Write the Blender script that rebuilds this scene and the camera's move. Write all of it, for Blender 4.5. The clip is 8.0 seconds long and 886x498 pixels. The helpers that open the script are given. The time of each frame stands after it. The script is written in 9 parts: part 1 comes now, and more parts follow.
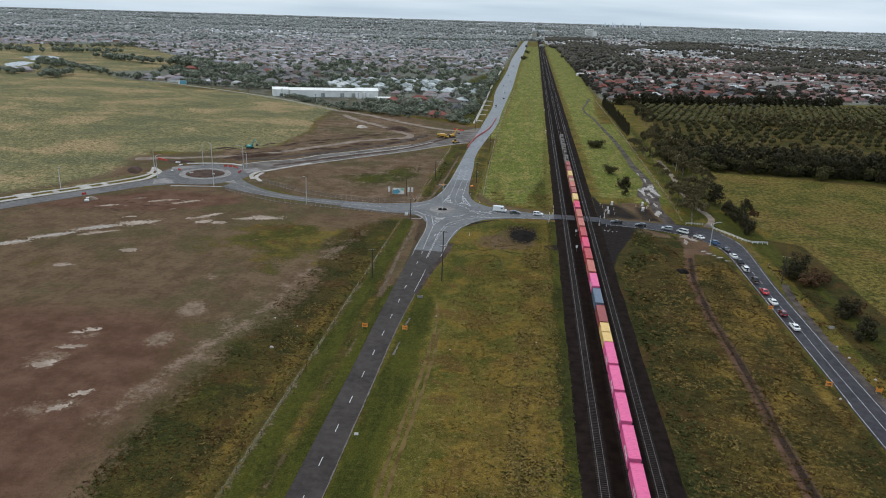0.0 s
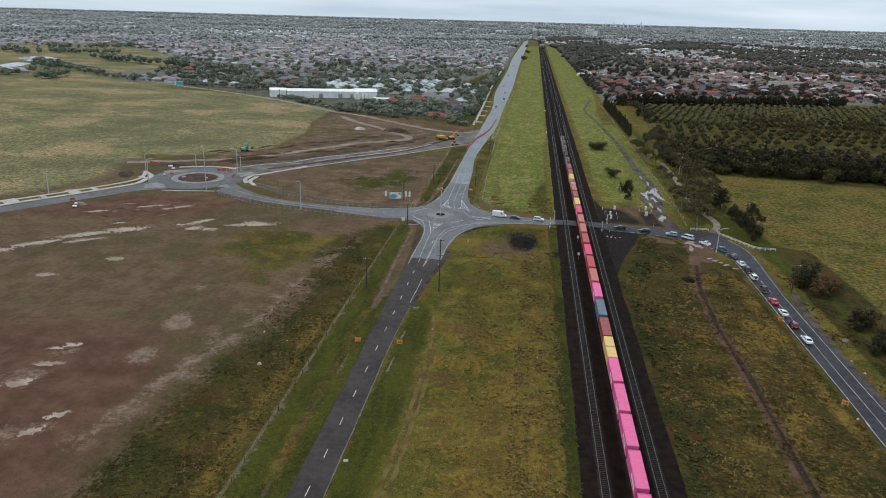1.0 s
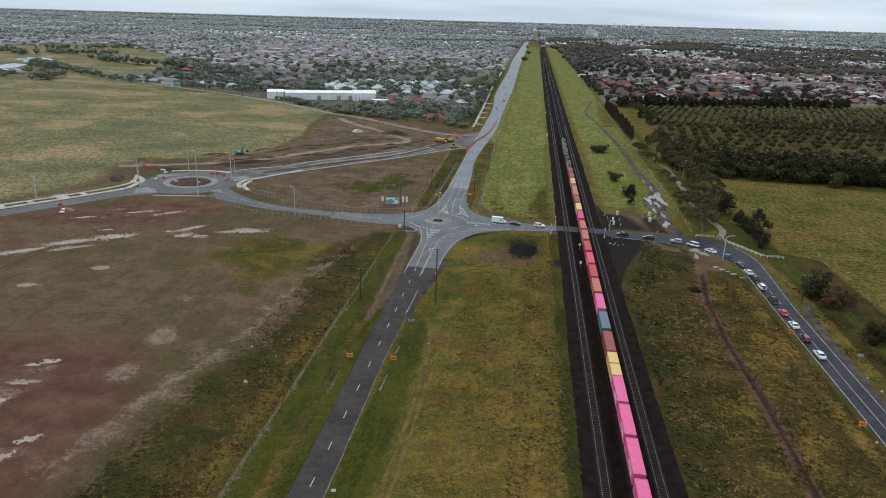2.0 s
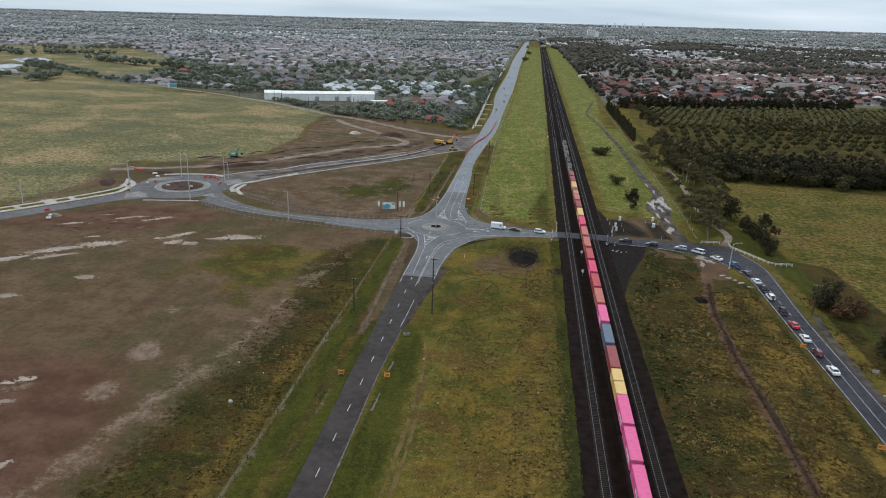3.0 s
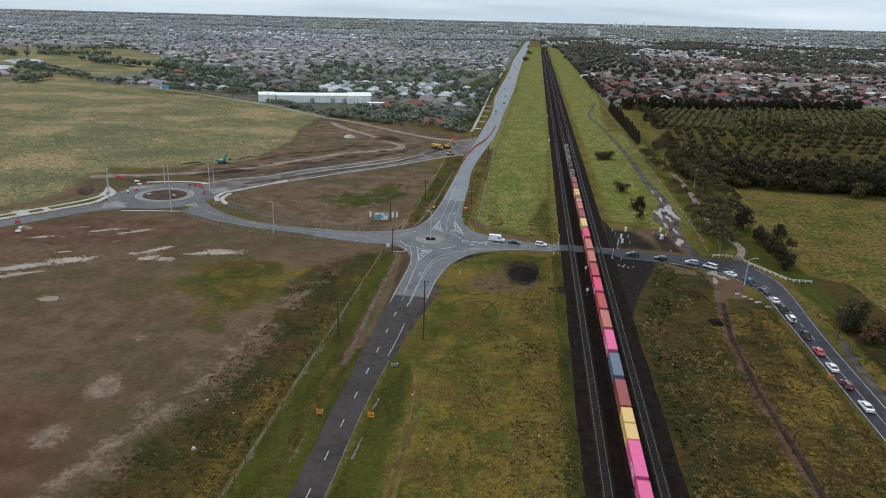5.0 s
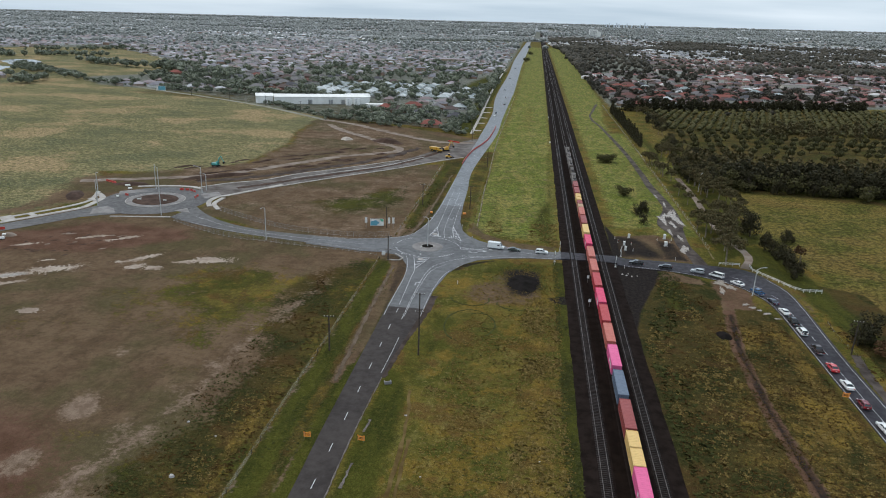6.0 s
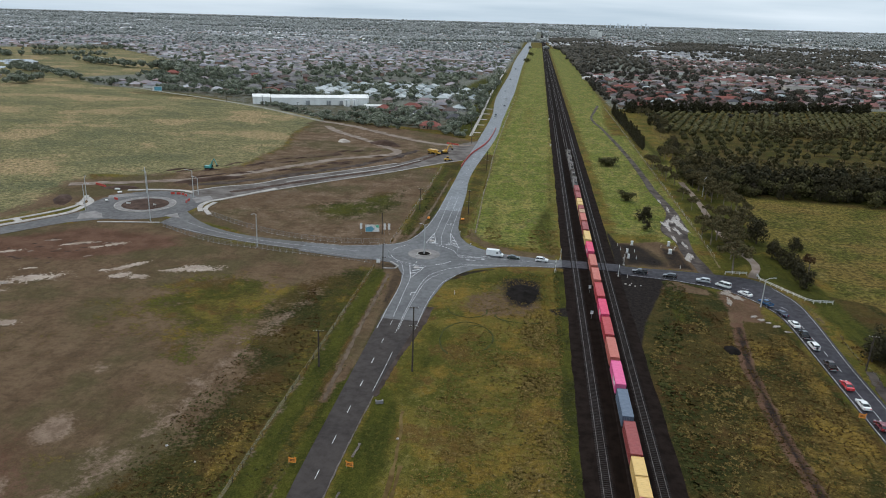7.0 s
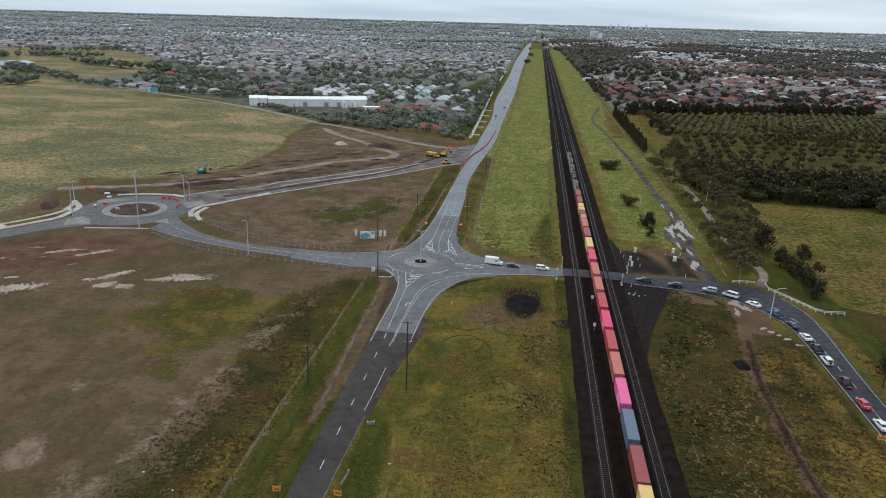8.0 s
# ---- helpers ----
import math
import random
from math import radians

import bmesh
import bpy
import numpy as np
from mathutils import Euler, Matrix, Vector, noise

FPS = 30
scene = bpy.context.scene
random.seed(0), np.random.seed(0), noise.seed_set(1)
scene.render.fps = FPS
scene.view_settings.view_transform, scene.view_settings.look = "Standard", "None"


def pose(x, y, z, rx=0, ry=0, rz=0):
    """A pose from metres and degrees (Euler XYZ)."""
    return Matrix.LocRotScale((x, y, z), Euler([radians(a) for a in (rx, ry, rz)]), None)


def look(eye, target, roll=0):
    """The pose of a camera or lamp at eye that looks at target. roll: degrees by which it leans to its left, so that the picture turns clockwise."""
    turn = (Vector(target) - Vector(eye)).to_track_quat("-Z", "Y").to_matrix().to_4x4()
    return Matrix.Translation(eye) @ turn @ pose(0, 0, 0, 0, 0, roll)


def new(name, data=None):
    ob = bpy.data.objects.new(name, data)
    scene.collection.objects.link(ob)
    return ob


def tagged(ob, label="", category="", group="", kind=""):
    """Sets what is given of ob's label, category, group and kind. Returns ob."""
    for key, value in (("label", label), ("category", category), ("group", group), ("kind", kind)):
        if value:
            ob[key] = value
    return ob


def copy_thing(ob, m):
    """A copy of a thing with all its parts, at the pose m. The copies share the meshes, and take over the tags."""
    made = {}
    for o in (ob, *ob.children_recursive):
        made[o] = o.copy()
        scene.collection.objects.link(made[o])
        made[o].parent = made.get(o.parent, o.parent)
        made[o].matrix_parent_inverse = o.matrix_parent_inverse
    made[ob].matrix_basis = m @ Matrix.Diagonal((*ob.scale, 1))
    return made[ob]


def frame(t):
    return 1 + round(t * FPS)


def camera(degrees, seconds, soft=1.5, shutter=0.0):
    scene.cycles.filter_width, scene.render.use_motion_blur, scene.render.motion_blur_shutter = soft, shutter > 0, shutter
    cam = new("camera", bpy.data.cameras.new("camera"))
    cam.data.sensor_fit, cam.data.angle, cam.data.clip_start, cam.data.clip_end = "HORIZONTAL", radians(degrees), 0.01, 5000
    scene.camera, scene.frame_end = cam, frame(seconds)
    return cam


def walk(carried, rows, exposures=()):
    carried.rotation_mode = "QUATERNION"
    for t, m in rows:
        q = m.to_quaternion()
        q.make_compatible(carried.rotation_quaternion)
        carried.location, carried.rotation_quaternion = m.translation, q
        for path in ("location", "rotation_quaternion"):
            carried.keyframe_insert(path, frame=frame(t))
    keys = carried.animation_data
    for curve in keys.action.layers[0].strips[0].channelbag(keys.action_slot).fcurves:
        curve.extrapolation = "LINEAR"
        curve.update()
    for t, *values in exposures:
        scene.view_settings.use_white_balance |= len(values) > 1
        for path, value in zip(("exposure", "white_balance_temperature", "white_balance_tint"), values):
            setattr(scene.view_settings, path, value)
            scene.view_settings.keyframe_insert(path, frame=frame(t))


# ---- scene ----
cam = camera(64.9, 8.0, 1.0)
PATH = [
    (0, (1.328, -1.723, 84.033), (1.122, 0.164, 83.404), 2.4),
    (0.5, (1.413, 2.911, 84.154), (1.207, 4.798, 83.524), 2.3),
    (1, (1.369, 7.456, 84.187), (1.161, 9.343, 83.557), 2.3),
    (1.5, (1.442, 12.029, 84.124), (1.233, 13.916, 83.496), 2.3),
    (3, (1.457, 25.463, 84.208), (1.246, 27.35, 83.58), 2.3),
    (3.5, (1.493, 30.062, 84.243), (1.282, 31.949, 83.615), 2.3),
    (4, (1.439, 34.613, 84.288), (1.228, 36.5, 83.659), 2.3),
    (4.5, (1.512, 39.346, 84.24), (1.299, 41.232, 83.611), 2.2),
    (6, (1.68, 53.11, 84.162), (1.464, 54.997, 83.534), 2.2),
    (6.5, (1.684, 57.548, 84.138), (1.467, 59.435, 83.511), 2.3),
    (7, (1.796, 62.262, 84.116), (1.579, 64.148, 83.489), 2.3),
    (7.5, (1.718, 66.789, 83.939), (1.501, 68.676, 83.313), 2.3),
    (8, (1.777, 71.174, 83.874), (1.559, 73.061, 83.249), 2.3),
]
walk(cam, [(t, look(eye, target, roll)) for t, eye, target, roll in PATH])

# ---- world, sun and exposure ----
world = bpy.data.worlds.new("overcast_sky")
scene.world = world
world.use_nodes = True
wn, wl = world.node_tree.nodes, world.node_tree.links
wn.clear()
w_out = wn.new("ShaderNodeOutputWorld")
w_bg = wn.new("ShaderNodeBackground")
w_sky = wn.new("ShaderNodeTexSky")
w_sky.sky_type = "NISHITA"
w_sky.sun_disc = False
w_sky.sun_elevation, w_sky.sun_rotation = radians(57), radians(-62)
w_sky.air_density, w_sky.dust_density, w_sky.ozone_density = 1.0, 2.5, 1.2
w_tc = wn.new("ShaderNodeTexCoord")
w_map = wn.new("ShaderNodeMapping")
w_map.inputs["Scale"].default_value = (1.0, 1.0, 14.0)
w_noise = wn.new("ShaderNodeTexNoise")
w_noise.inputs["Scale"].default_value = 2.2
w_noise.inputs["Detail"].default_value = 6.0
w_ramp = wn.new("ShaderNodeValToRGB")
w_ramp.color_ramp.elements[0].position, w_ramp.color_ramp.elements[0].color = 0.36, (5.6, 7.0, 8.3, 1)
w_ramp.color_ramp.elements[1].position, w_ramp.color_ramp.elements[1].color = 0.68, (8.8, 10.0, 11.1, 1)
w_mix = wn.new("ShaderNodeMixRGB")
w_mix.inputs[0].default_value = 0.85
w_bg.inputs["Strength"].default_value = 0.1
wl.new(w_tc.outputs["Generated"], w_map.inputs["Vector"])
wl.new(w_map.outputs[0], w_noise.inputs["Vector"])
wl.new(w_noise.outputs["Fac"], w_ramp.inputs[0])
wl.new(w_sky.outputs[0], w_mix.inputs[1])
wl.new(w_ramp.outputs[0], w_mix.inputs[2])
# an overcast sky is brighter overhead than at the horizon
w_sep = wn.new("ShaderNodeSeparateXYZ")
w_grad = wn.new("ShaderNodeMapRange")
for k, v in zip((1, 2, 3, 4), (0.0, 0.7, 1.08, 1.32)):
    w_grad.inputs[k].default_value = v
w_scale = wn.new("ShaderNodeVectorMath")
w_scale.operation = "SCALE"
wl.new(w_tc.outputs["Generated"], w_sep.inputs[0])
wl.new(w_sep.outputs["Z"], w_grad.inputs[0])
wl.new(w_mix.outputs[0], w_scale.inputs[0])
wl.new(w_grad.outputs[0], w_scale.inputs["Scale"])
wl.new(w_scale.outputs[0], w_bg.inputs[0])
wl.new(w_bg.outputs[0], w_out.inputs[0])

sun_data = bpy.data.lights.new("sun", "SUN")
sun_data.energy, sun_data.angle, sun_data.color = 1.35, radians(24), (1.0, 0.92, 0.83)
sun = new("sun", sun_data)
sun.matrix_world = look((-240, 420, 430), (0, 300, 0))
scene.view_settings.exposure = -0.08

# ---- materials ----


def node_material(name):
    m = bpy.data.materials.new(name)
    m.use_nodes = True
    b = m.node_tree.nodes["Principled BSDF"]
    return m, m.node_tree.nodes, m.node_tree.links, b


def noise_tex(n, l, vec, scale, detail=4.0, rough=0.6):
    t = n.new("ShaderNodeTexNoise")
    t.inputs["Scale"].default_value, t.inputs["Detail"].default_value, t.inputs["Roughness"].default_value = scale, detail, rough
    l.new(vec, t.inputs["Vector"])
    return t.outputs["Fac"]


def remap(n, l, val, a, b, lo=0.0, hi=1.0, smooth=True):
    r = n.new("ShaderNodeMapRange")
    r.interpolation_type = "SMOOTHSTEP" if smooth else "LINEAR"
    for k, v in zip((1, 2, 3, 4), (a, b, lo, hi)):
        r.inputs[k].default_value = v
    l.new(val, r.inputs[0])
    return r.outputs[0]


def mix_rgb(n, l, fac, a, b, mode="MIX"):
    x = n.new("ShaderNodeMixRGB")
    x.blend_type = mode
    for s, v in zip(x.inputs, (fac, a, b)):
        if isinstance(v, tuple):
            s.default_value = (*v, 1)
        elif isinstance(v, float):
            s.default_value = v
        else:
            l.new(v, s)
    return x.outputs[0]


def calc(n, l, op, a, b=0.0):
    x = n.new("ShaderNodeMath")
    x.operation = op
    for s, v in zip(x.inputs, (a, b)):
        if isinstance(v, (int, float)):
            s.default_value = v
        else:
            l.new(v, s)
    return x.outputs[0]


def surface(name, c1, c2=None, rough=0.8, metal=0.0, scale=1.0, bump=0.15, rough_var=0.15, random_value=0.0, dist=0.05, spec=None):
    """A plain material with coarse stains and fine grain, in metres."""
    m, n, l, b = node_material(name)
    c2 = c2 or tuple(0.75 * c for c in c1)
    vec = n.new("ShaderNodeTexCoord").outputs["Object"]
    coarse = noise_tex(n, l, vec, 0.35 * scale, 5.0)
    fine = noise_tex(n, l, vec, 6.0 * scale, 3.0)
    col = mix_rgb(n, l, remap(n, l, coarse, 0.35, 0.68), c1, c2)
    col = mix_rgb(n, l, 0.35, col, mix_rgb(n, l, fine, (0.55, 0.55, 0.55), (1.35, 1.35, 1.35)), "MULTIPLY")
    if random_value:
        info = n.new("ShaderNodeObjectInfo").outputs["Random"]
        k = remap(n, l, info, 0, 1, 1 - random_value, 1 + random_value, False)
        hsv = n.new("ShaderNodeHueSaturation")
        l.new(k, hsv.inputs["Value"])
        l.new(col, hsv.inputs["Color"])
        col = hsv.outputs[0]
    l.new(col, b.inputs["Base Color"])
    l.new(remap(n, l, coarse, 0.3, 0.7, max(0.03, rough - rough_var), min(1.0, rough + rough_var), False), b.inputs["Roughness"])
    b.inputs["Metallic"].default_value = metal
    b.inputs["Specular IOR Level"].default_value = (0.12 if rough > 0.7 else 0.4) if spec is None else spec
    if bump:
        bp = n.new("ShaderNodeBump")
        bp.inputs["Strength"].default_value, bp.inputs["Distance"].default_value = bump, dist
        l.new(fine, bp.inputs["Height"])
        l.new(bp.outputs[0], b.inputs["Normal"])
    return m


def palette(name, colours, rough=0.8, island=True, scale=1.0, bump=0.2, stain=0.4, spread=None, haze_sheen=0.0):
    """A material whose colour steps from piece to piece."""
    m, n, l, b = node_material(name)
    src = n.new("ShaderNodeNewGeometry").outputs["Random Per Island"] if island else n.new("ShaderNodeObjectInfo").outputs["Random"]
    r = n.new("ShaderNodeValToRGB")
    r.color_ramp.interpolation = "CONSTANT" if spread is None else "LINEAR"
    e = r.color_ramp.elements
    while len(e) < len(colours):
        e.new(0.5)
    for i, c in enumerate(colours):
        e[i].position, e[i].color = i / (len(colours) if spread is None else max(1, len(colours) - 1)), (*c, 1)
    l.new(src, r.inputs[0])
    vec = n.new("ShaderNodeTexCoord").outputs["Object"]
    fine = noise_tex(n, l, vec, 1.1 * scale, 5.0)
    col = mix_rgb(n, l, stain, r.outputs[0], mix_rgb(n, l, remap(n, l, fine, 0.3, 0.7), (0.45, 0.45, 0.45), (1.4, 1.4, 1.4)), "MULTIPLY")
    l.new(col, b.inputs["Base Color"])
    b.inputs["Roughness"].default_value = rough
    b.inputs["Specular IOR Level"].default_value = 0.1
    # This veil pales far leaves and roofs in place of haze.
    b.inputs["Sheen Weight"].default_value, b.inputs["Sheen Roughness"].default_value = haze_sheen, 0.6
    if bump:
        bp = n.new("ShaderNodeBump")
        bp.inputs["Strength"].default_value, bp.inputs["Distance"].default_value = bump, 0.1
        l.new(fine, bp.inputs["Height"])
        l.new(bp.outputs[0], b.inputs["Normal"])
    return m


def paint(name, c, rough=0.3, metal=0.0, coat=0.4):
    m, n, l, b = node_material(name)
    vec = n.new("ShaderNodeTexCoord").outputs["Object"]
    f = noise_tex(n, l, vec, 1.3, 5.0)
    g = noise_tex(n, l, vec, 14.0, 3.0)
    dirty = tuple(0.6 * x + 0.03 for x in c)
    col = mix_rgb(n, l, remap(n, l, f, 0.45, 0.8, 0.0, 0.5), c, dirty)
    l.new(mix_rgb(n, l, remap(n, l, g, 0.55, 0.8, 0.0, 0.25), col, dirty), b.inputs["Base Color"])
    l.new(remap(n, l, f, 0.3, 0.7, rough * 0.7, rough * 1.4, False), b.inputs["Roughness"])
    b.inputs["Metallic"].default_value = metal
    b.inputs["Coat Weight"].default_value = coat
    return m


def ground_material():
    """Rough pasture with dirt, dry, lush, dark and pale zones held in the sheet's own attributes."""
    m, n, l, b = node_material("rough_ground")
    vec = n.new("ShaderNodeTexCoord").outputs["Object"]
    big = noise_tex(n, l, vec, 0.022, 6.0, 0.62)
    mid = noise_tex(n, l, vec, 0.11, 7.0, 0.68)
    fine = noise_tex(n, l, vec, 0.9, 6.0, 0.7)
    tiny = noise_tex(n, l, vec, 4.0, 3.0, 0.7)

    def zone(key, spread=0.8, a=0.36, c=0.66):
        at = n.new("ShaderNodeAttribute")
        at.attribute_name = key
        wob = calc(n, l, "ADD", calc(n, l, "MULTIPLY", calc(n, l, "SUBTRACT", mid, 0.5), spread), calc(n, l, "MULTIPLY", calc(n, l, "SUBTRACT", fine, 0.5), spread * 0.9))
        gate = calc(n, l, "MULTIPLY", wob, remap(n, l, at.outputs["Fac"], 0.0, 0.12))
        return remap(n, l, calc(n, l, "ADD", at.outputs["Fac"], gate), a, c)

    streak_map = n.new("ShaderNodeMapping")
    streak_map.inputs["Scale"].default_value = (1.0, 0.22, 1.0)
    l.new(vec, streak_map.inputs["Vector"])
    streak = noise_tex(n, l, streak_map.outputs[0], 0.16, 6.0, 0.65)
    clump = noise_tex(n, l, vec, 0.38, 5.0, 0.72)
    patch = noise_tex(n, l, vec, 0.05, 6.0, 0.58)
    shift = n.new("ShaderNodeMapping")
    shift.inputs["Location"].default_value = (37.0, 61.0, 0.0)
    l.new(vec, shift.inputs["Vector"])
    patch2 = noise_tex(n, l, shift.outputs[0], 0.085, 6.0, 0.66)
    shift3 = n.new("ShaderNodeMapping")
    shift3.inputs["Location"].default_value = (-83.0, 19.0, 0.0)
    l.new(vec, shift3.inputs["Vector"])
    patch3 = noise_tex(n, l, shift3.outputs[0], 0.07, 6.0, 0.64)
    grass = mix_rgb(n, l, remap(n, l, patch, 0.43, 0.57), (0.060, 0.059, 0.012), (0.108, 0.086, 0.019))
    grass = mix_rgb(n, l, remap(n, l, patch2, 0.51, 0.60, 0.0, 0.75), grass, (0.150, 0.094, 0.019))
    grass = mix_rgb(n, l, remap(n, l, patch3, 0.53, 0.60, 0.0, 0.75), grass, (0.094, 0.053, 0.018))
    grass = mix_rgb(n, l, remap(n, l, calc(n, l, "ADD", calc(n, l, "MULTIPLY", mid, 0.6), calc(n, l, "MULTIPLY", streak, 0.4)), 0.53, 0.62, 0.0, 0.6), grass, (0.142, 0.117, 0.034))
    grass = mix_rgb(n, l, remap(n, l, clump, 0.50, 0.62, 0.0, 0.4), grass, (0.052, 0.050, 0.011))
    grass = mix_rgb(n, l, remap(n, l, fine, 0.54, 0.63, 0.0, 0.5), grass, (0.185, 0.143, 0.056))
    dry = mix_rgb(n, l, remap(n, l, patch3, 0.43, 0.57), (0.092, 0.060, 0.016), (0.160, 0.104, 0.022))
    dry = mix_rgb(n, l, remap(n, l, clump, 0.50, 0.60, 0.0, 0.45), dry, (0.064, 0.043, 0.013))
    dry = mix_rgb(n, l, remap(n, l, fine, 0.54, 0.63, 0.0, 0.6), dry, (0.180, 0.130, 0.056))
    lush = mix_rgb(n, l, remap(n, l, streak, 0.44, 0.56), (0.052, 0.053, 0.010), (0.034, 0.037, 0.008))
    lush = mix_rgb(n, l, remap(n, l, fine, 0.52, 0.62, 0.0, 0.5), lush, (0.082, 0.070, 0.016))
    dirt = mix_rgb(n, l, remap(n, l, mid, 0.34, 0.68), (0.088, 0.056, 0.033), (0.136, 0.091, 0.055))
    dirt = mix_rgb(n, l, remap(n, l, big, 0.46, 0.60, 0.0, 0.75), dirt, (0.068, 0.058, 0.026))
    dirt = mix_rgb(n, l, remap(n, l, streak, 0.50, 0.66, 0.0, 0.5), dirt, (0.070, 0.046, 0.026))
    dirt = mix_rgb(n, l, remap(n, l, clump, 0.52, 0.70, 0.0, 0.5), dirt, (0.048, 0.033, 0.020))
    dirt = mix_rgb(n, l, remap(n, l, fine, 0.58, 0.72, 0.0, 0.45), dirt, (0.155, 0.108, 0.072))
    red = mix_rgb(n, l, remap(n, l, mid, 0.34, 0.68), (0.076, 0.039, 0.024), (0.124, 0.070, 0.047))
    red = mix_rgb(n, l, remap(n, l, fine, 0.54, 0.70, 0.0, 0.45), red, (0.050, 0.026, 0.017))
    wide_map = n.new("ShaderNodeMapping")
    wide_map.inputs["Scale"].default_value = (0.75, 1.0, 1.0)
    l.new(vec, wide_map.inputs["Vector"])
    wide = noise_tex(n, l, wide_map.outputs[0], 0.021, 7.0, 0.6)
    meadow = mix_rgb(n, l, remap(n, l, mid, 0.42, 0.58), (0.130, 0.121, 0.060), (0.190, 0.163, 0.084))
    meadow = mix_rgb(n, l, remap(n, l, wide, 0.52, 0.60), meadow, (0.275, 0.200, 0.110))
    meadow = mix_rgb(n, l, remap(n, l, wide, 0.48, 0.38, 0.0, 0.85), meadow, (0.096, 0.100, 0.054))
    meadow = mix_rgb(n, l, remap(n, l, clump, 0.50, 0.58, 0.0, 0.7), meadow, (0.072, 0.074, 0.030))
    meadow = mix_rgb(n, l, remap(n, l, fine, 0.52, 0.6, 0.0, 0.5), meadow, (0.25, 0.205, 0.105))
    tussock = noise_tex(n, l, shift3.outputs[0], 0.5, 4.0, 0.75)
    meadow = mix_rgb(n, l, 0.85, meadow, mix_rgb(n, l, remap(n, l, tussock, 0.42, 0.58), (0.62, 0.64, 0.66), (1.34, 1.32, 1.28)), "MULTIPLY")
    knot = noise_tex(n, l, shift.outputs[0], 0.62, 4.0, 0.75)
    pasture = mix_rgb(n, l, remap(n, l, mid, 0.42, 0.58), (0.100, 0.113, 0.024), (0.182, 0.164, 0.046))
    pasture = mix_rgb(n, l, remap(n, l, patch, 0.46, 0.56, 0.0, 0.75), pasture, (0.092, 0.112, 0.018))
    pasture = mix_rgb(n, l, remap(n, l, patch2, 0.55, 0.64, 0.0, 0.65), pasture, (0.170, 0.125, 0.056))
    pasture = mix_rgb(n, l, remap(n, l, streak, 0.52, 0.60, 0.0, 0.7), pasture, (0.205, 0.165, 0.052))
    pasture = mix_rgb(n, l, remap(n, l, clump, 0.50, 0.57, 0.0, 0.7), pasture, (0.056, 0.070, 0.024))
    pasture = mix_rgb(n, l, remap(n, l, fine, 0.53, 0.61, 0.0, 0.5), pasture, (0.22, 0.205, 0.074))
    pasture = mix_rgb(n, l, 0.45, pasture, mix_rgb(n, l, remap(n, l, knot, 0.42, 0.58), (0.66, 0.68, 0.68), (1.36, 1.34, 1.30)), "MULTIPLY")
    paddock = mix_rgb(n, l, remap(n, l, patch, 0.42, 0.58), (0.064, 0.062, 0.014), (0.108, 0.086, 0.022))
    paddock = mix_rgb(n, l, remap(n, l, big, 0.50, 0.60, 0.0, 0.7), paddock, (0.124, 0.082, 0.026))
    paddock = mix_rgb(n, l, remap(n, l, mid, 0.53, 0.62, 0.0, 0.6), paddock, (0.146, 0.112, 0.038))
    paddock = mix_rgb(n, l, remap(n, l, fine, 0.53, 0.62, 0.0, 0.5), paddock, (0.175, 0.140, 0.048))
    paddock = mix_rgb(n, l, 0.9, paddock, mix_rgb(n, l, remap(n, l, tussock, 0.43, 0.57), (0.52, 0.55, 0.55), (1.36, 1.33, 1.28)), "MULTIPLY")
    # Town ground is lightened to paint in the haze over the suburb.
    town = mix_rgb(n, l, remap(n, l, clump, 0.44, 0.56), (0.100, 0.108, 0.078), (0.165, 0.160, 0.146))
    scrub = mix_rgb(n, l, remap(n, l, patch, 0.44, 0.57), (0.025, 0.026, 0.008), (0.050, 0.038, 0.012))
    scrub = mix_rgb(n, l, remap(n, l, patch3, 0.52, 0.60, 0.0, 0.7), scrub, (0.058, 0.032, 0.012))
    scrub = mix_rgb(n, l, remap(n, l, mid, 0.53, 0.64, 0.0, 0.6), scrub, (0.074, 0.051, 0.015))
    scrub = mix_rgb(n, l, remap(n, l, fine, 0.54, 0.62, 0.0, 0.6), scrub, (0.092, 0.066, 0.024))
    pale = mix_rgb(n, l, remap(n, l, clump, 0.35, 0.65), (0.210, 0.152, 0.110), (0.135, 0.092, 0.064))
    # Colour of ash and dark soil, and of the painted ditch shadow.
    dark = mix_rgb(n, l, remap(n, l, fine, 0.35, 0.7), (0.010, 0.008, 0.008), (0.030, 0.024, 0.020))
    col = mix_rgb(n, l, zone("meadow"), grass, meadow)
    col = mix_rgb(n, l, zone("town"), col, town)
    col = mix_rgb(n, l, zone("pasture"), col, pasture)
    col = mix_rgb(n, l, zone("paddock"), col, paddock)
    col = mix_rgb(n, l, zone("scrub"), col, scrub)
    col = mix_rgb(n, l, zone("dry"), col, dry)
    col = mix_rgb(n, l, zone("lush"), col, lush)
    col = mix_rgb(n, l, 0.4, col, mix_rgb(n, l, remap(n, l, tiny, 0.28, 0.72), (0.35, 0.35, 0.35), (1.65, 1.65, 1.65)), "MULTIPLY")
    col = mix_rgb(n, l, 0.32, col, mix_rgb(n, l, remap(n, l, knot, 0.40, 0.60), (0.62, 0.62, 0.62), (1.32, 1.32, 1.32)), "MULTIPLY")
    dirt = mix_rgb(n, l, 0.25, dirt, mix_rgb(n, l, remap(n, l, knot, 0.40, 0.60), (0.62, 0.62, 0.62), (1.32, 1.32, 1.32)), "MULTIPLY")
    col = mix_rgb(n, l, zone("dirt", 1.1), col, dirt)
    col = mix_rgb(n, l, zone("red", 0.7), col, red)
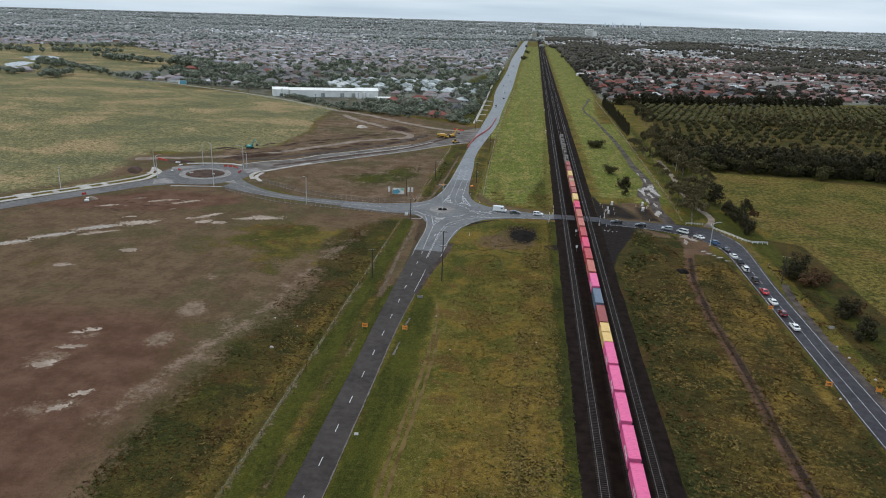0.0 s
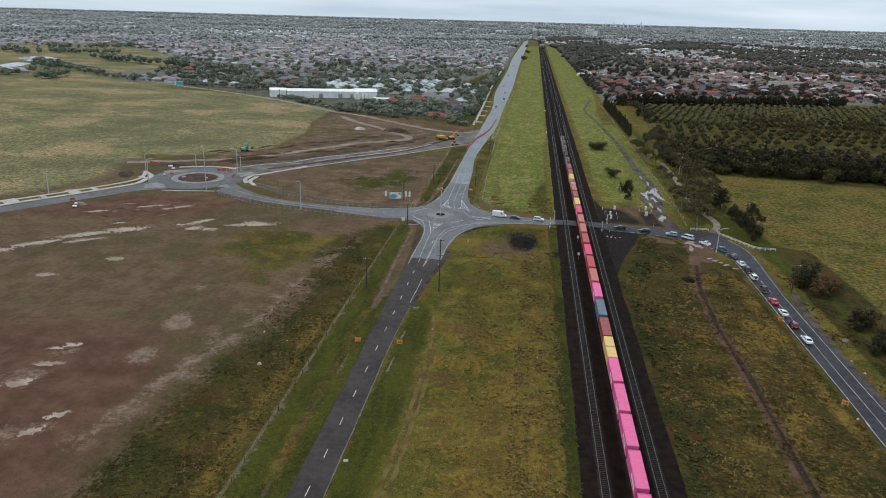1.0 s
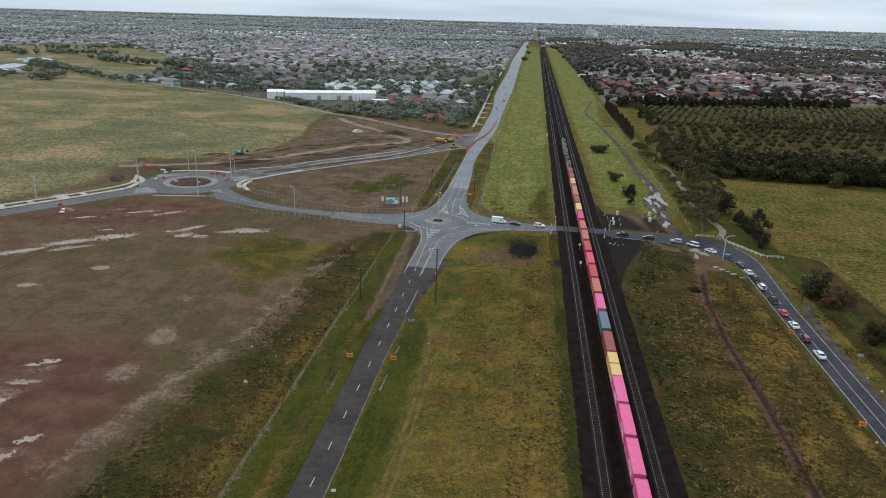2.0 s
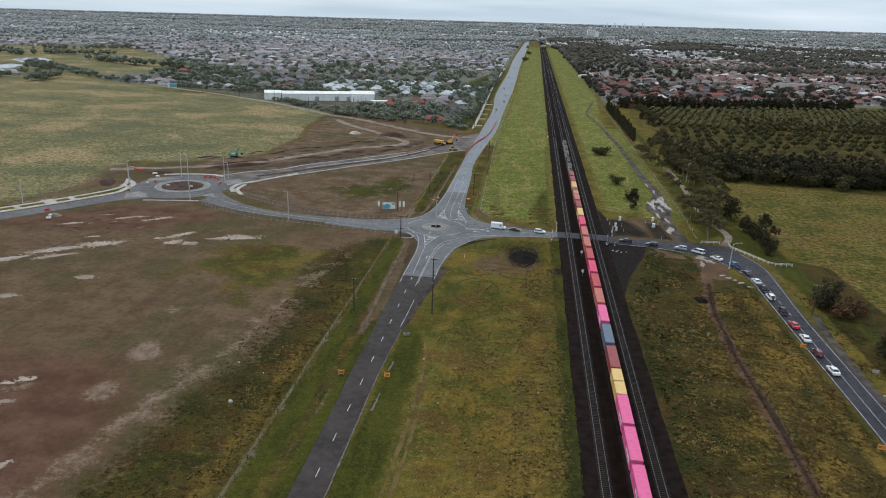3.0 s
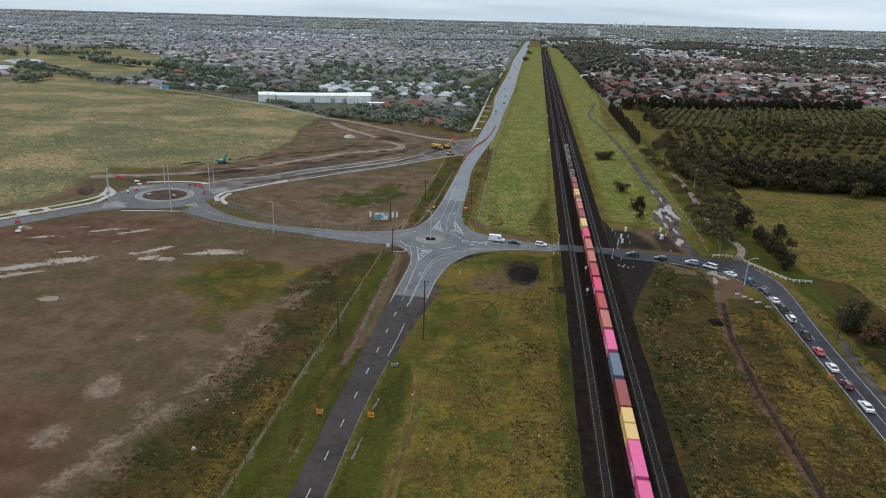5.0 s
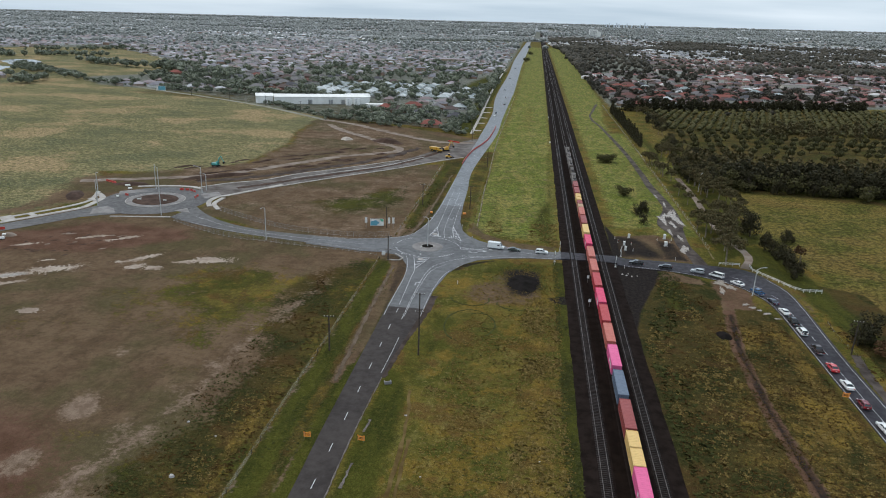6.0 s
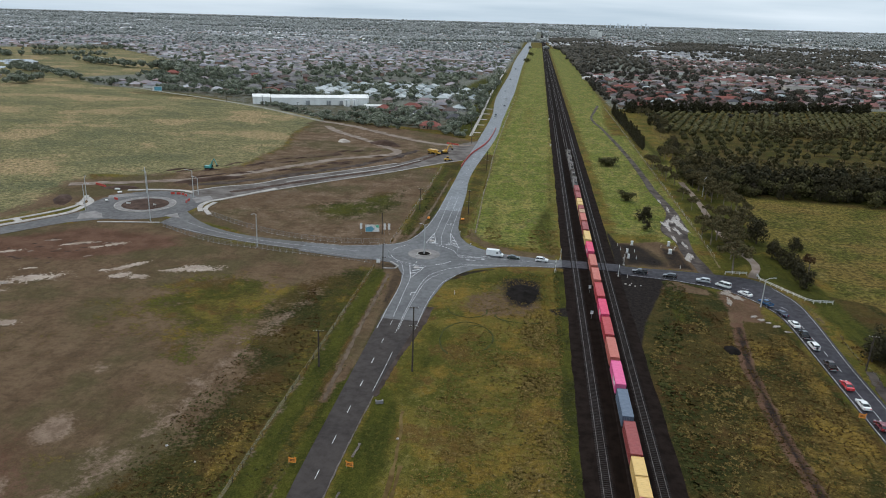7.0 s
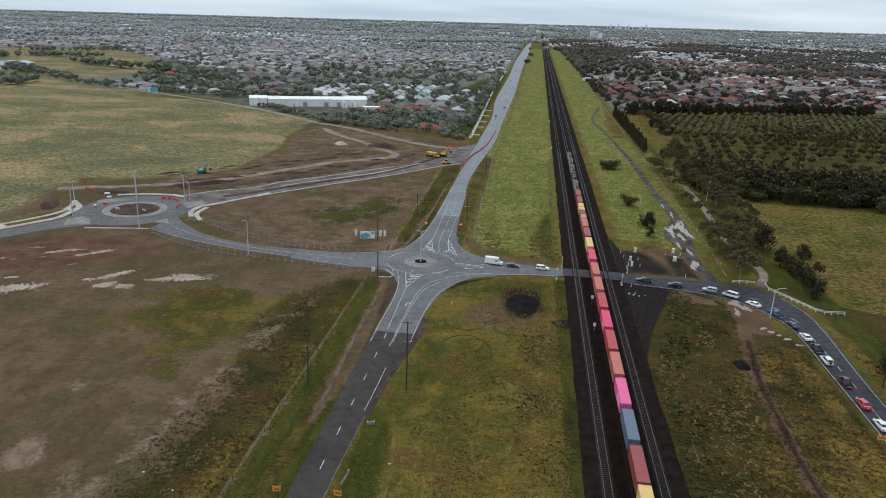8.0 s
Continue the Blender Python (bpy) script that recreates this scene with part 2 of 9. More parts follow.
    col = mix_rgb(n, l, zone("pale", 1.5, 0.42, 0.78), col, pale)
    col = mix_rgb(n, l, zone("dark", 0.5), col, dark)
    # Pale clay colour also stands in for sky reflected by wet mud.
    clay = mix_rgb(n, l, remap(n, l, mid, 0.42, 0.6), (0.38, 0.315, 0.262), (0.24, 0.185, 0.145))
    col = mix_rgb(n, l, zone("clay", 2.3, 0.52, 0.57), col, clay)
    col = mix_rgb(n, l, 0.25, col, mix_rgb(n, l, remap(n, l, tiny, 0.28, 0.72), (0.35, 0.35, 0.35), (1.65, 1.65, 1.65)), "MULTIPLY")
    l.new(col, b.inputs["Base Color"])
    b.inputs["Roughness"].default_value = 0.95
    b.inputs["Specular IOR Level"].default_value = 0.04
    bp = n.new("ShaderNodeBump")
    bp.inputs["Strength"].default_value, bp.inputs["Distance"].default_value = 0.5, 0.5
    l.new(calc(n, l, "ADD", fine, calc(n, l, "MULTIPLY", tiny, 0.3)), bp.inputs["Height"])
    l.new(bp.outputs[0], b.inputs["Normal"])
    return m


def asphalt_material(name, c1, c2, wet, gloss=0.28):
    m, n, l, b = node_material(name)
    vec = n.new("ShaderNodeTexCoord").outputs["Object"]
    big = noise_tex(n, l, vec, 0.06, 6.0)
    mid = noise_tex(n, l, vec, 0.5, 6.0, 0.7)
    grit = noise_tex(n, l, vec, 9.0, 2.0)
    col = mix_rgb(n, l, remap(n, l, calc(n, l, "ADD", calc(n, l, "MULTIPLY", big, 0.6), calc(n, l, "MULTIPLY", mid, 0.4)), 0.4, 0.62), c1, c2)
    col = mix_rgb(n, l, 0.5, col, mix_rgb(n, l, grit, (0.5, 0.5, 0.5), (1.4, 1.4, 1.4)), "MULTIPLY")
    l.new(col, b.inputs["Base Color"])
    l.new(remap(n, l, mid, 0.3, 0.7, wet, wet + 0.3, False), b.inputs["Roughness"])
    b.inputs["Specular IOR Level"].default_value = gloss
    bp = n.new("ShaderNodeBump")
    bp.inputs["Strength"].default_value, bp.inputs["Distance"].default_value = 0.15, 0.01
    l.new(grit, bp.inputs["Height"])
    l.new(bp.outputs[0], b.inputs["Normal"])
    return m


def water_material(name, c, rough=0.06):
    m, n, l, b = node_material(name)
    vec = n.new("ShaderNodeTexCoord").outputs["Object"]
    f = noise_tex(n, l, vec, 0.4, 5.0)
    l.new(mix_rgb(n, l, remap(n, l, f, 0.35, 0.65), c, tuple(0.6 * x for x in c)), b.inputs["Base Color"])
    l.new(remap(n, l, f, 0.4, 0.65, rough, rough + 0.35, False), b.inputs["Roughness"])
    b.inputs["IOR"].default_value = 1.33
    return m


def glass_material():
    m, n, l, b = node_material("tinted_glass")
    b.inputs["Base Color"].default_value = (0.012, 0.015, 0.018, 1)
    b.inputs["Roughness"].default_value = 0.05
    b.inputs["Coat Weight"].default_value = 0.5
    return m


GROUND = ground_material()
ROAD = asphalt_material("worn_wet_asphalt", (0.128, 0.131, 0.138), (0.080, 0.081, 0.085), 0.26, 0.5)
ROAD_J = asphalt_material("junction_asphalt", (0.116, 0.114, 0.116), (0.078, 0.076, 0.078), 0.40)
ROAD_OLD = asphalt_material("old_dark_asphalt", (0.056, 0.047, 0.043), (0.034, 0.028, 0.026), 0.6, 0.1)
ROAD_EAST = asphalt_material("dark_wet_asphalt", (0.036, 0.031, 0.037), (0.023, 0.020, 0.024), 0.42, 0.16)
ROAD_NEW = asphalt_material("new_road_base", (0.098, 0.092, 0.090), (0.060, 0.056, 0.056), 0.48)
ROAD_BASE = surface("muddy_road_base", (0.135, 0.116, 0.104), (0.066, 0.053, 0.045), 0.7, scale=0.35, bump=0.3, spec=0.15)
MUD_ROAD = surface("packed_mud", (0.245, 0.198, 0.165), (0.150, 0.112, 0.086), 0.85, scale=0.4, bump=0.4, spec=0.06)
MUD_PATH = surface("trodden_brown_soil", (0.140, 0.105, 0.076), (0.082, 0.058, 0.040), 0.9, scale=0.6, bump=0.4, spec=0.05)
MUD_DARK = surface("dark_churned_mud", (0.075, 0.055, 0.046), (0.038, 0.028, 0.023), 0.8, scale=0.5, bump=0.5, spec=0.05)
RUT_GREEN = surface("flattened_wet_grass", (0.048, 0.054, 0.014), (0.028, 0.033, 0.009), 0.9, scale=0.8, bump=0.3)
STRAW = surface("trampled_straw", (0.165, 0.128, 0.066), (0.085, 0.068, 0.028), 0.95, scale=0.8, bump=0.3)
RUT_GOLD = surface("rusty_flattened_grass", (0.140, 0.096, 0.034), (0.074, 0.046, 0.015), 0.95, scale=0.7, bump=0.3)
FENCE_GRASS = surface("pale_dry_fence_grass", (0.108, 0.094, 0.046), (0.072, 0.064, 0.028), 0.95, scale=0.8, bump=0.3)
LANE = surface("pale_lane_gravel", (0.25, 0.24, 0.20), (0.17, 0.16, 0.125), 0.8, scale=0.4, bump=0.2, spec=0.1)
GRAVEL = surface("dark_wet_gravel", (0.092, 0.074, 0.064), (0.034, 0.027, 0.024), 0.85, scale=0.5, bump=0.5, spec=0.1)
BALLAST = surface("dark_track_ballast", (0.0185, 0.0128, 0.0108), (0.0095, 0.0068, 0.0058), 0.95, scale=1.2, bump=0.8, spec=0.02)
BALLAST_MID = surface("near_black_track_ballast", (0.012, 0.0078, 0.006), (0.0065, 0.0044, 0.0035), 0.95, scale=1.2, bump=0.8, spec=0.02)
SLEEPER = surface("weathered_concrete_sleeper", (0.042, 0.037, 0.035), (0.026, 0.023, 0.022), 0.9, scale=2)
SLEEPER_DARK = surface("dirty_sleeper", (0.045, 0.038, 0.036), (0.028, 0.024, 0.023), 0.9, scale=2)
RAIL = surface("rusty_rail_steel", (0.155, 0.135, 0.128), (0.10, 0.082, 0.075), 0.45, 0.7, scale=3, bump=0.05)
CONCRETE = surface("pale_concrete", (0.42, 0.39, 0.36), (0.30, 0.275, 0.25), 0.8, scale=0.8)
CONCRETE_RING = surface("stained_concrete_apron", (0.235, 0.220, 0.210), (0.165, 0.152, 0.145), 0.75, scale=0.8)
WHITE_LINE = surface("worn_white_line", (0.66, 0.66, 0.66), (0.38, 0.38, 0.385), 0.7, scale=3, bump=0.05)
WHITE_PAINT = surface("white_paint", (0.78, 0.77, 0.74), (0.6, 0.58, 0.54), 0.5, scale=2, bump=0.05)
CREAM_STEEL = surface("cream_sheet_steel", (0.80, 0.78, 0.73), (0.66, 0.64, 0.60), 0.45, scale=0.7, bump=0.05)
SHED_STEEL = surface("weathered_pale_sheet_steel", (0.84, 0.83, 0.80), (0.72, 0.71, 0.68), 0.5, scale=0.4, bump=0.05)
PALE_EDGE = surface("pale_road_edge", (0.17, 0.145, 0.125), (0.085, 0.07, 0.06), 0.9, scale=2)
POLE_GREY = surface("pale_zinc_pole", (0.52, 0.52, 0.51), (0.40, 0.40, 0.39), 0.5, 0.0, scale=4, bump=0.03)
GALV = surface("galvanised_steel", (0.42, 0.43, 0.44), (0.30, 0.31, 0.32), 0.4, 0.7, scale=4, bump=0.03)
POLE_WOOD = surface("weathered_pole_timber", (0.085, 0.068, 0.055), (0.045, 0.036, 0.030), 0.9, scale=4, bump=0.3)
DULL_ZINC = surface("dull_zinc_tube", (0.25, 0.235, 0.22), (0.17, 0.155, 0.145), 0.6, 0.0, scale=5, bump=0.0)
ORANGE = surface("orange_sign_sheet", (0.92, 0.33, 0.05), (0.75, 0.25, 0.04), 0.5, scale=3, bump=0.02)
RED_PLASTIC = surface("red_barrier_plastic", (0.55, 0.06, 0.04), (0.38, 0.045, 0.03), 0.45, scale=2, bump=0.05)
YELLOW_PAINT = paint("yellow_machine_paint", (0.55, 0.30, 0.03), 0.45)
TEAL_PAINT = paint("teal_machine_paint", (0.06, 0.30, 0.27), 0.45)
BLACK = surface("black_rubber", (0.018, 0.018, 0.018), (0.028, 0.027, 0.026), 0.8, scale=6, bump=0.1)
DARK_STEEL = surface("dark_underframe_steel", (0.035, 0.028, 0.026), (0.022, 0.018, 0.017), 0.7, 0.3, scale=2)
GLASS = glass_material()
RIM = surface("alloy_rim", (0.45, 0.45, 0.46), (0.3, 0.3, 0.31), 0.35, 0.8, scale=8, bump=0)
LAMP_RED = paint("red_lens", (0.45, 0.015, 0.012), 0.2)
LAMP_CLEAR = paint("clear_lens", (0.75, 0.75, 0.72), 0.15)
# The milky base colour also stands in for reflected sky.
PUDDLE = water_material("muddy_water", (0.33, 0.275, 0.225), 0.12)
POND = water_material("pond_water", (0.22, 0.25, 0.27), 0.05)
PILE_STONE = surface("pale_crushed_rock", (0.46, 0.41, 0.36), (0.3, 0.26, 0.22), 0.9, scale=1, bump=0.6)
SPOIL = surface("dug_soil", (0.075, 0.045, 0.033), (0.042, 0.026, 0.019), 0.95, scale=0.6, bump=0.7)
ASH = surface("black_ash", (0.017, 0.014, 0.013), (0.009, 0.008, 0.007), 0.98, scale=0.8, bump=0.7, spec=0.02)
BARK = surface("gum_bark", (0.24, 0.195, 0.155), (0.13, 0.10, 0.08), 0.85, scale=2.5, bump=0.3)
BARK_DARK = surface("dark_bark", (0.07, 0.053, 0.042), (0.042, 0.033, 0.027), 0.9, scale=3, bump=0.3)
LEAF_GUM = palette("gum_leaves", [(0.046, 0.045, 0.018), (0.082, 0.070, 0.029), (0.120, 0.088, 0.041), (0.058, 0.054, 0.022)], 0.7, bump=0, spread=1)
LEAF_DARK = palette("dark_conifer_leaves", [(0.024, 0.024, 0.012), (0.046, 0.040, 0.019), (0.035, 0.030, 0.016)], 0.75, bump=0, spread=1)
LEAF_OLIVE = palette("olive_leaves", [(0.050, 0.049, 0.017), (0.086, 0.076, 0.031), (0.035, 0.035, 0.012)], 0.7, bump=0, spread=1)
LEAF_RUST = palette("rusty_shrub_leaves", [(0.070, 0.036, 0.017), (0.095, 0.050, 0.024), (0.045, 0.030, 0.014)], 0.75, bump=0, spread=1)
TUFT = palette("weed_tufts", [(0.033, 0.023, 0.006), (0.046, 0.030, 0.007), (0.065, 0.035, 0.009), (0.087, 0.051, 0.018), (0.045, 0.022, 0.007)], 0.9, bump=0, stain=0.2, spread=1)
TUFT_WARM = palette("warm_weed_tufts", [(0.083, 0.069, 0.013), (0.116, 0.086, 0.018), (0.159, 0.102, 0.024), (0.207, 0.143, 0.046), (0.125, 0.071, 0.018)], 0.9, bump=0, stain=0.2, spread=1)
TUFT_STRAW = palette("straw_tufts", [(0.110, 0.078, 0.024), (0.156, 0.107, 0.034), (0.208, 0.148, 0.053), (0.087, 0.069, 0.017)], 0.9, bump=0, stain=0.2, spread=1)
TUFT_PALE = palette("pasture_tufts", [(0.082, 0.089, 0.019), (0.123, 0.126, 0.030), (0.164, 0.142, 0.046)], 0.9, bump=0, stain=0.2, spread=1)
TUFT_DARK = palette("dark_weed_tufts", [(0.032, 0.036, 0.010), (0.045, 0.048, 0.013), (0.063, 0.060, 0.019)], 0.9, bump=0, stain=0.2, spread=1)
# Leaves lifted to pale grey for haze; EAST_TREES is the clearer, darker copy.
FAR_TREES = palette("hazed_tree_leaves", [(0.090, 0.099, 0.087), (0.119, 0.129, 0.112), (0.154, 0.162, 0.146), (0.104, 0.113, 0.100)], 0.85, bump=0, spread=1, haze_sheen=0.5)
EAST_TREES = palette("unhazed_tree_leaves", [(0.034, 0.031, 0.022), (0.052, 0.045, 0.032), (0.070, 0.060, 0.043), (0.042, 0.038, 0.027)], 0.85, bump=0, spread=1, haze_sheen=0.08)
TOWN_TREES = palette("hazed_garden_leaves", [(0.092, 0.108, 0.066), (0.122, 0.138, 0.084), (0.152, 0.163, 0.104), (0.104, 0.120, 0.075)], 0.8, bump=0, spread=1, haze_sheen=0.3)
FAR_WALL = palette("far_house_walls", [(0.42, 0.34, 0.28), (0.30, 0.20, 0.15), (0.55, 0.50, 0.45), (0.36, 0.28, 0.22), (0.66, 0.63, 0.58), (0.70, 0.68, 0.65)], 0.85, bump=0)
# West roofs shifted to blue grey and veiled to stand in for haze.
FAR_ROOF_L = palette("mixed_grey_roofs", [(0.137, 0.128, 0.142), (0.205, 0.163, 0.170), (0.281, 0.244, 0.253), (0.171, 0.125, 0.122), (0.314, 0.298, 0.316), (0.123, 0.120, 0.142), (0.218, 0.146, 0.139), (0.164, 0.146, 0.165), (0.246, 0.203, 0.209), (0.191, 0.157, 0.158), (0.150, 0.138, 0.155), (0.370, 0.365, 0.383), (0.101, 0.090, 0.094)], 0.7, bump=0, haze_sheen=0.12)
FAR_ROOF_R = palette("mixed_terracotta_roofs", [(0.090, 0.076, 0.080), (0.180, 0.084, 0.074), (0.175, 0.130, 0.122), (0.140, 0.066, 0.060), (0.230, 0.200, 0.196), (0.085, 0.076, 0.086), (0.180, 0.104, 0.094), (0.500, 0.475, 0.465), (0.195, 0.084, 0.074), (0.115, 0.085, 0.085), (0.205, 0.092, 0.082), (0.150, 0.118, 0.116)], 0.7, bump=0)
# Bluish grey and a stronger veil paint haze into the horizon roofs.
FAR_ROOF_G = palette("hazy_grey_roofs", [(0.190, 0.195, 0.210), (0.150, 0.155, 0.170), (0.230, 0.230, 0.245), (0.170, 0.165, 0.172), (0.260, 0.262, 0.276), (0.200, 0.182, 0.186), (0.700, 0.700, 0.700)], 0.7, bump=0, haze_sheen=0.3)
SHED_PALE = palette("pale_factory_cladding", [(0.72, 0.72, 0.72), (0.55, 0.56, 0.58), (0.78, 0.78, 0.77), (0.42, 0.43, 0.45)], 0.6, bump=0)
# Pale blue grey puts haze into the far towers' colour.
TOWER_GREY = surface("hazed_tower_cladding", (0.66, 0.70, 0.74), (0.56, 0.60, 0.65), 0.6, scale=0.05, bump=0)
ROOF_RED = palette("terracotta_tile_roof", [(0.185, 0.068, 0.056), (0.225, 0.082, 0.066), (0.140, 0.070, 0.060), (0.110, 0.066, 0.060)], 0.8, False, 2.0)
ROOF_GREY = palette("grey_tile_roof", [(0.075, 0.073, 0.080), (0.115, 0.104, 0.104), (0.105, 0.078, 0.072), (0.165, 0.155, 0.155)], 0.75, False, 2.0)
ROOF_WHITE = palette("pale_steel_roof", [(0.40, 0.43, 0.43), (0.30, 0.33, 0.33), (0.24, 0.27, 0.27), (0.48, 0.50, 0.50)], 0.5, False, 2.0, 0.05)
WALL_BRICK = palette("brick_wall", [(0.20, 0.11, 0.075), (0.30, 0.21, 0.15), (0.36, 0.30, 0.24), (0.16, 0.09, 0.065)], 0.9, False, 3.0)
WALL_PALE = palette("rendered_wall", [(0.52, 0.48, 0.43), (0.42, 0.40, 0.37), (0.6, 0.58, 0.54)], 0.85, False, 3.0)

# ---- mesh helpers ----


class Geo:
    """Collects corners and faces of one mesh."""

    def __init__(self):
        self.v, self.f = [], []

    def add(self, verts, faces, m=None):
        k = len(self.v)
        self.v += [tuple(m @ Vector(p)) if m else tuple(p) for p in verts]
        self.f += [tuple(k + i for i in f) for f in faces]
        return self

    def box(self, x, y, z, sx, sy, sz, m=None, top=1.0, top_y=None):
        """A box on the level z, with its upper face scaled."""
        ty = top if top_y is None else top_y
        a, b = sx / 2, sy / 2
        lo = [(x - a, y - b, z), (x + a, y - b, z), (x + a, y + b, z), (x - a, y + b, z)]
        hi = [(x - a * top, y - b * ty, z + sz), (x + a * top, y - b * ty, z + sz), (x + a * top, y + b * ty, z + sz), (x - a * top, y + b * ty, z + sz)]
        return self.add(lo + hi, [(3, 2, 1, 0), (4, 5, 6, 7), (0, 1, 5, 4), (1, 2, 6, 5), (2, 3, 7, 6), (3, 0, 4, 7)], m)

    def tube(self, p, q, r, r2=None, n=8):
        p, q = Vector(p), Vector(q)
        r2 = r if r2 is None else r2
        turn = (q - p).to_track_quat("Z", "Y").to_matrix()
        ring = [Vector((math.cos(2 * math.pi * i / n), math.sin(2 * math.pi * i / n), 0)) for i in range(n)]
        v = [p + turn @ (u * r) for u in ring] + [q + turn @ (u * r2) for u in ring]
        f = [(i, (i + 1) % n, n + (i + 1) % n, n + i) for i in range(n)] + [tuple(range(n))[::-1], tuple(range(n, 2 * n))]
        return self.add(v, f)

    def bent(self, pts, r, n=8, r2=None):
        r2 = r if r2 is None else r2
        k = len(pts) - 1
        for i in range(k):
            self.tube(pts[i], pts[i + 1], r + (r2 - r) * i / k, r + (r2 - r) * (i + 1) / k, n)
        return self

    def prism(self, outline, z0, z1, top=1.0):
        """A flat-topped solid over a plan outline (anticlockwise)."""
        n = len(outline)
        cx, cy = sum(p[0] for p in outline) / n, sum(p[1] for p in outline) / n
        v = [(x, y, z0) for x, y in outline] + [(cx + (x - cx) * top, cy + (y - cy) * top, z1) for x, y in outline]
        return self.add(v, [tuple(range(n))[::-1], tuple(range(n, 2 * n))] + [(i, (i + 1) % n, n + (i + 1) % n, n + i) for i in range(n)])

    def side(self, outline, w, taper=1.0):
        """A solid across x with a side outline of (y, z)."""
        n = len(outline)
        v = [(-w / 2, y, z) for y, z in outline] + [(w / 2, y, z) for y, z in outline]
        return self.add(v, [tuple(range(n)), tuple(range(n, 2 * n))[::-1]] + [(i, n + i, n + (i + 1) % n, (i + 1) % n) for i in range(n)])

    def mesh(self, name, mat, bevel=0.0, smooth=False, segments=1):
        me = bpy.data.meshes.new(name)
        me.from_pydata(self.v, [], self.f)
        bm = bmesh.new()
        bm.from_mesh(me)
        bmesh.ops.recalc_face_normals(bm, faces=bm.faces)
        if bevel:
            sharp = [e for e in bm.edges if len(e.link_faces) == 2 and e.calc_face_angle(0) > 0.35]
            bmesh.ops.bevel(bm, geom=sharp, offset=bevel, segments=segments, affect="EDGES", profile=0.6)
        bm.to_mesh(me)
        bm.free()
        me.materials.append(mat)
        if smooth:
            me.shade_smooth()
        return me


def part(name, geo, mat, parent, label="", bevel=0.0, smooth=False, segments=1):
    me = geo if isinstance(geo, bpy.types.Mesh) else geo.mesh(name, mat, bevel, smooth, segments)
    ob = new(name, me)
    ob.parent = parent
    if label:
        tagged(ob, label)
    return ob


def thing(name, label, category, m=None, group="", kind=""):
    ob = new(name)
    ob.empty_display_size = 0.3
    tagged(ob, label, category, group, kind)
    if m is not None:
        ob.matrix_world = m
    return ob


def solid(name, geo, mat, label, category="", group="", kind="", bevel=0.0, smooth=False, m=None):
    ob = new(name, geo.mesh(name, mat, bevel, smooth) if isinstance(geo, Geo) else geo)
    if m is not None:
        ob.matrix_world = m
    return tagged(ob, label, category, group, kind)


def raw_mesh(name, verts, faces, mat):
    """A mesh straight from arrays: verts (n, 3), faces (m, 3 or 4)."""
    me = bpy.data.meshes.new(name)
    me.vertices.add(len(verts))
    me.vertices.foreach_set("co", np.asarray(verts, np.float32).ravel())
    faces = np.asarray(faces, np.int32)
    m, k = faces.shape
    me.loops.add(m * k)
    me.loops.foreach_set("vertex_index", faces.ravel())
    me.polygons.add(m)
    me.polygons.foreach_set("loop_start", np.arange(0, m * k, k, dtype=np.int32))
    me.update(calc_edges=True)
    me.materials.append(mat)
    return me


def scatter_mesh(name, verts, faces, places, mat):
    """One mesh of many copies of a small piece. places: x, y, z, size, height factor, turn."""
    verts, faces, places = np.asarray(verts, float), np.asarray(faces), np.asarray(places, float)
    n, k = len(places), len(verts)
    c, s = np.cos(places[:, 5])[:, None], np.sin(places[:, 5])[:, None]
    x, y, z = verts[:, 0][None], verts[:, 1][None], verts[:, 2][None]
    size = places[:, 3][:, None]
    out = np.stack([(x * c - y * s) * size + places[:, 0][:, None], (x * s + y * c) * size + places[:, 1][:, None],
                    z * size * places[:, 4][:, None] + places[:, 2][:, None]], axis=2).reshape(-1, 3)
    f = (faces[None] + (np.arange(n) * k)[:, None, None]).reshape(-1, faces.shape[1])
    return raw_mesh(name, out, f, mat)


def smooth_line(pts, step=4.0):
    """Points at even steps along a soft curve through pts."""
    p = [np.array(q, float) for q in pts]
    p = [2 * p[0] - p[1]] + p + [2 * p[-1] - p[-2]]
    out = []
    for a, b, c, d in zip(p, p[1:], p[2:], p[3:]):
        n = max(1, int(np.linalg.norm(c - b) / step))
        for i in range(n):
            t = i / n
            out.append(0.5 * (2 * b + (c - a) * t + (2 * a - 5 * b + 4 * c - d) * t * t + (3 * b - a - 3 * c + d) * t ** 3))
    return np.array(out + [p[-2]])


def rise(x, y):
    """Height of the land: level near by, tilting gently down to the west over the far plain."""
    t = np.clip((np.asarray(y, float) - 1000) / 6000, 0, 1)
    x = np.asarray(x, float)
    return np.where(x < 0, 0.0120, 0.0112) * x * t * t * (3 - 2 * t)


NEAR, REACH, EYE_HEIGHT = 2200.0, 2750.0, 84.0


def settle(x, y, z=0.0):
    """Where a place of the plain stands: true as far as NEAR, past that drawn in towards the town, smaller by the factor returned last,
    so that thirty kilometres of plain end on the true horizon."""
    x, y = np.asarray(x, float), np.asarray(y, float)
    u = np.clip(y - NEAR, 0, None)
    k = np.where(u > 0, (NEAR + REACH * u / (u + REACH) - 36) / np.where(u > 0, y - 36, 1), 1.0)
    height = rise(x, y) + z
    return 1.5 + (x - 1.5) * k, 36 + (y - 36) * k, EYE_HEIGHT - (EYE_HEIGHT - height) * k, k


def settled(x, y, z=0.0):
    return tuple(float(q) for q in settle(x, y, z)[:3])


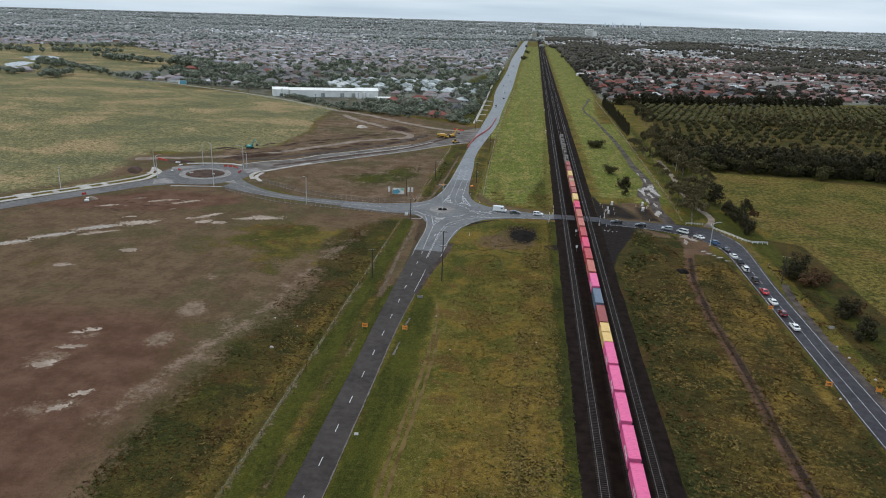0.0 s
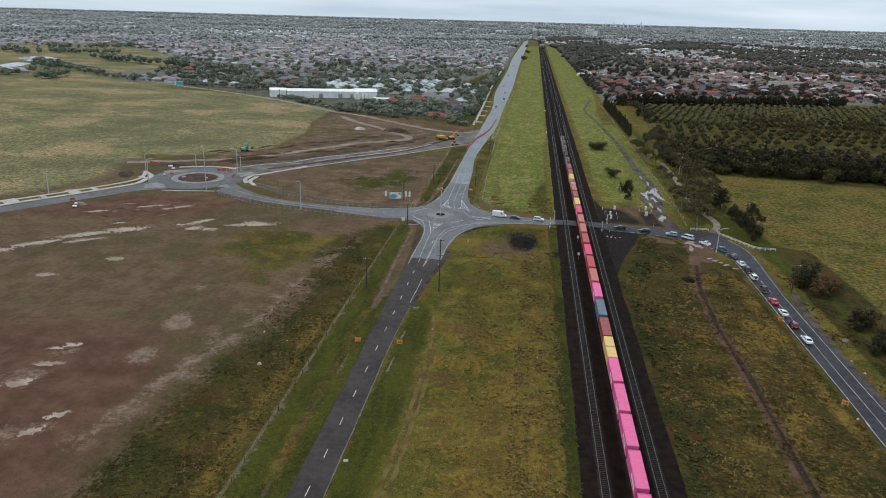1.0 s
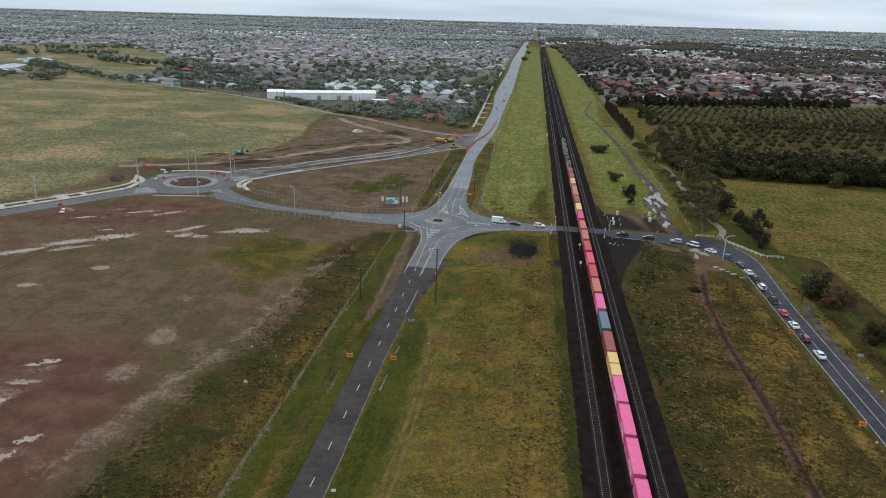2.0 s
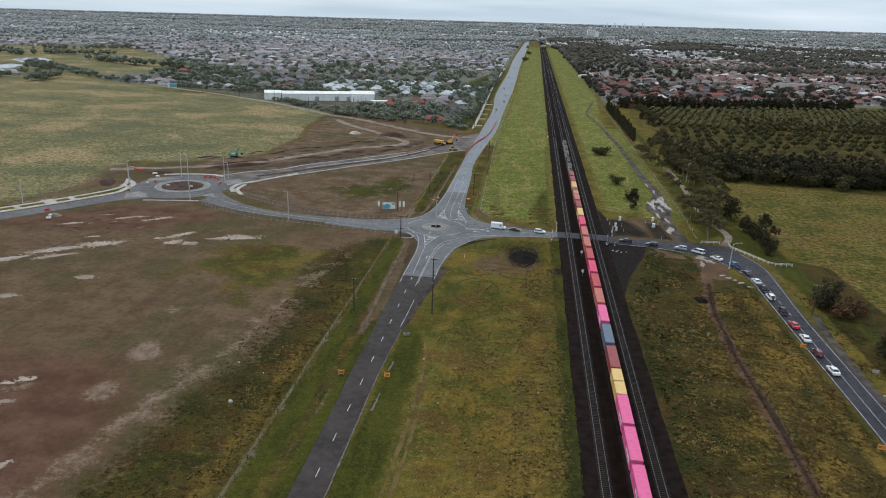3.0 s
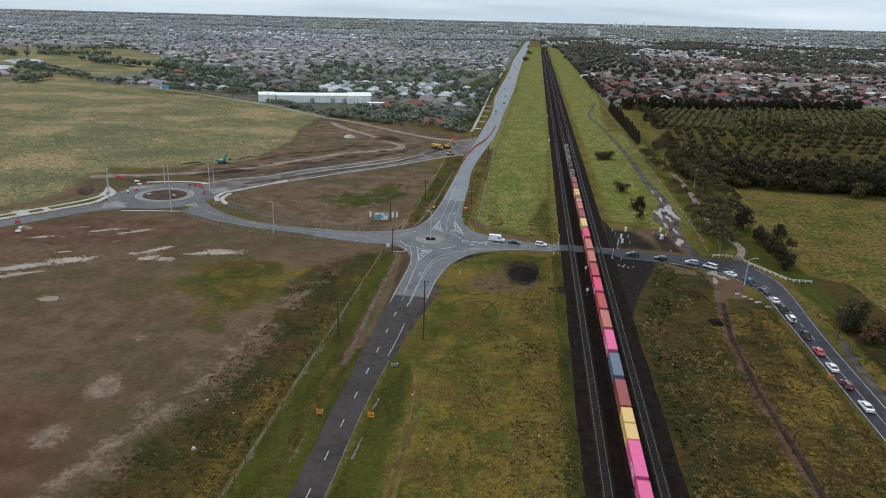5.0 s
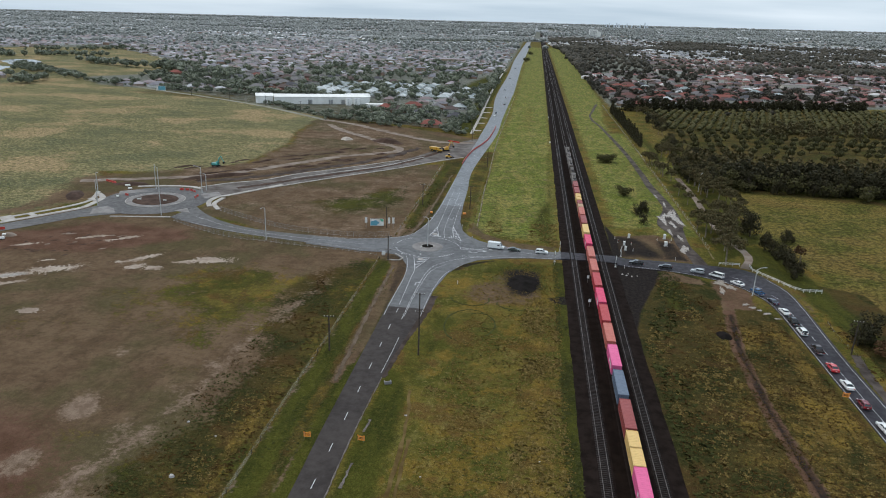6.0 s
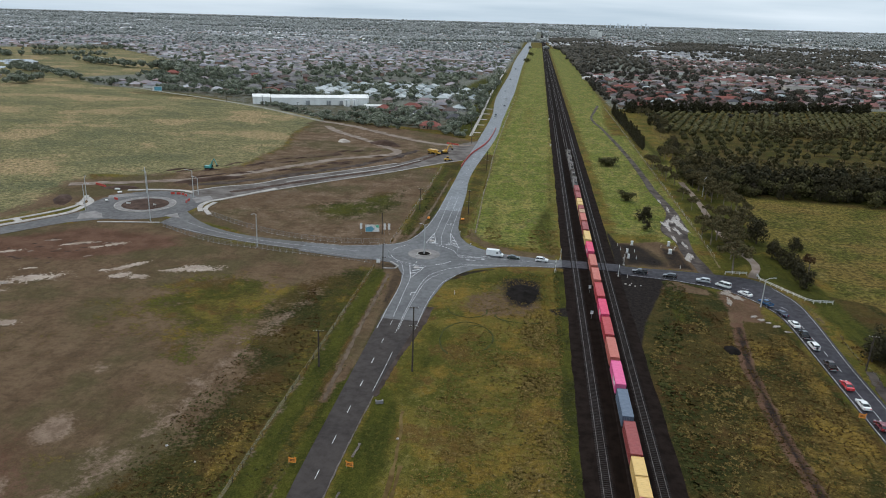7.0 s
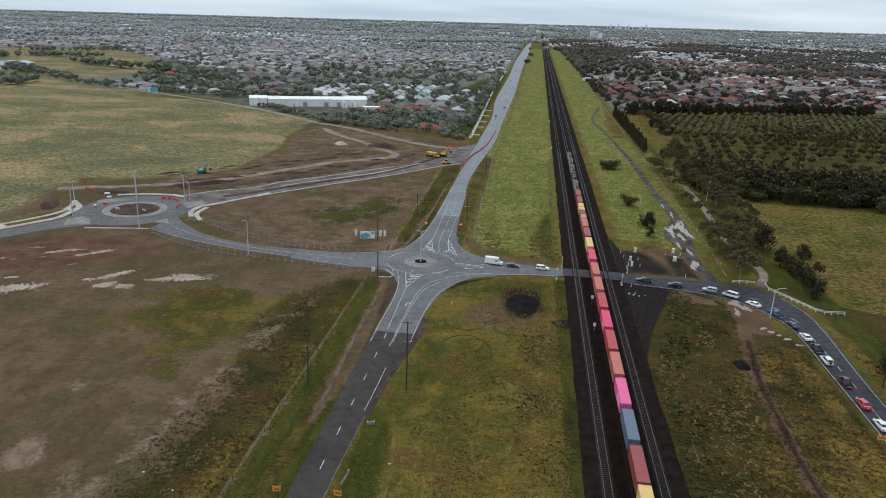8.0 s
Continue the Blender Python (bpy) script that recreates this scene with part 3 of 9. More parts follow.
def ribbon(left, right, z, depth=0.25, step=4.0):
    """A paved strip between two edge lines, with real thickness."""
    a, b = smooth_line(left, step), smooth_line(right, step)
    n = max(len(a), len(b))
    grid = np.linspace(0, 1, n)
    a = np.stack([np.interp(grid, np.linspace(0, 1, len(a)), a[:, i]) for i in (0, 1)], 1)
    b = np.stack([np.interp(grid, np.linspace(0, 1, len(b)), b[:, i]) for i in (0, 1)], 1)
    g = Geo()
    for i in range(n):
        g.v += [settled(*a[i], z), settled(*b[i], z), settled(*b[i], z - depth), settled(*a[i], z - depth)]
    for i in range(n - 1):
        k = 4 * i
        g.f += [(k + j, k + (j + 1) % 4, k + 4 + (j + 1) % 4, k + 4 + j) for j in range(4)]
    g.f += [(0, 1, 2, 3), (4 * n - 1, 4 * n - 2, 4 * n - 3, 4 * n - 4)]
    return g


def band(line, width, z, depth=0.2, step=4.0, ragged=0.0, seed=0):
    """A strip of even width along a line, its edges uneven where ragged."""
    p = smooth_line(line, step)
    d = np.gradient(p, axis=0)
    d /= np.linalg.norm(d, axis=1)[:, None] + 1e-9
    nrm = np.stack([-d[:, 1], d[:, 0]], 1)
    r = np.random.RandomState(seed)
    wl_, wr_ = width / 2 + ragged * r.uniform(-1, 1, len(p)), width / 2 + ragged * r.uniform(-1, 1, len(p))
    a, b = p + nrm * wl_[:, None], p - nrm * wr_[:, None]
    g = Geo()
    for i in range(len(p)):
        g.v += [settled(*a[i], z), settled(*b[i], z), settled(*b[i], z - depth), settled(*a[i], z - depth)]
    for i in range(len(p) - 1):
        k = 4 * i
        g.f += [(k + j, k + (j + 1) % 4, k + 4 + (j + 1) % 4, k + 4 + j) for j in range(4)]
    n = len(p)
    g.f += [(0, 1, 2, 3), (4 * n - 1, 4 * n - 2, 4 * n - 3, 4 * n - 4)]
    return g


def blob(cx, cy, rx, ry, turn=0.0, n=28, rough=0.25, seed=0):
    """An uneven closed outline, anticlockwise."""
    out = []
    n = max(n, 48) if rough > 0.45 else n
    for i in range(n):
        a = 2 * math.pi * i / n
        c, w = math.cos(a), math.sin(a)
        k = 1 + rough * (0.9 * noise.noise((1.3 * c + seed, 1.3 * w, 0.5)) + 0.7 * noise.noise((3.5 * c, 3.5 * w + seed, 1.5)) + 0.5 * noise.noise((9 * c, 9 * w, seed + 2.5)))
        x, y = rx * k * c, ry * k * w
        out.append((cx + x * math.cos(turn) - y * math.sin(turn), cy + x * math.sin(turn) + y * math.cos(turn)))
    return out


def flat(outline, z, depth=0.15):
    return Geo().prism(outline, z - depth, z)


def circle(cx, cy, r, n=48):
    return [(cx + r * math.cos(2 * math.pi * i / n), cy + r * math.sin(2 * math.pi * i / n)) for i in range(n)]


def ring(cx, cy, r0, r1, z0, z1, n=64):
    g = Geo()
    for i in range(n):
        c, s = math.cos(2 * math.pi * i / n), math.sin(2 * math.pi * i / n)
        g.v += [(cx + r0 * c, cy + r0 * s, z0), (cx + r1 * c, cy + r1 * s, z0), (cx + r1 * c, cy + r1 * s, z1), (cx + r0 * c, cy + r0 * s, z1)]
    for i in range(n):
        k, q = 4 * i, 4 * ((i + 1) % n)
        g.f += [(k + j, k + (j + 1) % 4, q + (j + 1) % 4, q + j) for j in range(4)]
    return g


TRACK_SLOPE = 0.0042


def track_x(x0, y):
    return x0 + TRACK_SLOPE * (y - 190)


# ---- ground ----


def edge_distance(poly, x, y):
    """Signed distance to a plan polygon, positive inside."""
    best, inside = np.full(x.shape, 1e9), np.zeros(x.shape, bool)
    n = len(poly)
    for i in range(n):
        (ax, ay), (bx, by) = poly[i], poly[(i + 1) % n]
        dx, dy = bx - ax, by - ay
        t = np.clip(((x - ax) * dx + (y - ay) * dy) / (dx * dx + dy * dy + 1e-9), 0, 1)
        best = np.minimum(best, np.hypot(x - ax - t * dx, y - ay - t * dy))
        if ay != by:
            cross = ((ay > y) != (by > y)) & (x < (bx - ax) * (y - ay) / (by - ay) + ax)
            inside ^= cross
    return np.where(inside, best, -best)


def line_distance(line, x, y):
    best = np.full(x.shape, 1e9)
    for (ax, ay), (bx, by) in zip(line, line[1:]):
        dx, dy = bx - ax, by - ay
        t = np.clip(((x - ax) * dx + (y - ay) * dy) / (dx * dx + dy * dy + 1e-9), 0, 1)
        best = np.minimum(best, np.hypot(x - ax - t * dx, y - ay - t * dy))
    return best


def soft(d, w):
    return np.clip(0.5 + d / (2 * w), 0, 1)


def lines(parts):
    out = []
    for a, b, step in parts:
        out += list(np.arange(a, b, step))
    return np.array(sorted(set(out)))


gx = lines([(-40000, -19000, 1500), (-19000, -4600, 480), (-4600, -1200, 85), (-1200, -400, 16), (-400, -240, 4), (-240, 115, 1.25), (115, 240, 3), (240, 900, 16), (900, 4300, 85), (4300, 13500, 480), (13500, 28000, 1500)])
gy = lines([(-700, -100, 30), (-100, 60, 4), (60, 330, 1.25), (330, 640, 2.2), (640, 1100, 9), (1100, 2000, 22), (2000, 5000, 60), (5000, 18400, 400), (18400, 40000, 1500)])
GX, GY = np.meshgrid(gx, gy)
fx, fy = GX.ravel(), GY.ravel()

SOUTH_DIRT = [(-420, -220), (-76, -220), (-75, 130), (-72, 150), (-65, 180), (-62, 202), (-66, 225), (-69, 247), (-66, 270), (-58, 285), (-42, 292),
              (-41, 300), (-60, 297), (-80, 301), (-110, 304), (-140, 320), (-172, 320), (-190, 300), (-205, 278), (-240, 225), (-420, 100)]
ISLAND_DIRT = [(-140, 333), (-100, 312), (-60, 306), (-44, 316), (-41, 330), (-40, 370), (-46, 374), (-48, 330), (-48, 400), (-49, 470), (-75, 448), (-105, 410), (-130, 378), (-141, 362)]
NORTH_DIRT = [(-420, 80), (-300, 190), (-231, 292), (-213, 330), (-219, 354), (-226, 380), (-196, 404), (-168, 428), (-160, 440), (-160, 470), (-158, 508), (-168, 552),
              (-174, 618), (-150, 612), (-106, 594), (-58, 556), (-46, 540), (-44, 486), (-75, 450), (-130, 378), (-142, 360), (-150, 345), (-180, 345), (-196, 335), (-215, 300), (-250, 235), (-420, 110)]
dirt = soft(edge_distance(SOUTH_DIRT, fx, fy) + 2.0, 9.0)
dirt = np.maximum(dirt, soft(edge_distance(ISLAND_DIRT, fx, fy), 3.0))
dirt = np.maximum(dirt, soft(edge_distance(NORTH_DIRT, fx, fy) - 1.0, 12.0))
dirt = np.maximum(dirt, 0.9 * soft(edge_distance([(-176, 606), (-172, 640), (-140, 628), (-60, 590), (-38, 570), (-40, 540), (-60, 545), (-106, 580)], fx, fy), 3.0))
# weeds coming through the bare paddock
for cx, cy, rx, ry, k in [(-150, 205, 40, 22, 0.24), (-105, 240, 24, 20, 0.42), (-190, 190, 40, 18, 0.22), (-92, 262, 22, 14, 0.45), (-80, 215, 10, 30, 0.36), (-86, 160, 12, 20, 0.3), (-84, 248, 15, 24, 0.42), (-120, 215, 30, 14, 0.12)]:
    dirt -= k * np.exp(-((fx - cx) / rx) ** 2 - ((fy - cy) / ry) ** 2)
dirt -= 0.7 * soft(edge_distance([(-98, 367), (-84, 376), (-71, 396), (-58, 406), (-55, 379), (-59, 360), (-69, 348), (-82, 343), (-91, 353)], fx, fy), 9.0)
dirt = np.clip(dirt, 0, 1)
for line, w in [([(62.3, -220), (61.5, 124), (61.8, 143), (62.8, 170), (62.2, 205), (64.2, 238), (68.5, 264), (71.5, 280), (72.5, 292)], 1.4),
                ([(-40.1, 199), (-40.5, 213), (-41.5, 241), (-41.8, 260), (-42.2, 284)], 0.55),
                ([(-41.5, 100), (-40.9, 142), (-39.4, 185)], -0.2)]:
    dirt = np.maximum(dirt, soft(w + 0.4 - line_distance(line, fx, fy), 1.2))
for poly in ([(-40.6, 206), (-37.3, 210), (-37.2, 258), (-40.8, 282), (-42, 262), (-41.4, 235)], [(-36.5, 250), (-38.8, 254), (-40.4, 266), (-41.4, 280), (-46, 290), (-52, 296), (-40, 300), (-36, 290)], [(-200, 288), (-186, 318), (-168, 318), (-130, 312), (-112, 303), (-130, 322), (-150, 330), (-172, 326), (-188, 330), (-205, 304)]):
    dirt = np.maximum(dirt, soft(edge_distance(poly, fx, fy), 1.2))
dirt = np.maximum(dirt, 0.62 * soft(edge_distance([(-20, 265), (-13, 272), (-2, 287), (10, 290), (11, 265), (8, 257), (-2, 253), (-12, 255)], fx, fy), 4.0))
dirt = np.maximum(dirt, 0.7 * soft(edge_distance([(-22, 334), (-12, 318), (0, 312), (17, 312), (17, 320), (4, 321), (-12, 330), (-19, 350)], fx, fy), 2.5))
dirt = np.maximum(dirt, 0.66 * soft(1.0 - line_distance([(-18.2, 335), (-20, 400), (-18.6, 470), (-18.2, 540)], fx, fy), 2.0))
dirt -= 0.9 * soft(edge_distance([(-47.5, 330), (-43, 330), (-41.5, 420), (-47, 420)], fx, fy), 1.0)
dirt = np.clip(dirt, 0, 1)
dirt = np.maximum(dirt, soft(edge_distance([(38, 293), (50, 290), (66, 288), (66, 293), (58, 298), (40, 300)], fx, fy), 1.5))
dirt = np.maximum(dirt, soft(edge_distance([(69, 268), (78, 268), (80, 284), (74, 294), (69, 292)], fx, fy), 2.0))
dirt = np.maximum(dirt, soft(edge_distance([(41, 312), (68, 311), (68, 340), (58, 346), (46, 342), (40, 340)], fx, fy), 2.5))
dirt = np.maximum(dirt, 0.66 * soft(0.9 - line_distance([(92.6, 140), (92.6, 215), (94.6, 235), (95.5, 262), (96, 284), (91, 302)], fx, fy), 1.5))
red = soft(edge_distance([(-420, -220), (-78, -220), (-80, 150), (-95, 172), (-130, 170), (-200, 165), (-420, 135)], fx, fy), 22.0)
red = np.maximum(red, 0.75 * soft(edge_distance([(-215, 262), (-150, 270), (-120, 296), (-130, 308), (-170, 312), (-200, 285)], fx, fy), 8.0))
red = np.maximum(red, 0.5 * soft(edge_distance([(67, 250), (82, 256), (82, 288), (72, 296), (66, 290)], fx, fy), 3.0))
red = np.maximum(red, 0.6 * soft(3.0 - line_distance([(62, -220), (61.8, 143), (62.8, 170), (62.2, 205), (64.2, 238), (68.5, 264)], fx, fy), 1.0))
red = np.minimum(red, dirt)
pale = np.maximum(0.42 * soft(edge_distance(ISLAND_DIRT, fx, fy), 6.0), 0.47 * soft(edge_distance(NORTH_DIRT, fx, fy), 5.0) * (fy > 400))
for cx, cy, r, k in [(-91.3, 177, 5.2, 0.95), (-90.9, 156.8, 4.4, 0.85), (-111, 157, 5.0, 0.7), (-110, 141, 4.5, 0.75), (-94.5, 124, 4.0, 0.7), (-97, 203, 3.4, 0.5), (-77, 150, 6, 0.55), (-99, 205, 3, 0.5),
                     (-72, 200, 5, 0.6), (-70, 225, 5, 0.6), (-74, 188, 4, 0.55), (-78, 170, 5, 0.55), (-64, 235, 5, 0.55), (-64, 262, 7, 0.5), (-101, 120, 6, 0.6), (-115, 140, 6, 0.5), (-80, 130, 6, 0.6), (-84, 118, 6, 0.55)]:
    pale = np.maximum(pale, k * np.exp(-(((fx - cx) / r) ** 2 + ((fy - cy) / (r * 1.3)) ** 2) ** 1.2))
pale = np.maximum(pale, 0.70 * soft(3.0 - line_distance([(-62, 256), (-66, 232), (-69, 215), (-70, 190), (-74, 165), (-80, 145), (-84, 115)], fx, fy), 4.0))
pale = np.maximum(pale, 0.66 * soft(0.9 - line_distance([(-48.4, 90), (-48.4, 290)], fx, fy), 0.9))
pale = np.maximum(pale, 0.9 * soft(0.8 - line_distance([(-48.0, 318), (-47.8, 470)], fx, fy), 0.9))
for line in ([(-20.6, 118), (-19.6, 150), (-19.6, 180), (-21.9, 200)], [(-18.8, 118), (-17.9, 150), (-18.2, 178)]):
    pale = np.maximum(pale, 0.5 * soft(0.25 - line_distance(line, fx, fy), 0.8))
pale = np.maximum(pale, 0.62 * soft(0.7 - line_distance([(59, 372), (57.5, 400), (55.4, 430), (53.6, 470), (54, 520), (56, 580)], fx, fy), 1.2))
pale = np.maximum(pale, 0.85 * soft(0.6 - line_distance([(-50, 315.2), (-44, 320), (-41.6, 332), (-40.4, 350), (-39.6, 380), (-39.2, 425)], fx, fy), 0.9))
lush = 0.5 * np.exp(-((fx + 92) / 20) ** 2 - ((fy - 252) / 18) ** 2)
for poly, w, k in [([(-34, -220), (-20.8, -220), (-20.8, 196), (-24, 206), (-30, 210)], 3.0, 0.8), ([(-30, 200), (-20, 200), (-15, 215), (-11, 240), (-21, 252), (-27, 246)], 4, 0.5),
                   ([(-22, 275), (-2, 282), (10, 262), (15, 240), (16.5, 300), (-6, 296)], 5, 0.6), ([(-20, 205), (-8, 205), (-2, 240), (-8, 252), (-18, 250)], 6, 0.44), ([(-76, -220), (-62, -220), (-60, 150), (-57, 200), (-62, 230), (-68, 200), (-74, 150)], 6, 0.46),
                   ([(-49, -220), (-42.6, -220), (-42.6, 290), (-48.5, 290)], 1.6, 0.82), ([(-41, -220), (-35, -220), (-35, 255), (-40, 255), (-41, 205)], 1.5, 0.72), ([(-47.5, 330), (-43, 330), (-41.5, 470), (-47, 470)], 1.8, 0.62),
                   ([(14.2, -220), (17.9, -220), (18.1, 300), (14.4, 300)], 1.2, 0.95),
                   ([(9, 322), (17.5, 316), (18.5, 520), (14, 520), (12, 400), (4, 350)], 4, 0.62), ([(-16, 345), (-8, 330), (-4, 345), (-8, 400), (-15, 400)], 5, 0.5),
                   ([(39, 345), (64, 350), (66, 372), (60, 430), (42, 430)], 7, 0.3),
                   ([(50, 262), (57, 262), (58, 298), (52, 298)], 3, 0.8), ([(38, 100), (60, 100), (58, 230), (52, 296), (40, 240)], 9, 0.4), ([(66, 100), (82, 100), (82, 258), (70, 255)], 6, 0.34), ([(-98, 367), (-84, 376), (-71, 396), (-58, 406), (-55, 379), (-59, 360), (-69, 348), (-82, 343), (-91, 353)], 8, 0.66),
                   ([(94, 140), (102, 140), (104, 240), (97, 262), (97, 285), (92, 305), (84, 312), (88, 330), (97, 345), (106, 330), (108, 300), (110, 240), (112, 140)], 3, 0.7),
                   ([(-95, 960), (-48, 960), (-48, 1260), (-76, 1160)], 15, 0.8), ([(-58, 610), (-38, 590), (-40, 1300), (-58, 1300)], 4, 0.8), ([(86, 520), (96, 520), (98, 830), (88, 830)], 4, 0.62)]:
    lush = np.maximum(lush, k * soft(edge_distance(poly, fx, fy), w))
dry = np.zeros_like(fx)
for poly, w, k in [([(-19, -220), (15, -220), (15, 160), (2, 178), (-15, 160)], 14, 0.58), ([(2, 100), (14, 100), (14, 244), (5, 250)], 6, 0.62), ([(-14, 255), (-3, 252), (12, 256), (13, 272), (-3, 274), (-14, 270)], 3, 0.62), ([(-43, -220), (-40.5, -220), (-40.5, 200), (-43, 200)], 1.5, 0.5), ([(40, -220), (83, -220), (83, 262), (64, 284), (50, 235), (41, 150)], 10, 0.47),
                   ([(-58, -220), (-49, -220), (-49, 210), (-57, 200)], 4, 0.55),
                   ([(76, 140), (83, 140), (83, 262), (74, 262)], 3, 0.6),
                   ([(345, 790), (420, 800), (440, 915), (380, 912)], 10, 0.9), ([(-10, 620), (15, 640), (15, 820), (-14, 800)], 12, 0.44)]:
    dry = np.maximum(dry, k * soft(edge_distance(poly, fx, fy), w))
for cx, cy, rx, ry, k in ((73, 202, 7, 20, 0.75), (70, 160, 5, 14, 0.6), (52, 166, 6, 16, 0.55), (77, 240, 4, 10, 0.6), (8, 200, 6, 16, 0.5), (-8, 150, 7, 14, 0.5)):
    dry = np.maximum(dry, k * np.exp(-((fx - cx) / rx) ** 2 - ((fy - cy) / ry) ** 2))
lush = np.maximum(lush, 0.8 * soft(edge_distance([(104, 452), (340, 412), (340, 450), (118, 490)], fx, fy), 8))
dark = 0.9 * soft(edge_distance([(35, 200), (36.6, 238), (40.6, 258), (49.4, 285), (54.5, 302), (35, 303)], fx, fy), 1.5)
dark = np.maximum(dark, 0.6 * soft(1.3 - line_distance([(62.4, -220), (61.9, 124), (62.1, 143), (63.1, 170), (62.6, 205), (64.6, 238), (68.5, 262)], fx, fy), 0.7))
dark = np.maximum(dark, 0.85 * soft(edge_distance([(37, 311), (41.5, 312), (42, 335), (40, 350), (38, 360)], fx, fy), 1.5))
dark = np.maximum(dark, 0.62 * soft(edge_distance([(-21.5, 281), (-20, 290), (-12, 295.5), (-2, 300.4), (-6, 296), (-14, 290), (-18, 284)], fx, fy), 1.2))
dark = np.maximum(dark, 0.64 * soft(edge_distance([(39, 311), (60, 311), (60, 318), (52, 342), (46, 342), (39, 344)], fx, fy), 5.0))
dark = np.maximum(dark, 0.6 * soft(edge_distance([(56, 312), (68, 311), (66, 336), (56, 342)], fx, fy), 3.0))
dark = np.maximum(dark, 0.44 * soft(1.2 - line_distance([(91.8, 140), (92.4, 215), (93.6, 240), (94.6, 262), (95, 284), (91, 301)], fx, fy), 1.0))
dark = np.maximum(dark, 0.75 * soft(edge_distance([(11, 264), (19, 268), (19, 259), (14, 259.5)], fx, fy), 1.5))
dark = np.maximum(dark, 0.72 * soft(edge_distance([(-4, 288), (4, 292), (11, 288), (12, 272), (6, 262), (-1, 264), (-4, 274)], fx, fy), 4.0))
dark = np.maximum(dark, 0.5 * soft(edge_distance([(-36, 228), (-38.0, 228), (-38.8, 250), (-40.6, 269), (-42, 286), (-50, 293), (-40, 297), (-36, 284)], fx, fy), 1.0))
dark = np.maximum(dark, 0.46 * soft(edge_distance([(-48, 317), (-43, 328), (-40.5, 345), (-39.2, 390), (-36, 390), (-37, 345), (-40, 325)], fx, fy), 1.0))
for poly, k in (([(-168, 384), (-142, 418), (-113, 462), (-86, 492), (-70, 502), (-100, 455), (-130, 412), (-150, 388)], 0.46), ([(-182, 396), (-146, 438), (-122, 470), (-97, 502), (-88, 520), (-125, 505), (-150, 470), (-168, 425)], 0.42),
                ([(-136, 362), (-128, 376), (-100, 410), (-84, 405), (-104, 378), (-120, 350)], 0.4), ([(-112, 545), (-84, 524), (-82, 540), (-100, 562)], 0.46)):
    dark = np.maximum(dark, k * soft(edge_distance(poly, fx, fy), 4.0))
for cx, cy, r_ in ((-140, 552, 14), (-116, 572, 12), (-96, 552, 7), (-150, 590, 12), (-108, 512, 8)):
    pale = np.maximum(pale, 0.62 * np.exp(-(((fx - cx) / r_) ** 2 + ((fy - cy) / r_) ** 2) ** 1.2))
# shadow in the ditch beside the culvert, painted as dark ground
dark = np.maximum(dark, 0.6 * soft(0.5 - line_distance([(-26, 200.6), (-21, 201.4), (-17, 201)], fx, fy), 1.0))
dark = np.maximum(dark, 0.5 * soft(1.1 - line_distance([(-29.2, 205), (-27, 232), (-24.5, 246)], fx, fy), 0.8))

scrub = 0.5 * soft(edge_distance(SOUTH_DIRT, fx, fy), 12.0)
scrub = np.maximum(scrub, 0.62 * soft(edge_distance([(-78, -220), (-49, -220), (-49, 240), (-62, 285), (-72, 250)], fx, fy), 5.0))
scrub = np.maximum(scrub, 0.9 * soft(edge_distance([(42, -220), (83, -220), (84, 262), (74, 284), (60, 284), (46, 240), (40, 150)], fx, fy), 12.0))
scrub = np.maximum(scrub, 0.85 * soft(edge_distance([(92, -220), (116, -220), (120, 290), (100, 300)], fx, fy), 1.5))
scrub = np.maximum(scrub, 0.30 * soft(edge_distance([(-24, -220), (14, -220), (14, 128), (-20, 120)], fx, fy), 12.0))
scrub = np.maximum(scrub, 0.72 * soft(9.0 - np.abs(edge_distance(SOUTH_DIRT, fx, fy) + 4.0), 4.0) * (fy < 285) * (fx < -50))
scrub = np.maximum(scrub, 0.56 * soft(edge_distance([(-62, -220), (-36, -220), (-36, 262), (-44, 290), (-60, 290)], fx, fy), 2.0))
scrub = np.maximum(scrub, 0.8 * soft(edge_distance([(33, -220), (83, -220), (84, 262), (74, 284), (60, 304), (48, 304), (38, 262), (33, 240)], fx, fy), 3.0))
scrub = np.maximum(scrub, 0.66 * soft(edge_distance(ISLAND_DIRT, fx, fy), 5.0))
meadow = 0.95 * soft(edge_distance([(-4600, 150), (-400, 110), (-300, 200), (-210, 305), (-190, 350), (-225, 395), (-190, 402), (-160, 436), (-158, 505), (-170, 560), (-172, 622), (-180, 690), (-250, 720), (-700, 800), (-4600, 900)], fx, fy), 5.0)
pasture = np.zeros_like(fx)
pasture = np.maximum(pasture, 0.9 * soft(edge_distance([(-22, 330), (18, 322), (22, 900), (30, 2600), (-16, 2600), (-16, 900)], fx, fy), 10.0))
pasture = np.maximum(pasture, 0.9 * soft(edge_distance([(42, 352), (64, 356), (70, 700), (84, 900), (100, 2600), (52, 2600), (44, 900)], fx, fy), 6.0))
pasture = np.maximum(pasture, 0.8 * soft(edge_distance([(-30, 520), (-17, 520), (-16, 2400), (-27, 2400)], fx, fy), 3.0))
paddock = 0.95 * soft(edge_distance([(106, 100), (420, 100), (420, 436), (230, 430), (120, 446), (104, 400), (110, 300)], fx, fy), 6.0)
lush = np.maximum(lush, 0.42 * soft(edge_distance([(104, 480), (118, 490), (340, 455), (340, 520), (110, 520)], fx, fy), 12.0))
paddock = np.maximum(paddock, 0.9 * soft(edge_distance([(100, 520), (340, 500), (450, 940), (110, 805)], fx, fy), 10.0))
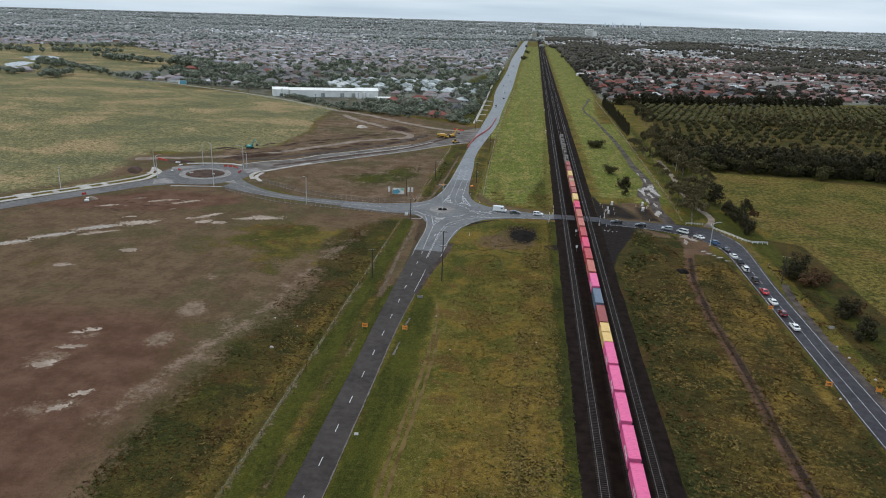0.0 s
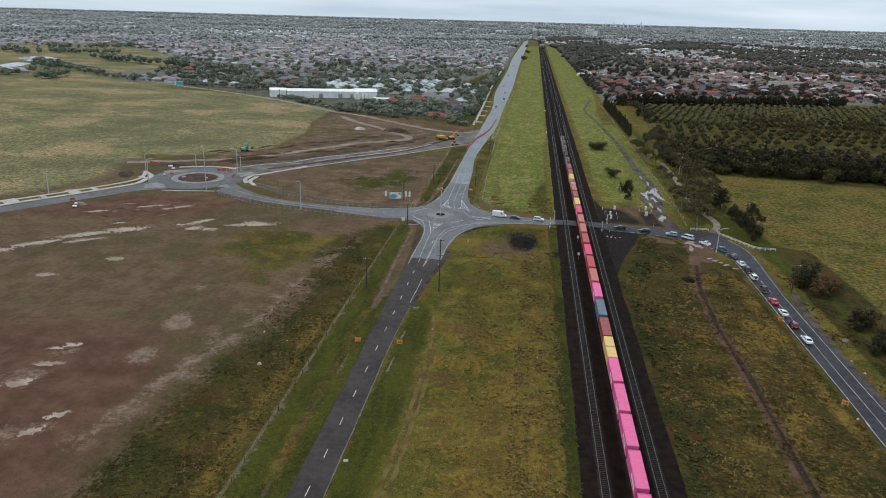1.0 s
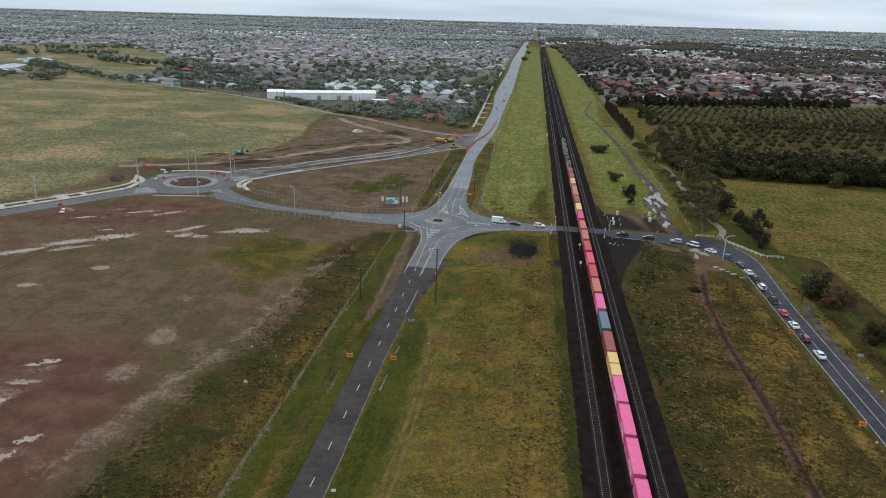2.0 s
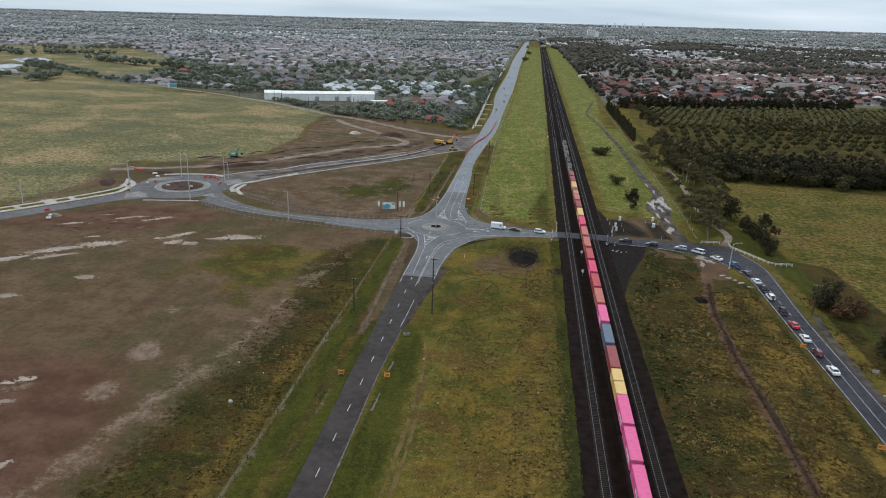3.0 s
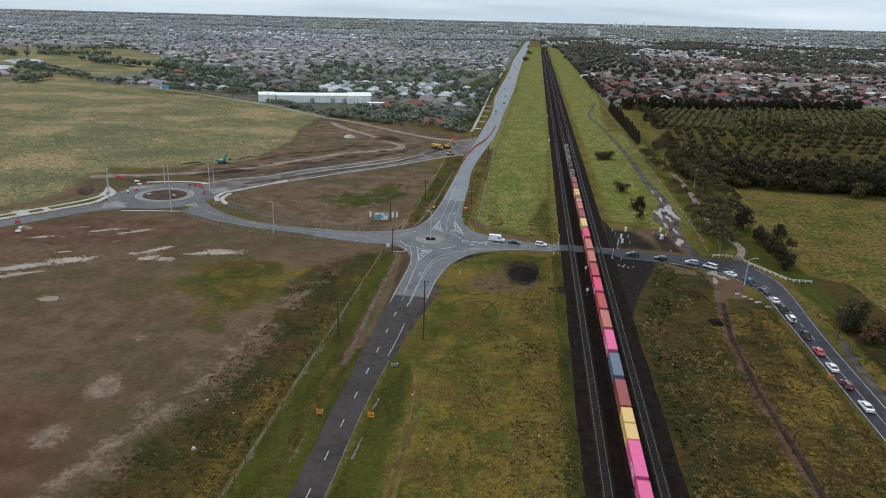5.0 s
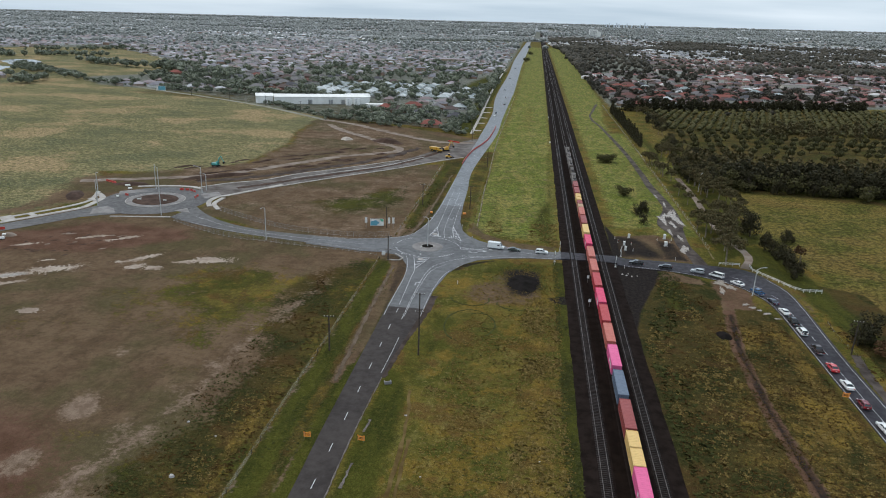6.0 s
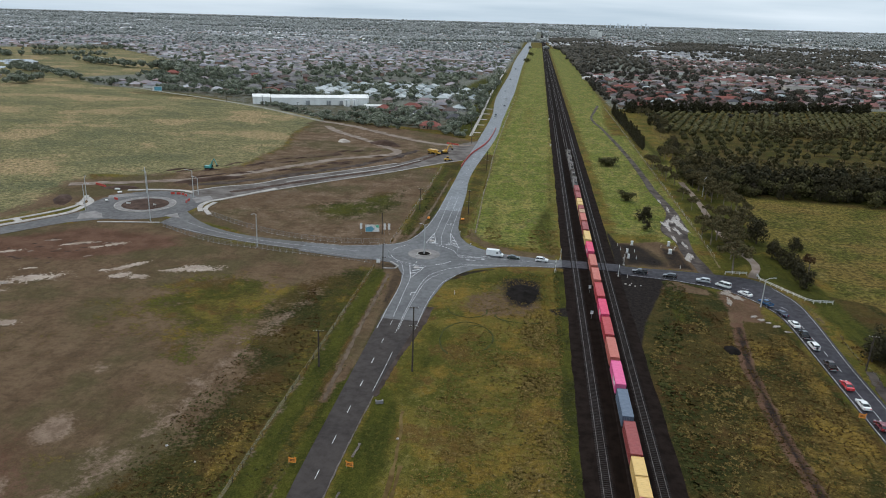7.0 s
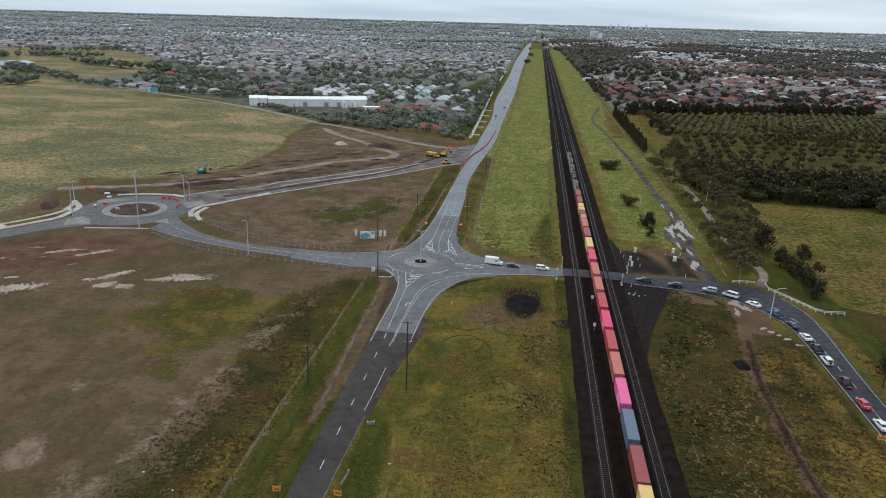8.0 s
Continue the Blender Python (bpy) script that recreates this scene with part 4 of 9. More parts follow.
scrub = np.maximum(scrub, 0.56 * soft(edge_distance([(110, 525), (340, 505), (450, 940), (112, 800)], fx, fy), 10.0))
scrub = np.maximum(scrub, 0.85 * soft(edge_distance([(92, 470), (118, 440), (340, 405), (340, 510), (100, 530)], fx, fy), 10.0))
meadow = np.maximum(meadow, 0.8 * soft(edge_distance([(-4600, 760), (-300, 740), (-300, 1300), (-4600, 1300)], fx, fy), 20.0))
pasture = np.maximum(pasture, 0.6 * soft(edge_distance([(80, 440), (104, 440), (98, 560), (90, 800), (82, 800)], fx, fy), 8.0))
pasture = np.maximum(pasture, 0.7 * soft(edge_distance([(58, 345), (79, 345), (82, 640), (64, 640)], fx, fy), 5.0))
lush = np.maximum(lush, 0.44 * soft(edge_distance([(58, 345), (79, 345), (81, 560), (66, 560)], fx, fy), 5.0))
lush = np.maximum(lush, 0.6 * soft(edge_distance([(75.5, 312), (86, 318), (104, 345), (106, 400), (98, 450), (79, 470), (78, 380)], fx, fy), 4.0))
meadow = np.maximum(meadow, 0.95 * soft(edge_distance([(-900, 880), (-560, 850), (-470, 1010), (-620, 1230), (-900, 1520), (-1050, 1320)], fx, fy), 25.0))
scrub = np.maximum(scrub, 0.5 * soft(edge_distance([(-420, 740), (-260, 700), (-170, 630), (-44, 575), (-46, 660), (-160, 740), (-300, 790), (-420, 800)], fx, fy), 8.0))
scrub = np.maximum(scrub, 0.6 * soft(edge_distance([(-49, 318), (-36, 318), (-36, 490), (-49, 490)], fx, fy), 2.0))
scrub = np.maximum(scrub, 0.52 * soft(edge_distance([(-27, 325), (-19, 325), (-18, 520), (-29, 520)], fx, fy), 2.0))
pasture = np.maximum(pasture, 0.5 * soft(edge_distance([(-92, 356), (-58, 357), (-54, 392), (-66, 405), (-82, 402)], fx, fy), 12.0))
town = soft(edge_distance([(-4600, 1250), (-900, 1250), (-480, 800), (-340, 760), (-170, 640), (-44, 606), (-44, 41000), (-41000, 41000), (-41000, 1250)], fx, fy), 12.0)
town = np.maximum(town, soft(edge_distance([(-60, 3300), (100, 3300), (100, 41000), (-60, 41000)], fx, fy), 12.0))
town = np.maximum(town, soft(edge_distance([(88, 830), (440, 960), (29000, 12000), (29000, 41000), (88, 41000)], fx, fy), 12.0))
# wet pale clay, the sky it reflects painted in as paleness: x, y, length, width, turn, and whether water stands on it
WET = [
    (-110.4, 159.0, 2.6, 0.9, 0.25, 0), (-113.6, 156.6, 2.2, 0.7, 0.3, 0), (-110.5, 148.2, 2.4, 0.7, 0.3, 0), (-110.5, 139.0, 2.8, 1.1, 0.7, 0), (-94.4, 127.4, 2.4, 0.8, 0.8, 0), (-95.0, 121.4, 2.2, 0.7, 0.9, 0),
    (-163, 245, 8.5, 1.8, 0.72, 1), (-152, 255, 7.0, 2.6, 0.5, 0), (-173, 232, 9, 1.4, 0.75, 1), (-160, 238.5, 5.5, 1.0, 0.7, 0), (-184, 218, 11, 1.6, 0.78, 1), (-200, 203, 10, 1.5, 0.8, 1), (-128, 262.5, 3.4, 1.6, 0.6, 0),
    (-129.5, 272, 6.2, 1.1, 0.95, 0), (-106.5, 274.0, 5.6, 2.4, 0.1, 0), (-148, 291, 4.6, 1.0, 0.8, 0), (-152, 287, 1.6, 0.8, 0.3, 0), (-163, 288, 3.6, 0.7, 0.7, 0), (-178, 276, 4.2, 0.8, 0.6, 0),
    (-150, 203, 2.2, 0.9, 0.2, 0), (-137, 222, 2.6, 1.2, 0.2, 0), (-136, 266, 2.0, 0.8, 0.3, 0), (-160, 262, 3.0, 0.8, 0.5, 0), (-122, 263, 3, 1.2, 0.3, 0),
    (-113, 271.5, 4, 1.0, 0.5, 0), (-158, 291, 3, 0.7, 0.6, 0)]
clay = np.zeros_like(fx)
for cx, cy, rx, ry, a, wet in WET:
    u = ((fx - cx) * math.cos(a) + (fy - cy) * math.sin(a)) / (rx * 1.15)
    w = (-(fx - cx) * math.sin(a) + (fy - cy) * math.cos(a)) / (ry * 1.5)
    clay = np.maximum(clay, np.exp(-(u * u + w * w) * 0.75))
relief = np.array([noise.noise((float(a) * 0.06, float(b) * 0.06, 3.0)) + 0.5 * noise.noise((float(a) * 0.25, float(b) * 0.25, 9.0)) for a, b in zip(fx, fy)])
px_, py_, gz, _ = settle(fx, fy, -0.06 + 0.05 * np.clip(relief, -1, 0.4))
nx, ny = len(gx), len(gy)
idx = np.arange(nx * ny).reshape(ny, nx)
quads = np.stack([idx[:-1, :-1], idx[:-1, 1:], idx[1:, 1:], idx[1:, :-1]], -1).reshape(-1, 4)
FAR_FIELD = [(-660, 2420), (-80, 3010), (-80, 3310), (-660, 2720)]
PARK = [(-900, 880), (-560, 850), (-470, 1010), (-620, 1230), (-900, 1520), (-1050, 1320)]
town = town * (1 - soft(edge_distance(PARK, fx, fy), 20.0)) * (1 - soft(edge_distance(FAR_FIELD, fx, fy), 20.0))
pasture = np.maximum(pasture, soft(edge_distance(FAR_FIELD, fx, fy), 20.0))
ground_mesh = raw_mesh("ground", np.stack([px_, py_, gz], 1), quads, GROUND)
for key, arr in (("meadow", meadow), ("town", town), ("pasture", pasture), ("clay", clay), ("scrub", scrub), ("paddock", paddock), ("dirt", dirt), ("red", red), ("pale", pale), ("lush", lush), ("dry", dry), ("dark", dark)):
    ground_mesh.attributes.new(key, "FLOAT", "POINT").data.foreach_set("value", np.clip(arr, 0, 1).astype(np.float32))
ground_mesh.shade_smooth()
tagged(new("ground", ground_mesh), "flat rough pasture with bare brown earth and weeds", "ground", kind="structure")

# ---- roads ----
road_1 = solid("road_south", ribbon([(-37.0, -60), (-36.9, 137), (-37.2, 174), (-37.2, 204), (-37.1, 247)], [(-30.3, -60), (-30.3, 137), (-30.4, 174), (-29.4, 205), (-25.6, 247)], 0.02), ROAD_OLD,
               "old grey two lane asphalt road", "road", kind="structure")
JUNCTION = [(-37.1, 246.8), (-25.6, 246.8), (-24.9, 262.6), (-22.3, 279.5), (-18.6, 289), (-13.3, 295.7), (-4, 300.2), (6, 302.6), (18.8, 303.6), (18.8, 311.8), (8, 312.6), (-1.4, 314.2), (-9, 316.6), (-14.1, 319.6),
            (-19, 325), (-22.2, 332), (-24.6, 345), (-25.4, 358), (-26, 372), (-36.7, 372), (-37.8, 346), (-39.4, 333), (-42, 322), (-47, 317), (-54, 313.5), (-65.6, 310), (-80, 310.4), (-80, 300.4),
            (-66, 297.8), (-57.6, 296.6), (-50, 297.0), (-44.1, 295.4), (-40.4, 291.2), (-37.8, 285), (-36.5, 276), (-36.6, 262)]
solid("road_junction", flat(JUNCTION, 0.04, 0.3), ROAD_J, "wet grey asphalt of a small roundabout junction", "road", kind="structure")
solid("road_north", ribbon([(-36.7, 371), (-36.3, 426), (-36.0, 489), (-34.3, 586), (-33, 726), (-38, 895), (-37, 1270), (-40, 1716), (-36, 2500), (-30, 3300)],
                           [(-26.1, 371), (-27.0, 405.6), (-28.5, 461), (-22.1, 590), (-21.6, 700), (-19.5, 882), (-18.7, 985), (-19.5, 1444), (-18.4, 1699), (-14, 2500), (-14, 3300)], 0.02), ROAD,
      "wet grey road running to the horizon", "road", kind="structure")
solid("road_crossing", ribbon([(18.7, 311.8), (38, 311), (61, 310.6), (75.9, 309.4), (84.5, 307.6), (89.8, 300.4), (93.8, 287), (94.0, 272.4), (93.0, 252), (92.2, 235), (91.8, 210), (91.3, 181), (91.2, 150), (91.2, -60)],
                              [(18.7, 303.6), (38, 301.6), (58.9, 298.9), (70, 294.6), (76.8, 289.6), (81.3, 282), (84.0, 272), (84.2, 247), (84, 222), (83.8, 180), (83.4, 157), (83.1, 137), (83.0, 80), (83.0, -60)], 0.02),
      ROAD_EAST, "wet dark asphalt road curving to a level crossing", "road", kind="structure")
solid("road_new_west", ribbon([(-79.8, 310.9), (-90, 311.6), (-100, 312.8), (-110, 315.2), (-122.5, 321), (-134, 330), (-144, 341)], [(-79.8, 301.9), (-90, 303.4), (-101, 305.4), (-112, 307.8), (-122, 311), (-134, 315.6), (-146, 321.5)], 0.02), ROAD_NEW,
      "new pale grey asphalt road", "road", kind="structure")
solid("road_new_roundabout", flat([(-166.0 + 23.5 * math.cos(a), 346.5 + 25.0 * math.sin(a)) for a in np.linspace(0, 6.2832, 48, endpoint=False)], 0.045, 0.3), ROAD_NEW,
      "new pale grey asphalt of an unfinished roundabout", "road", kind="structure")
solid("road_new_southwest", ribbon([(-184, 336), (-186, 327), (-190, 318.5), (-201, 300), (-212.5, 283), (-245, 234), (-322, 135)], [(-168, 322), (-175, 317), (-181, 312.5), (-192.7, 294.5), (-204, 277.5), (-236, 228), (-312, 128)], 0.03), ROAD_NEW,
      "new pale grey asphalt road on a building site", "road", kind="structure")
solid("road_new_northeast", ribbon([(-158, 372), (-150, 384), (-135.2, 396), (-123.8, 415), (-105.4, 435), (-76.3, 470), (-57.2, 518), (-46, 552), (-34, 572)], [(-143, 354), (-138, 364), (-128.8, 378.1), (-116, 395), (-103.2, 411.5), (-88, 430), (-72.5, 449), (-52, 478), (-36.4, 496)], 0.03), ROAD_BASE,
      "unfinished dual carriageway of grey road base", "road", kind="structure")
solid("haul_road", band([(-220, 372), (-181, 391), (-158, 407), (-152, 415), (-140, 434), (-126, 455), (-112, 475), (-94, 490), (-84, 500), (-82.4, 511), (-90, 521), (-101, 534), (-121, 557), (-141, 578), (-157, 602)], 5.6, 0.05, 0.2, 3.0, 0.9, 3), MUD_ROAD, "pale packed mud haul road", "track", kind="structure")
solid("haul_road_far", band([(-167, 624), (-138, 609), (-105, 580), (-75, 556), (-53, 547), (-36, 552)], 6.0, 0.05, 0.2, 3.0, 1.0, 4), MUD_ROAD, "pale muddy site entrance track", "track", kind="structure")
solid("field_lane", band([(-470, 822), (-430, 795), (-388, 770), (-325, 738), (-246, 690), (-168, 626)], 5.0, 0.03, 0.2, 6.0, 0.4, 5), LANE, "narrow grey lane beside a field", "track", kind="structure")
TRACK_WEST = [(73.2, 850), (64.9, 788), (59.5, 747), (59.2, 710), (62.6, 675), (66.5, 595), (68.9, 528), (69.3, 470), (68.9, 444), (70.5, 408), (69.2, 390), (63.8, 372), (62.6, 361), (65.5, 348), (65.4, 332), (66.8, 320), (67.2, 309.6)]
TRACK_EAST = [(76.0, 849), (67.4, 789), (61.4, 748), (61.6, 711), (64.7, 676), (69.3, 596), (71.9, 529), (72.8, 470), (72.9, 445), (75.1, 405), (75.4, 392), (75.0, 379), (74.6, 367), (72.4, 356), (70.6, 334), (71.8, 320), (72.4, 309.6)]
solid("gravel_track", ribbon(TRACK_WEST, TRACK_EAST, 0.03, 0.2, 3.0), GRAVEL, "dark wet gravel track beside a fence", "track", kind="structure")
solid("drive", band([(85.5, 309), (90.0, 320.7), (91, 329), (90, 336), (88.6, 344), (88, 360), (88.5, 385), (90.3, 413), (91, 440), (91, 470)], 3.0, 0.05, 0.2, 2.0, 0.25, 8), MUD_ROAD, "pale gravel drive", "track", kind="structure")
solid("median_strip", band([(-140, 378), (-131, 388), (-112, 412), (-91, 437), (-72, 465), (-60, 495), (-50, 525)], 3.6, 0.05, 0.2, 3.0, 0.5, 12), SPOIL, "bare soil median between new carriageways", "earth", kind="structure")
solid("dark_earth_verge", band([(-70, 520), (-90, 470), (-118, 432), (-140, 405), (-165, 386)], 5, 0.02, 0.2, 3.0, 1.5, 11), MUD_DARK, "freshly dug dark earth along a new road", "earth", kind="structure")

solid("fence_track", band([(-48.9, -40), (-48.9, 60), (-48.8, 160), (-49.0, 193), (-49.0, 288)], 0.75, 0.0, 0.1, 1.5, 0.16, 33), FENCE_GRASS, "narrow worn straw track along a fence", "track", kind="structure")
for rut, seed_ in (([(-21.4, -20), (-20.9, 100), (-19.6, 150), (-19.6, 180), (-21.6, 198)], 51), ([(-19.6, -20), (-19.0, 100), (-17.9, 150), (-18.2, 178)], 52)):
    solid("wheel_rut", band(rut, 0.8, -0.02, 0.1, 2.4, 0.24, seed_), RUT_GOLD, "straw coloured wheel rut through long grass", "track", "wheel ruts", "structure")
for cx, cy, rx, ry, a0, a1, seed_ in ((-11.2, 238, 7.0, 11.5, 60, 250, 61), (-8.6, 239, 5.0, 8.5, -60, 120, 62), (-12.4, 258, 6.0, 5.0, 180, 380, 63), (4, 256, 8.0, 4.0, 160, 350, 64)):
    arc = [(cx + rx * math.cos(radians(a)), cy + ry * math.sin(radians(a))) for a in np.linspace(a0, a1, 14)]
    solid("tyre_mark", band(arc, 0.4, 0.0, 0.1, 1.0, 0.15, seed_), RUT_GREEN, "dark curved tyre mark pressed in grass", "track", "tyre marks", "structure")
solid("worn_path", band([(-40.1, 199), (-40.5, 213), (-41.5, 241), (-41.8, 260), (-42.2, 284)], 0.85, 0.0, 0.1, 1.5, 0.25, 71), MUD_PATH, "narrow bare path worn in a grass verge", "track", kind="structure")
solid("worn_path", band([(-49, 315.0), (-44, 320), (-41.8, 332), (-40.6, 350), (-39.8, 380), (-39.2, 440)], 0.8, 0.0, 0.1, 1.5, 0.25, 72), MUD_PATH, "narrow bare path worn in a grass verge", "track", kind="structure")
solid("fence_track", band([(76.4, 318), (77.4, 345), (78.0, 376), (78.6, 441), (79.4, 533), (80.1, 642), (80.6, 840)], 0.55, 0.0, 0.1, 2.0, 0.2, 73), STRAW, "narrow strip of straw grass under a fence", "track", kind="structure")
solid("fence_track", band([(-16.8, 340), (-17.1, 356), (-17.7, 380), (-18.4, 408), (-18.6, 457), (-19.6, 520), (-19.2, 638), (-17, 800)], 0.7, 0.0, 0.1, 2.0, 0.25, 74), STRAW, "narrow strip of straw grass under a fence", "track", kind="structure")
solid("gravel_edge", band([(-30.2, 60), (-30.2, 137), (-30.3, 174), (-29.4, 203)], 0.26, 0.045, 0.1, 1.3, 0.1, 21), PALE_EDGE, "pale gravel edge of the road", "road edge", kind="structure")
solid("road_shoulder", band([(-29.6, 203), (-28.4, 218), (-26.6, 233), (-24.6, 247), (-24.0, 258)], 2.2, 0.0, 0.1, 1.5, 0.3, 91), MUD_DARK, "dark crumbling shoulder beside the road", "road edge", kind="structure")
for spill in ([(-28.3, 160), (-28.0, 168)], [(-28.2, 179), (-28.0, 184)]):
    solid("gravel_spill", band(spill, 0.4, 0.0, 0.1, 1.0, 0.2, 92), PALE_EDGE, "thin streak of pale gravel in roadside grass", "gravel", kind="structure")
solid("road_shoulder", band([(92.2, 60), (92.2, 185), (92.9, 205), (94.0, 225), (96.0, 240)], 2.6, 0.0, 0.1, 1.5, 0.4, 93), GRAVEL, "dark gravel shoulder beside the road", "road edge", kind="structure")
# road paint
for i, (line, w) in enumerate([
        ([(-36.6, 240), (-36.6, 250), (-36.5, 262), (-36.4, 272), (-37.5, 286), (-40.7, 297.2), (-46, 301.5)], 0.16), ([(-30.0, 205), (-29.6, 216), (-29.4, 226)], 0.14),
        ([(-33.6, 248.6), (-34.0, 270), (-34.3, 282), (-36.6, 294)], 0.16), ([(-30.9, 238), (-30.7, 258), (-29.4, 281), (-25.5, 290), (-18, 297), (-8, 301)], 0.16), ([(-30.5, 240), (-30.2, 258), (-28.4, 280), (-24, 288.6)], 0.14),
        ([(-25.9, 241), (-25.3, 262), (-22.9, 279.5), (-17.5, 290.6)], 0.14), ([(-33.7, 400), (-33.6, 377), (-33.2, 334), (-35, 322)], 0.15), ([(-30.3, 400), (-30.2, 377), (-30.1, 335), (-28.4, 320)], 0.15),
        ([(-27.4, 379), (-27.0, 345), (-26, 328), (-21.6, 317.2)], 0.14), ([(-36.0, 425), (-36.3, 372), (-37.4, 346), (-39, 334), (-42.5, 321.5), (-48, 316.2), (-64, 310.8), (-82, 311)], 0.16),
        ([(-20.9, 308.6), (-8, 308.4), (20, 307.6), (40, 306.0)], 0.15), ([(-20.0, 299.2), (-5, 301.2), (10, 303.6), (20, 304.2), (38, 302.2), (58, 299.6), (69.5, 295.2), (76.5, 290.2), (81.3, 282.6), (84.5, 272), (84.6, 247), (84.4, 222), (84.2, 180), (83.9, 157), (83.6, 137), (83.5, -60)], 0.16),
        ([(89.4, 299.6), (93.2, 287), (93.4, 272.4), (92.2, 252), (91.4, 235), (91.0, 210), (90.6, 181), (90.5, 150), (90.5, -60)], 0.16), ([(87.5, 232), (87.6, 205), (87.2, 180), (87.0, 120), (87.0, -60)], 0.14),
        ([(-58, 305.0), (-80, 306.6), (-100, 309.4), (-120, 316), (-136, 325)], 0.13), ([(-57, 298.2), (-80, 302.4), (-101, 306.0), (-118, 310.2), (-134, 316.4)], 0.13)]):
    p = smooth_line(line, 3.0)
    solid("edge_line", band(line, w * 0.66, 0.055, 0.02, 3.0), WHITE_LINE, "worn white painted line on the road", "road marking", "road lines", kind="structure")
dash = Geo().box(0, 0, 0.03, 0.13, 3.0, 0.02).mesh("lane_dash", WHITE_LINE)
spots = [(-33.55 + 0.002 * (y - 137), y, 0) for y in np.arange(-50.0, 240, 12.0) + 6.3]
spots += [(-31.5, y, 0) for y in np.arange(384, 560, 12.0)] + [(-28.5, y, 0) for y in np.arange(600, 900, 12.0)]
spots += [(88.2, y, 0) for y in np.arange(240, 276, 9.0)] + [(87.5, 281, 25), (84.6, 289.5, 38), (79.5, 297, 55)]
for x, y, a in spots:
    tagged(new("lane_dash", dash), "short white centre line dash on the road", "road marking", "lane dashes", "structure").matrix_world = pose(x, y, 0.015, 0, 0, a)
give = Geo().box(0, 0, 0.0, 0.7, 0.35, 0.02).mesh("give_way_dash", WHITE_LINE)
for a0, a1, n in [(200, 262, 9), (300, 330, 7), (20, 75, 9), (130, 170, 7)]:
    for i in range(n):
        a = radians(a0 + (a1 - a0) * i / (n - 1))
        tagged(new("give_way_dash", give), "white give way dash on the road", "road marking", "give way dashes", "structure").matrix_world = pose(-33.5 + 12.3 * math.cos(a), 307.4 + 12.3 * math.sin(a), 0.045, 0, 0, math.degrees(a) + 90)


def arrow(x, y, a, turn):
    g = Geo().box(0, -0.9, 0, 0.22, 2.6, 0.02)
    if turn:
        g.box(0.45 * turn, 0.5, 0, 0.9, 0.22, 0.02)
        g.add([(0.85 * turn, 0.05, 0.02), (0.85 * turn, 0.95, 0.02), (1.6 * turn, 0.5, 0.02), (0.85 * turn, 0.05, 0), (0.85 * turn, 0.95, 0), (1.6 * turn, 0.5, 0)], [(0, 1, 2), (5, 4, 3), (0, 2, 5, 3), (2, 1, 4, 5), (1, 0, 3, 4)])
    else:
        g.add([(-0.5, 0.4, 0.02), (0.5, 0.4, 0.02), (0, 1.7, 0.02), (-0.5, 0.4, 0), (0.5, 0.4, 0), (0, 1.7, 0)], [(0, 1, 2), (5, 4, 3), (0, 2, 5, 3), (2, 1, 4, 5), (1, 0, 3, 4)])
    solid("turn_arrow", g, WHITE_LINE, "white turn arrow painted on the road", "road marking", "turn arrows", "structure", m=pose(x, y, 0.045, 0, 0, a))


for a in [(-28.4, 374, 180, 1), (-28.3, 349, 180, 1), (-31.5, 322, 190, -1), (-25.6, 321.5, 195, 1), (-10, 309.9, -95, 0), (-16, 304.6, 88, 0), (-12, 306.5, -90, 0), (-31.6, 268, 0, 1)]:
    arrow(*a)


def splitter(outline, bars):
    g = Geo()
    n = len(outline)
    for i in range(n):
        (ax, ay), (bx, by) = outline[i], outline[(i + 1) % n]
        d = Vector((bx - ax, by - ay, 0)).normalized() * 0.09
        nx_, ny_ = -d.y, d.x
        g.add([(ax + nx_, ay + ny_, 0.05), (ax - nx_, ay - ny_, 0.05), (bx - nx_, by - ny_, 0.05), (bx + nx_, by + ny_, 0.05), (ax + nx_, ay + ny_, 0.062), (ax - nx_, ay - ny_, 0.062), (bx - nx_, by - ny_, 0.062), (bx + nx_, by + ny_, 0.062)],
              [(3, 2, 1, 0), (4, 5, 6, 7), (0, 1, 5, 4), (1, 2, 6, 5), (2, 3, 7, 6), (3, 0, 4, 7)])
    for x, y, a, s in bars:
        g.box(0, 0, 0.05, s, 0.5, 0.014, pose(x, y, 0, 0, 0, a))
    solid("splitter_marking", g, WHITE_LINE, "white hatched island painted on the road", "road marking", "splitter markings", "structure")


splitter([(-36.6, 294.0), (-34.2, 281.5), (-30.8, 294.4)], [(-34.2, 286.5, 35, 2.0), (-33.6, 289.6, 35, 2.8), (-32.2, 292.4, 35, 1.6)])
splitter([(-34.8, 321.6), (-33.4, 335), (-30.8, 320.6)], [(-33.4, 329, -35, 1.2), (-33.2, 325.6, -35, 2.2), (-32.6, 322.5, -35, 2.6)])
splitter([(-25.0, 321.8), (-26.9, 337), (-21.4, 318.0)], [(-25.2, 331, -30, 1.6), (-24.2, 326.5, -30, 2.2), (-23.4, 322.6, -30, 2.2)])
splitter([(-21, 309.6), (-11, 307.9), (-20.5, 307.2)], [])
for cx, cy in [(-33.8, 292.0), (-32.9, 324.2)]:
    solid("traffic_island", flat(circle(cx, cy, 1.1, 20), 0.2, 0.2), CONCRETE, "small round raised concrete traffic island", "traffic island", "traffic islands", "structure")

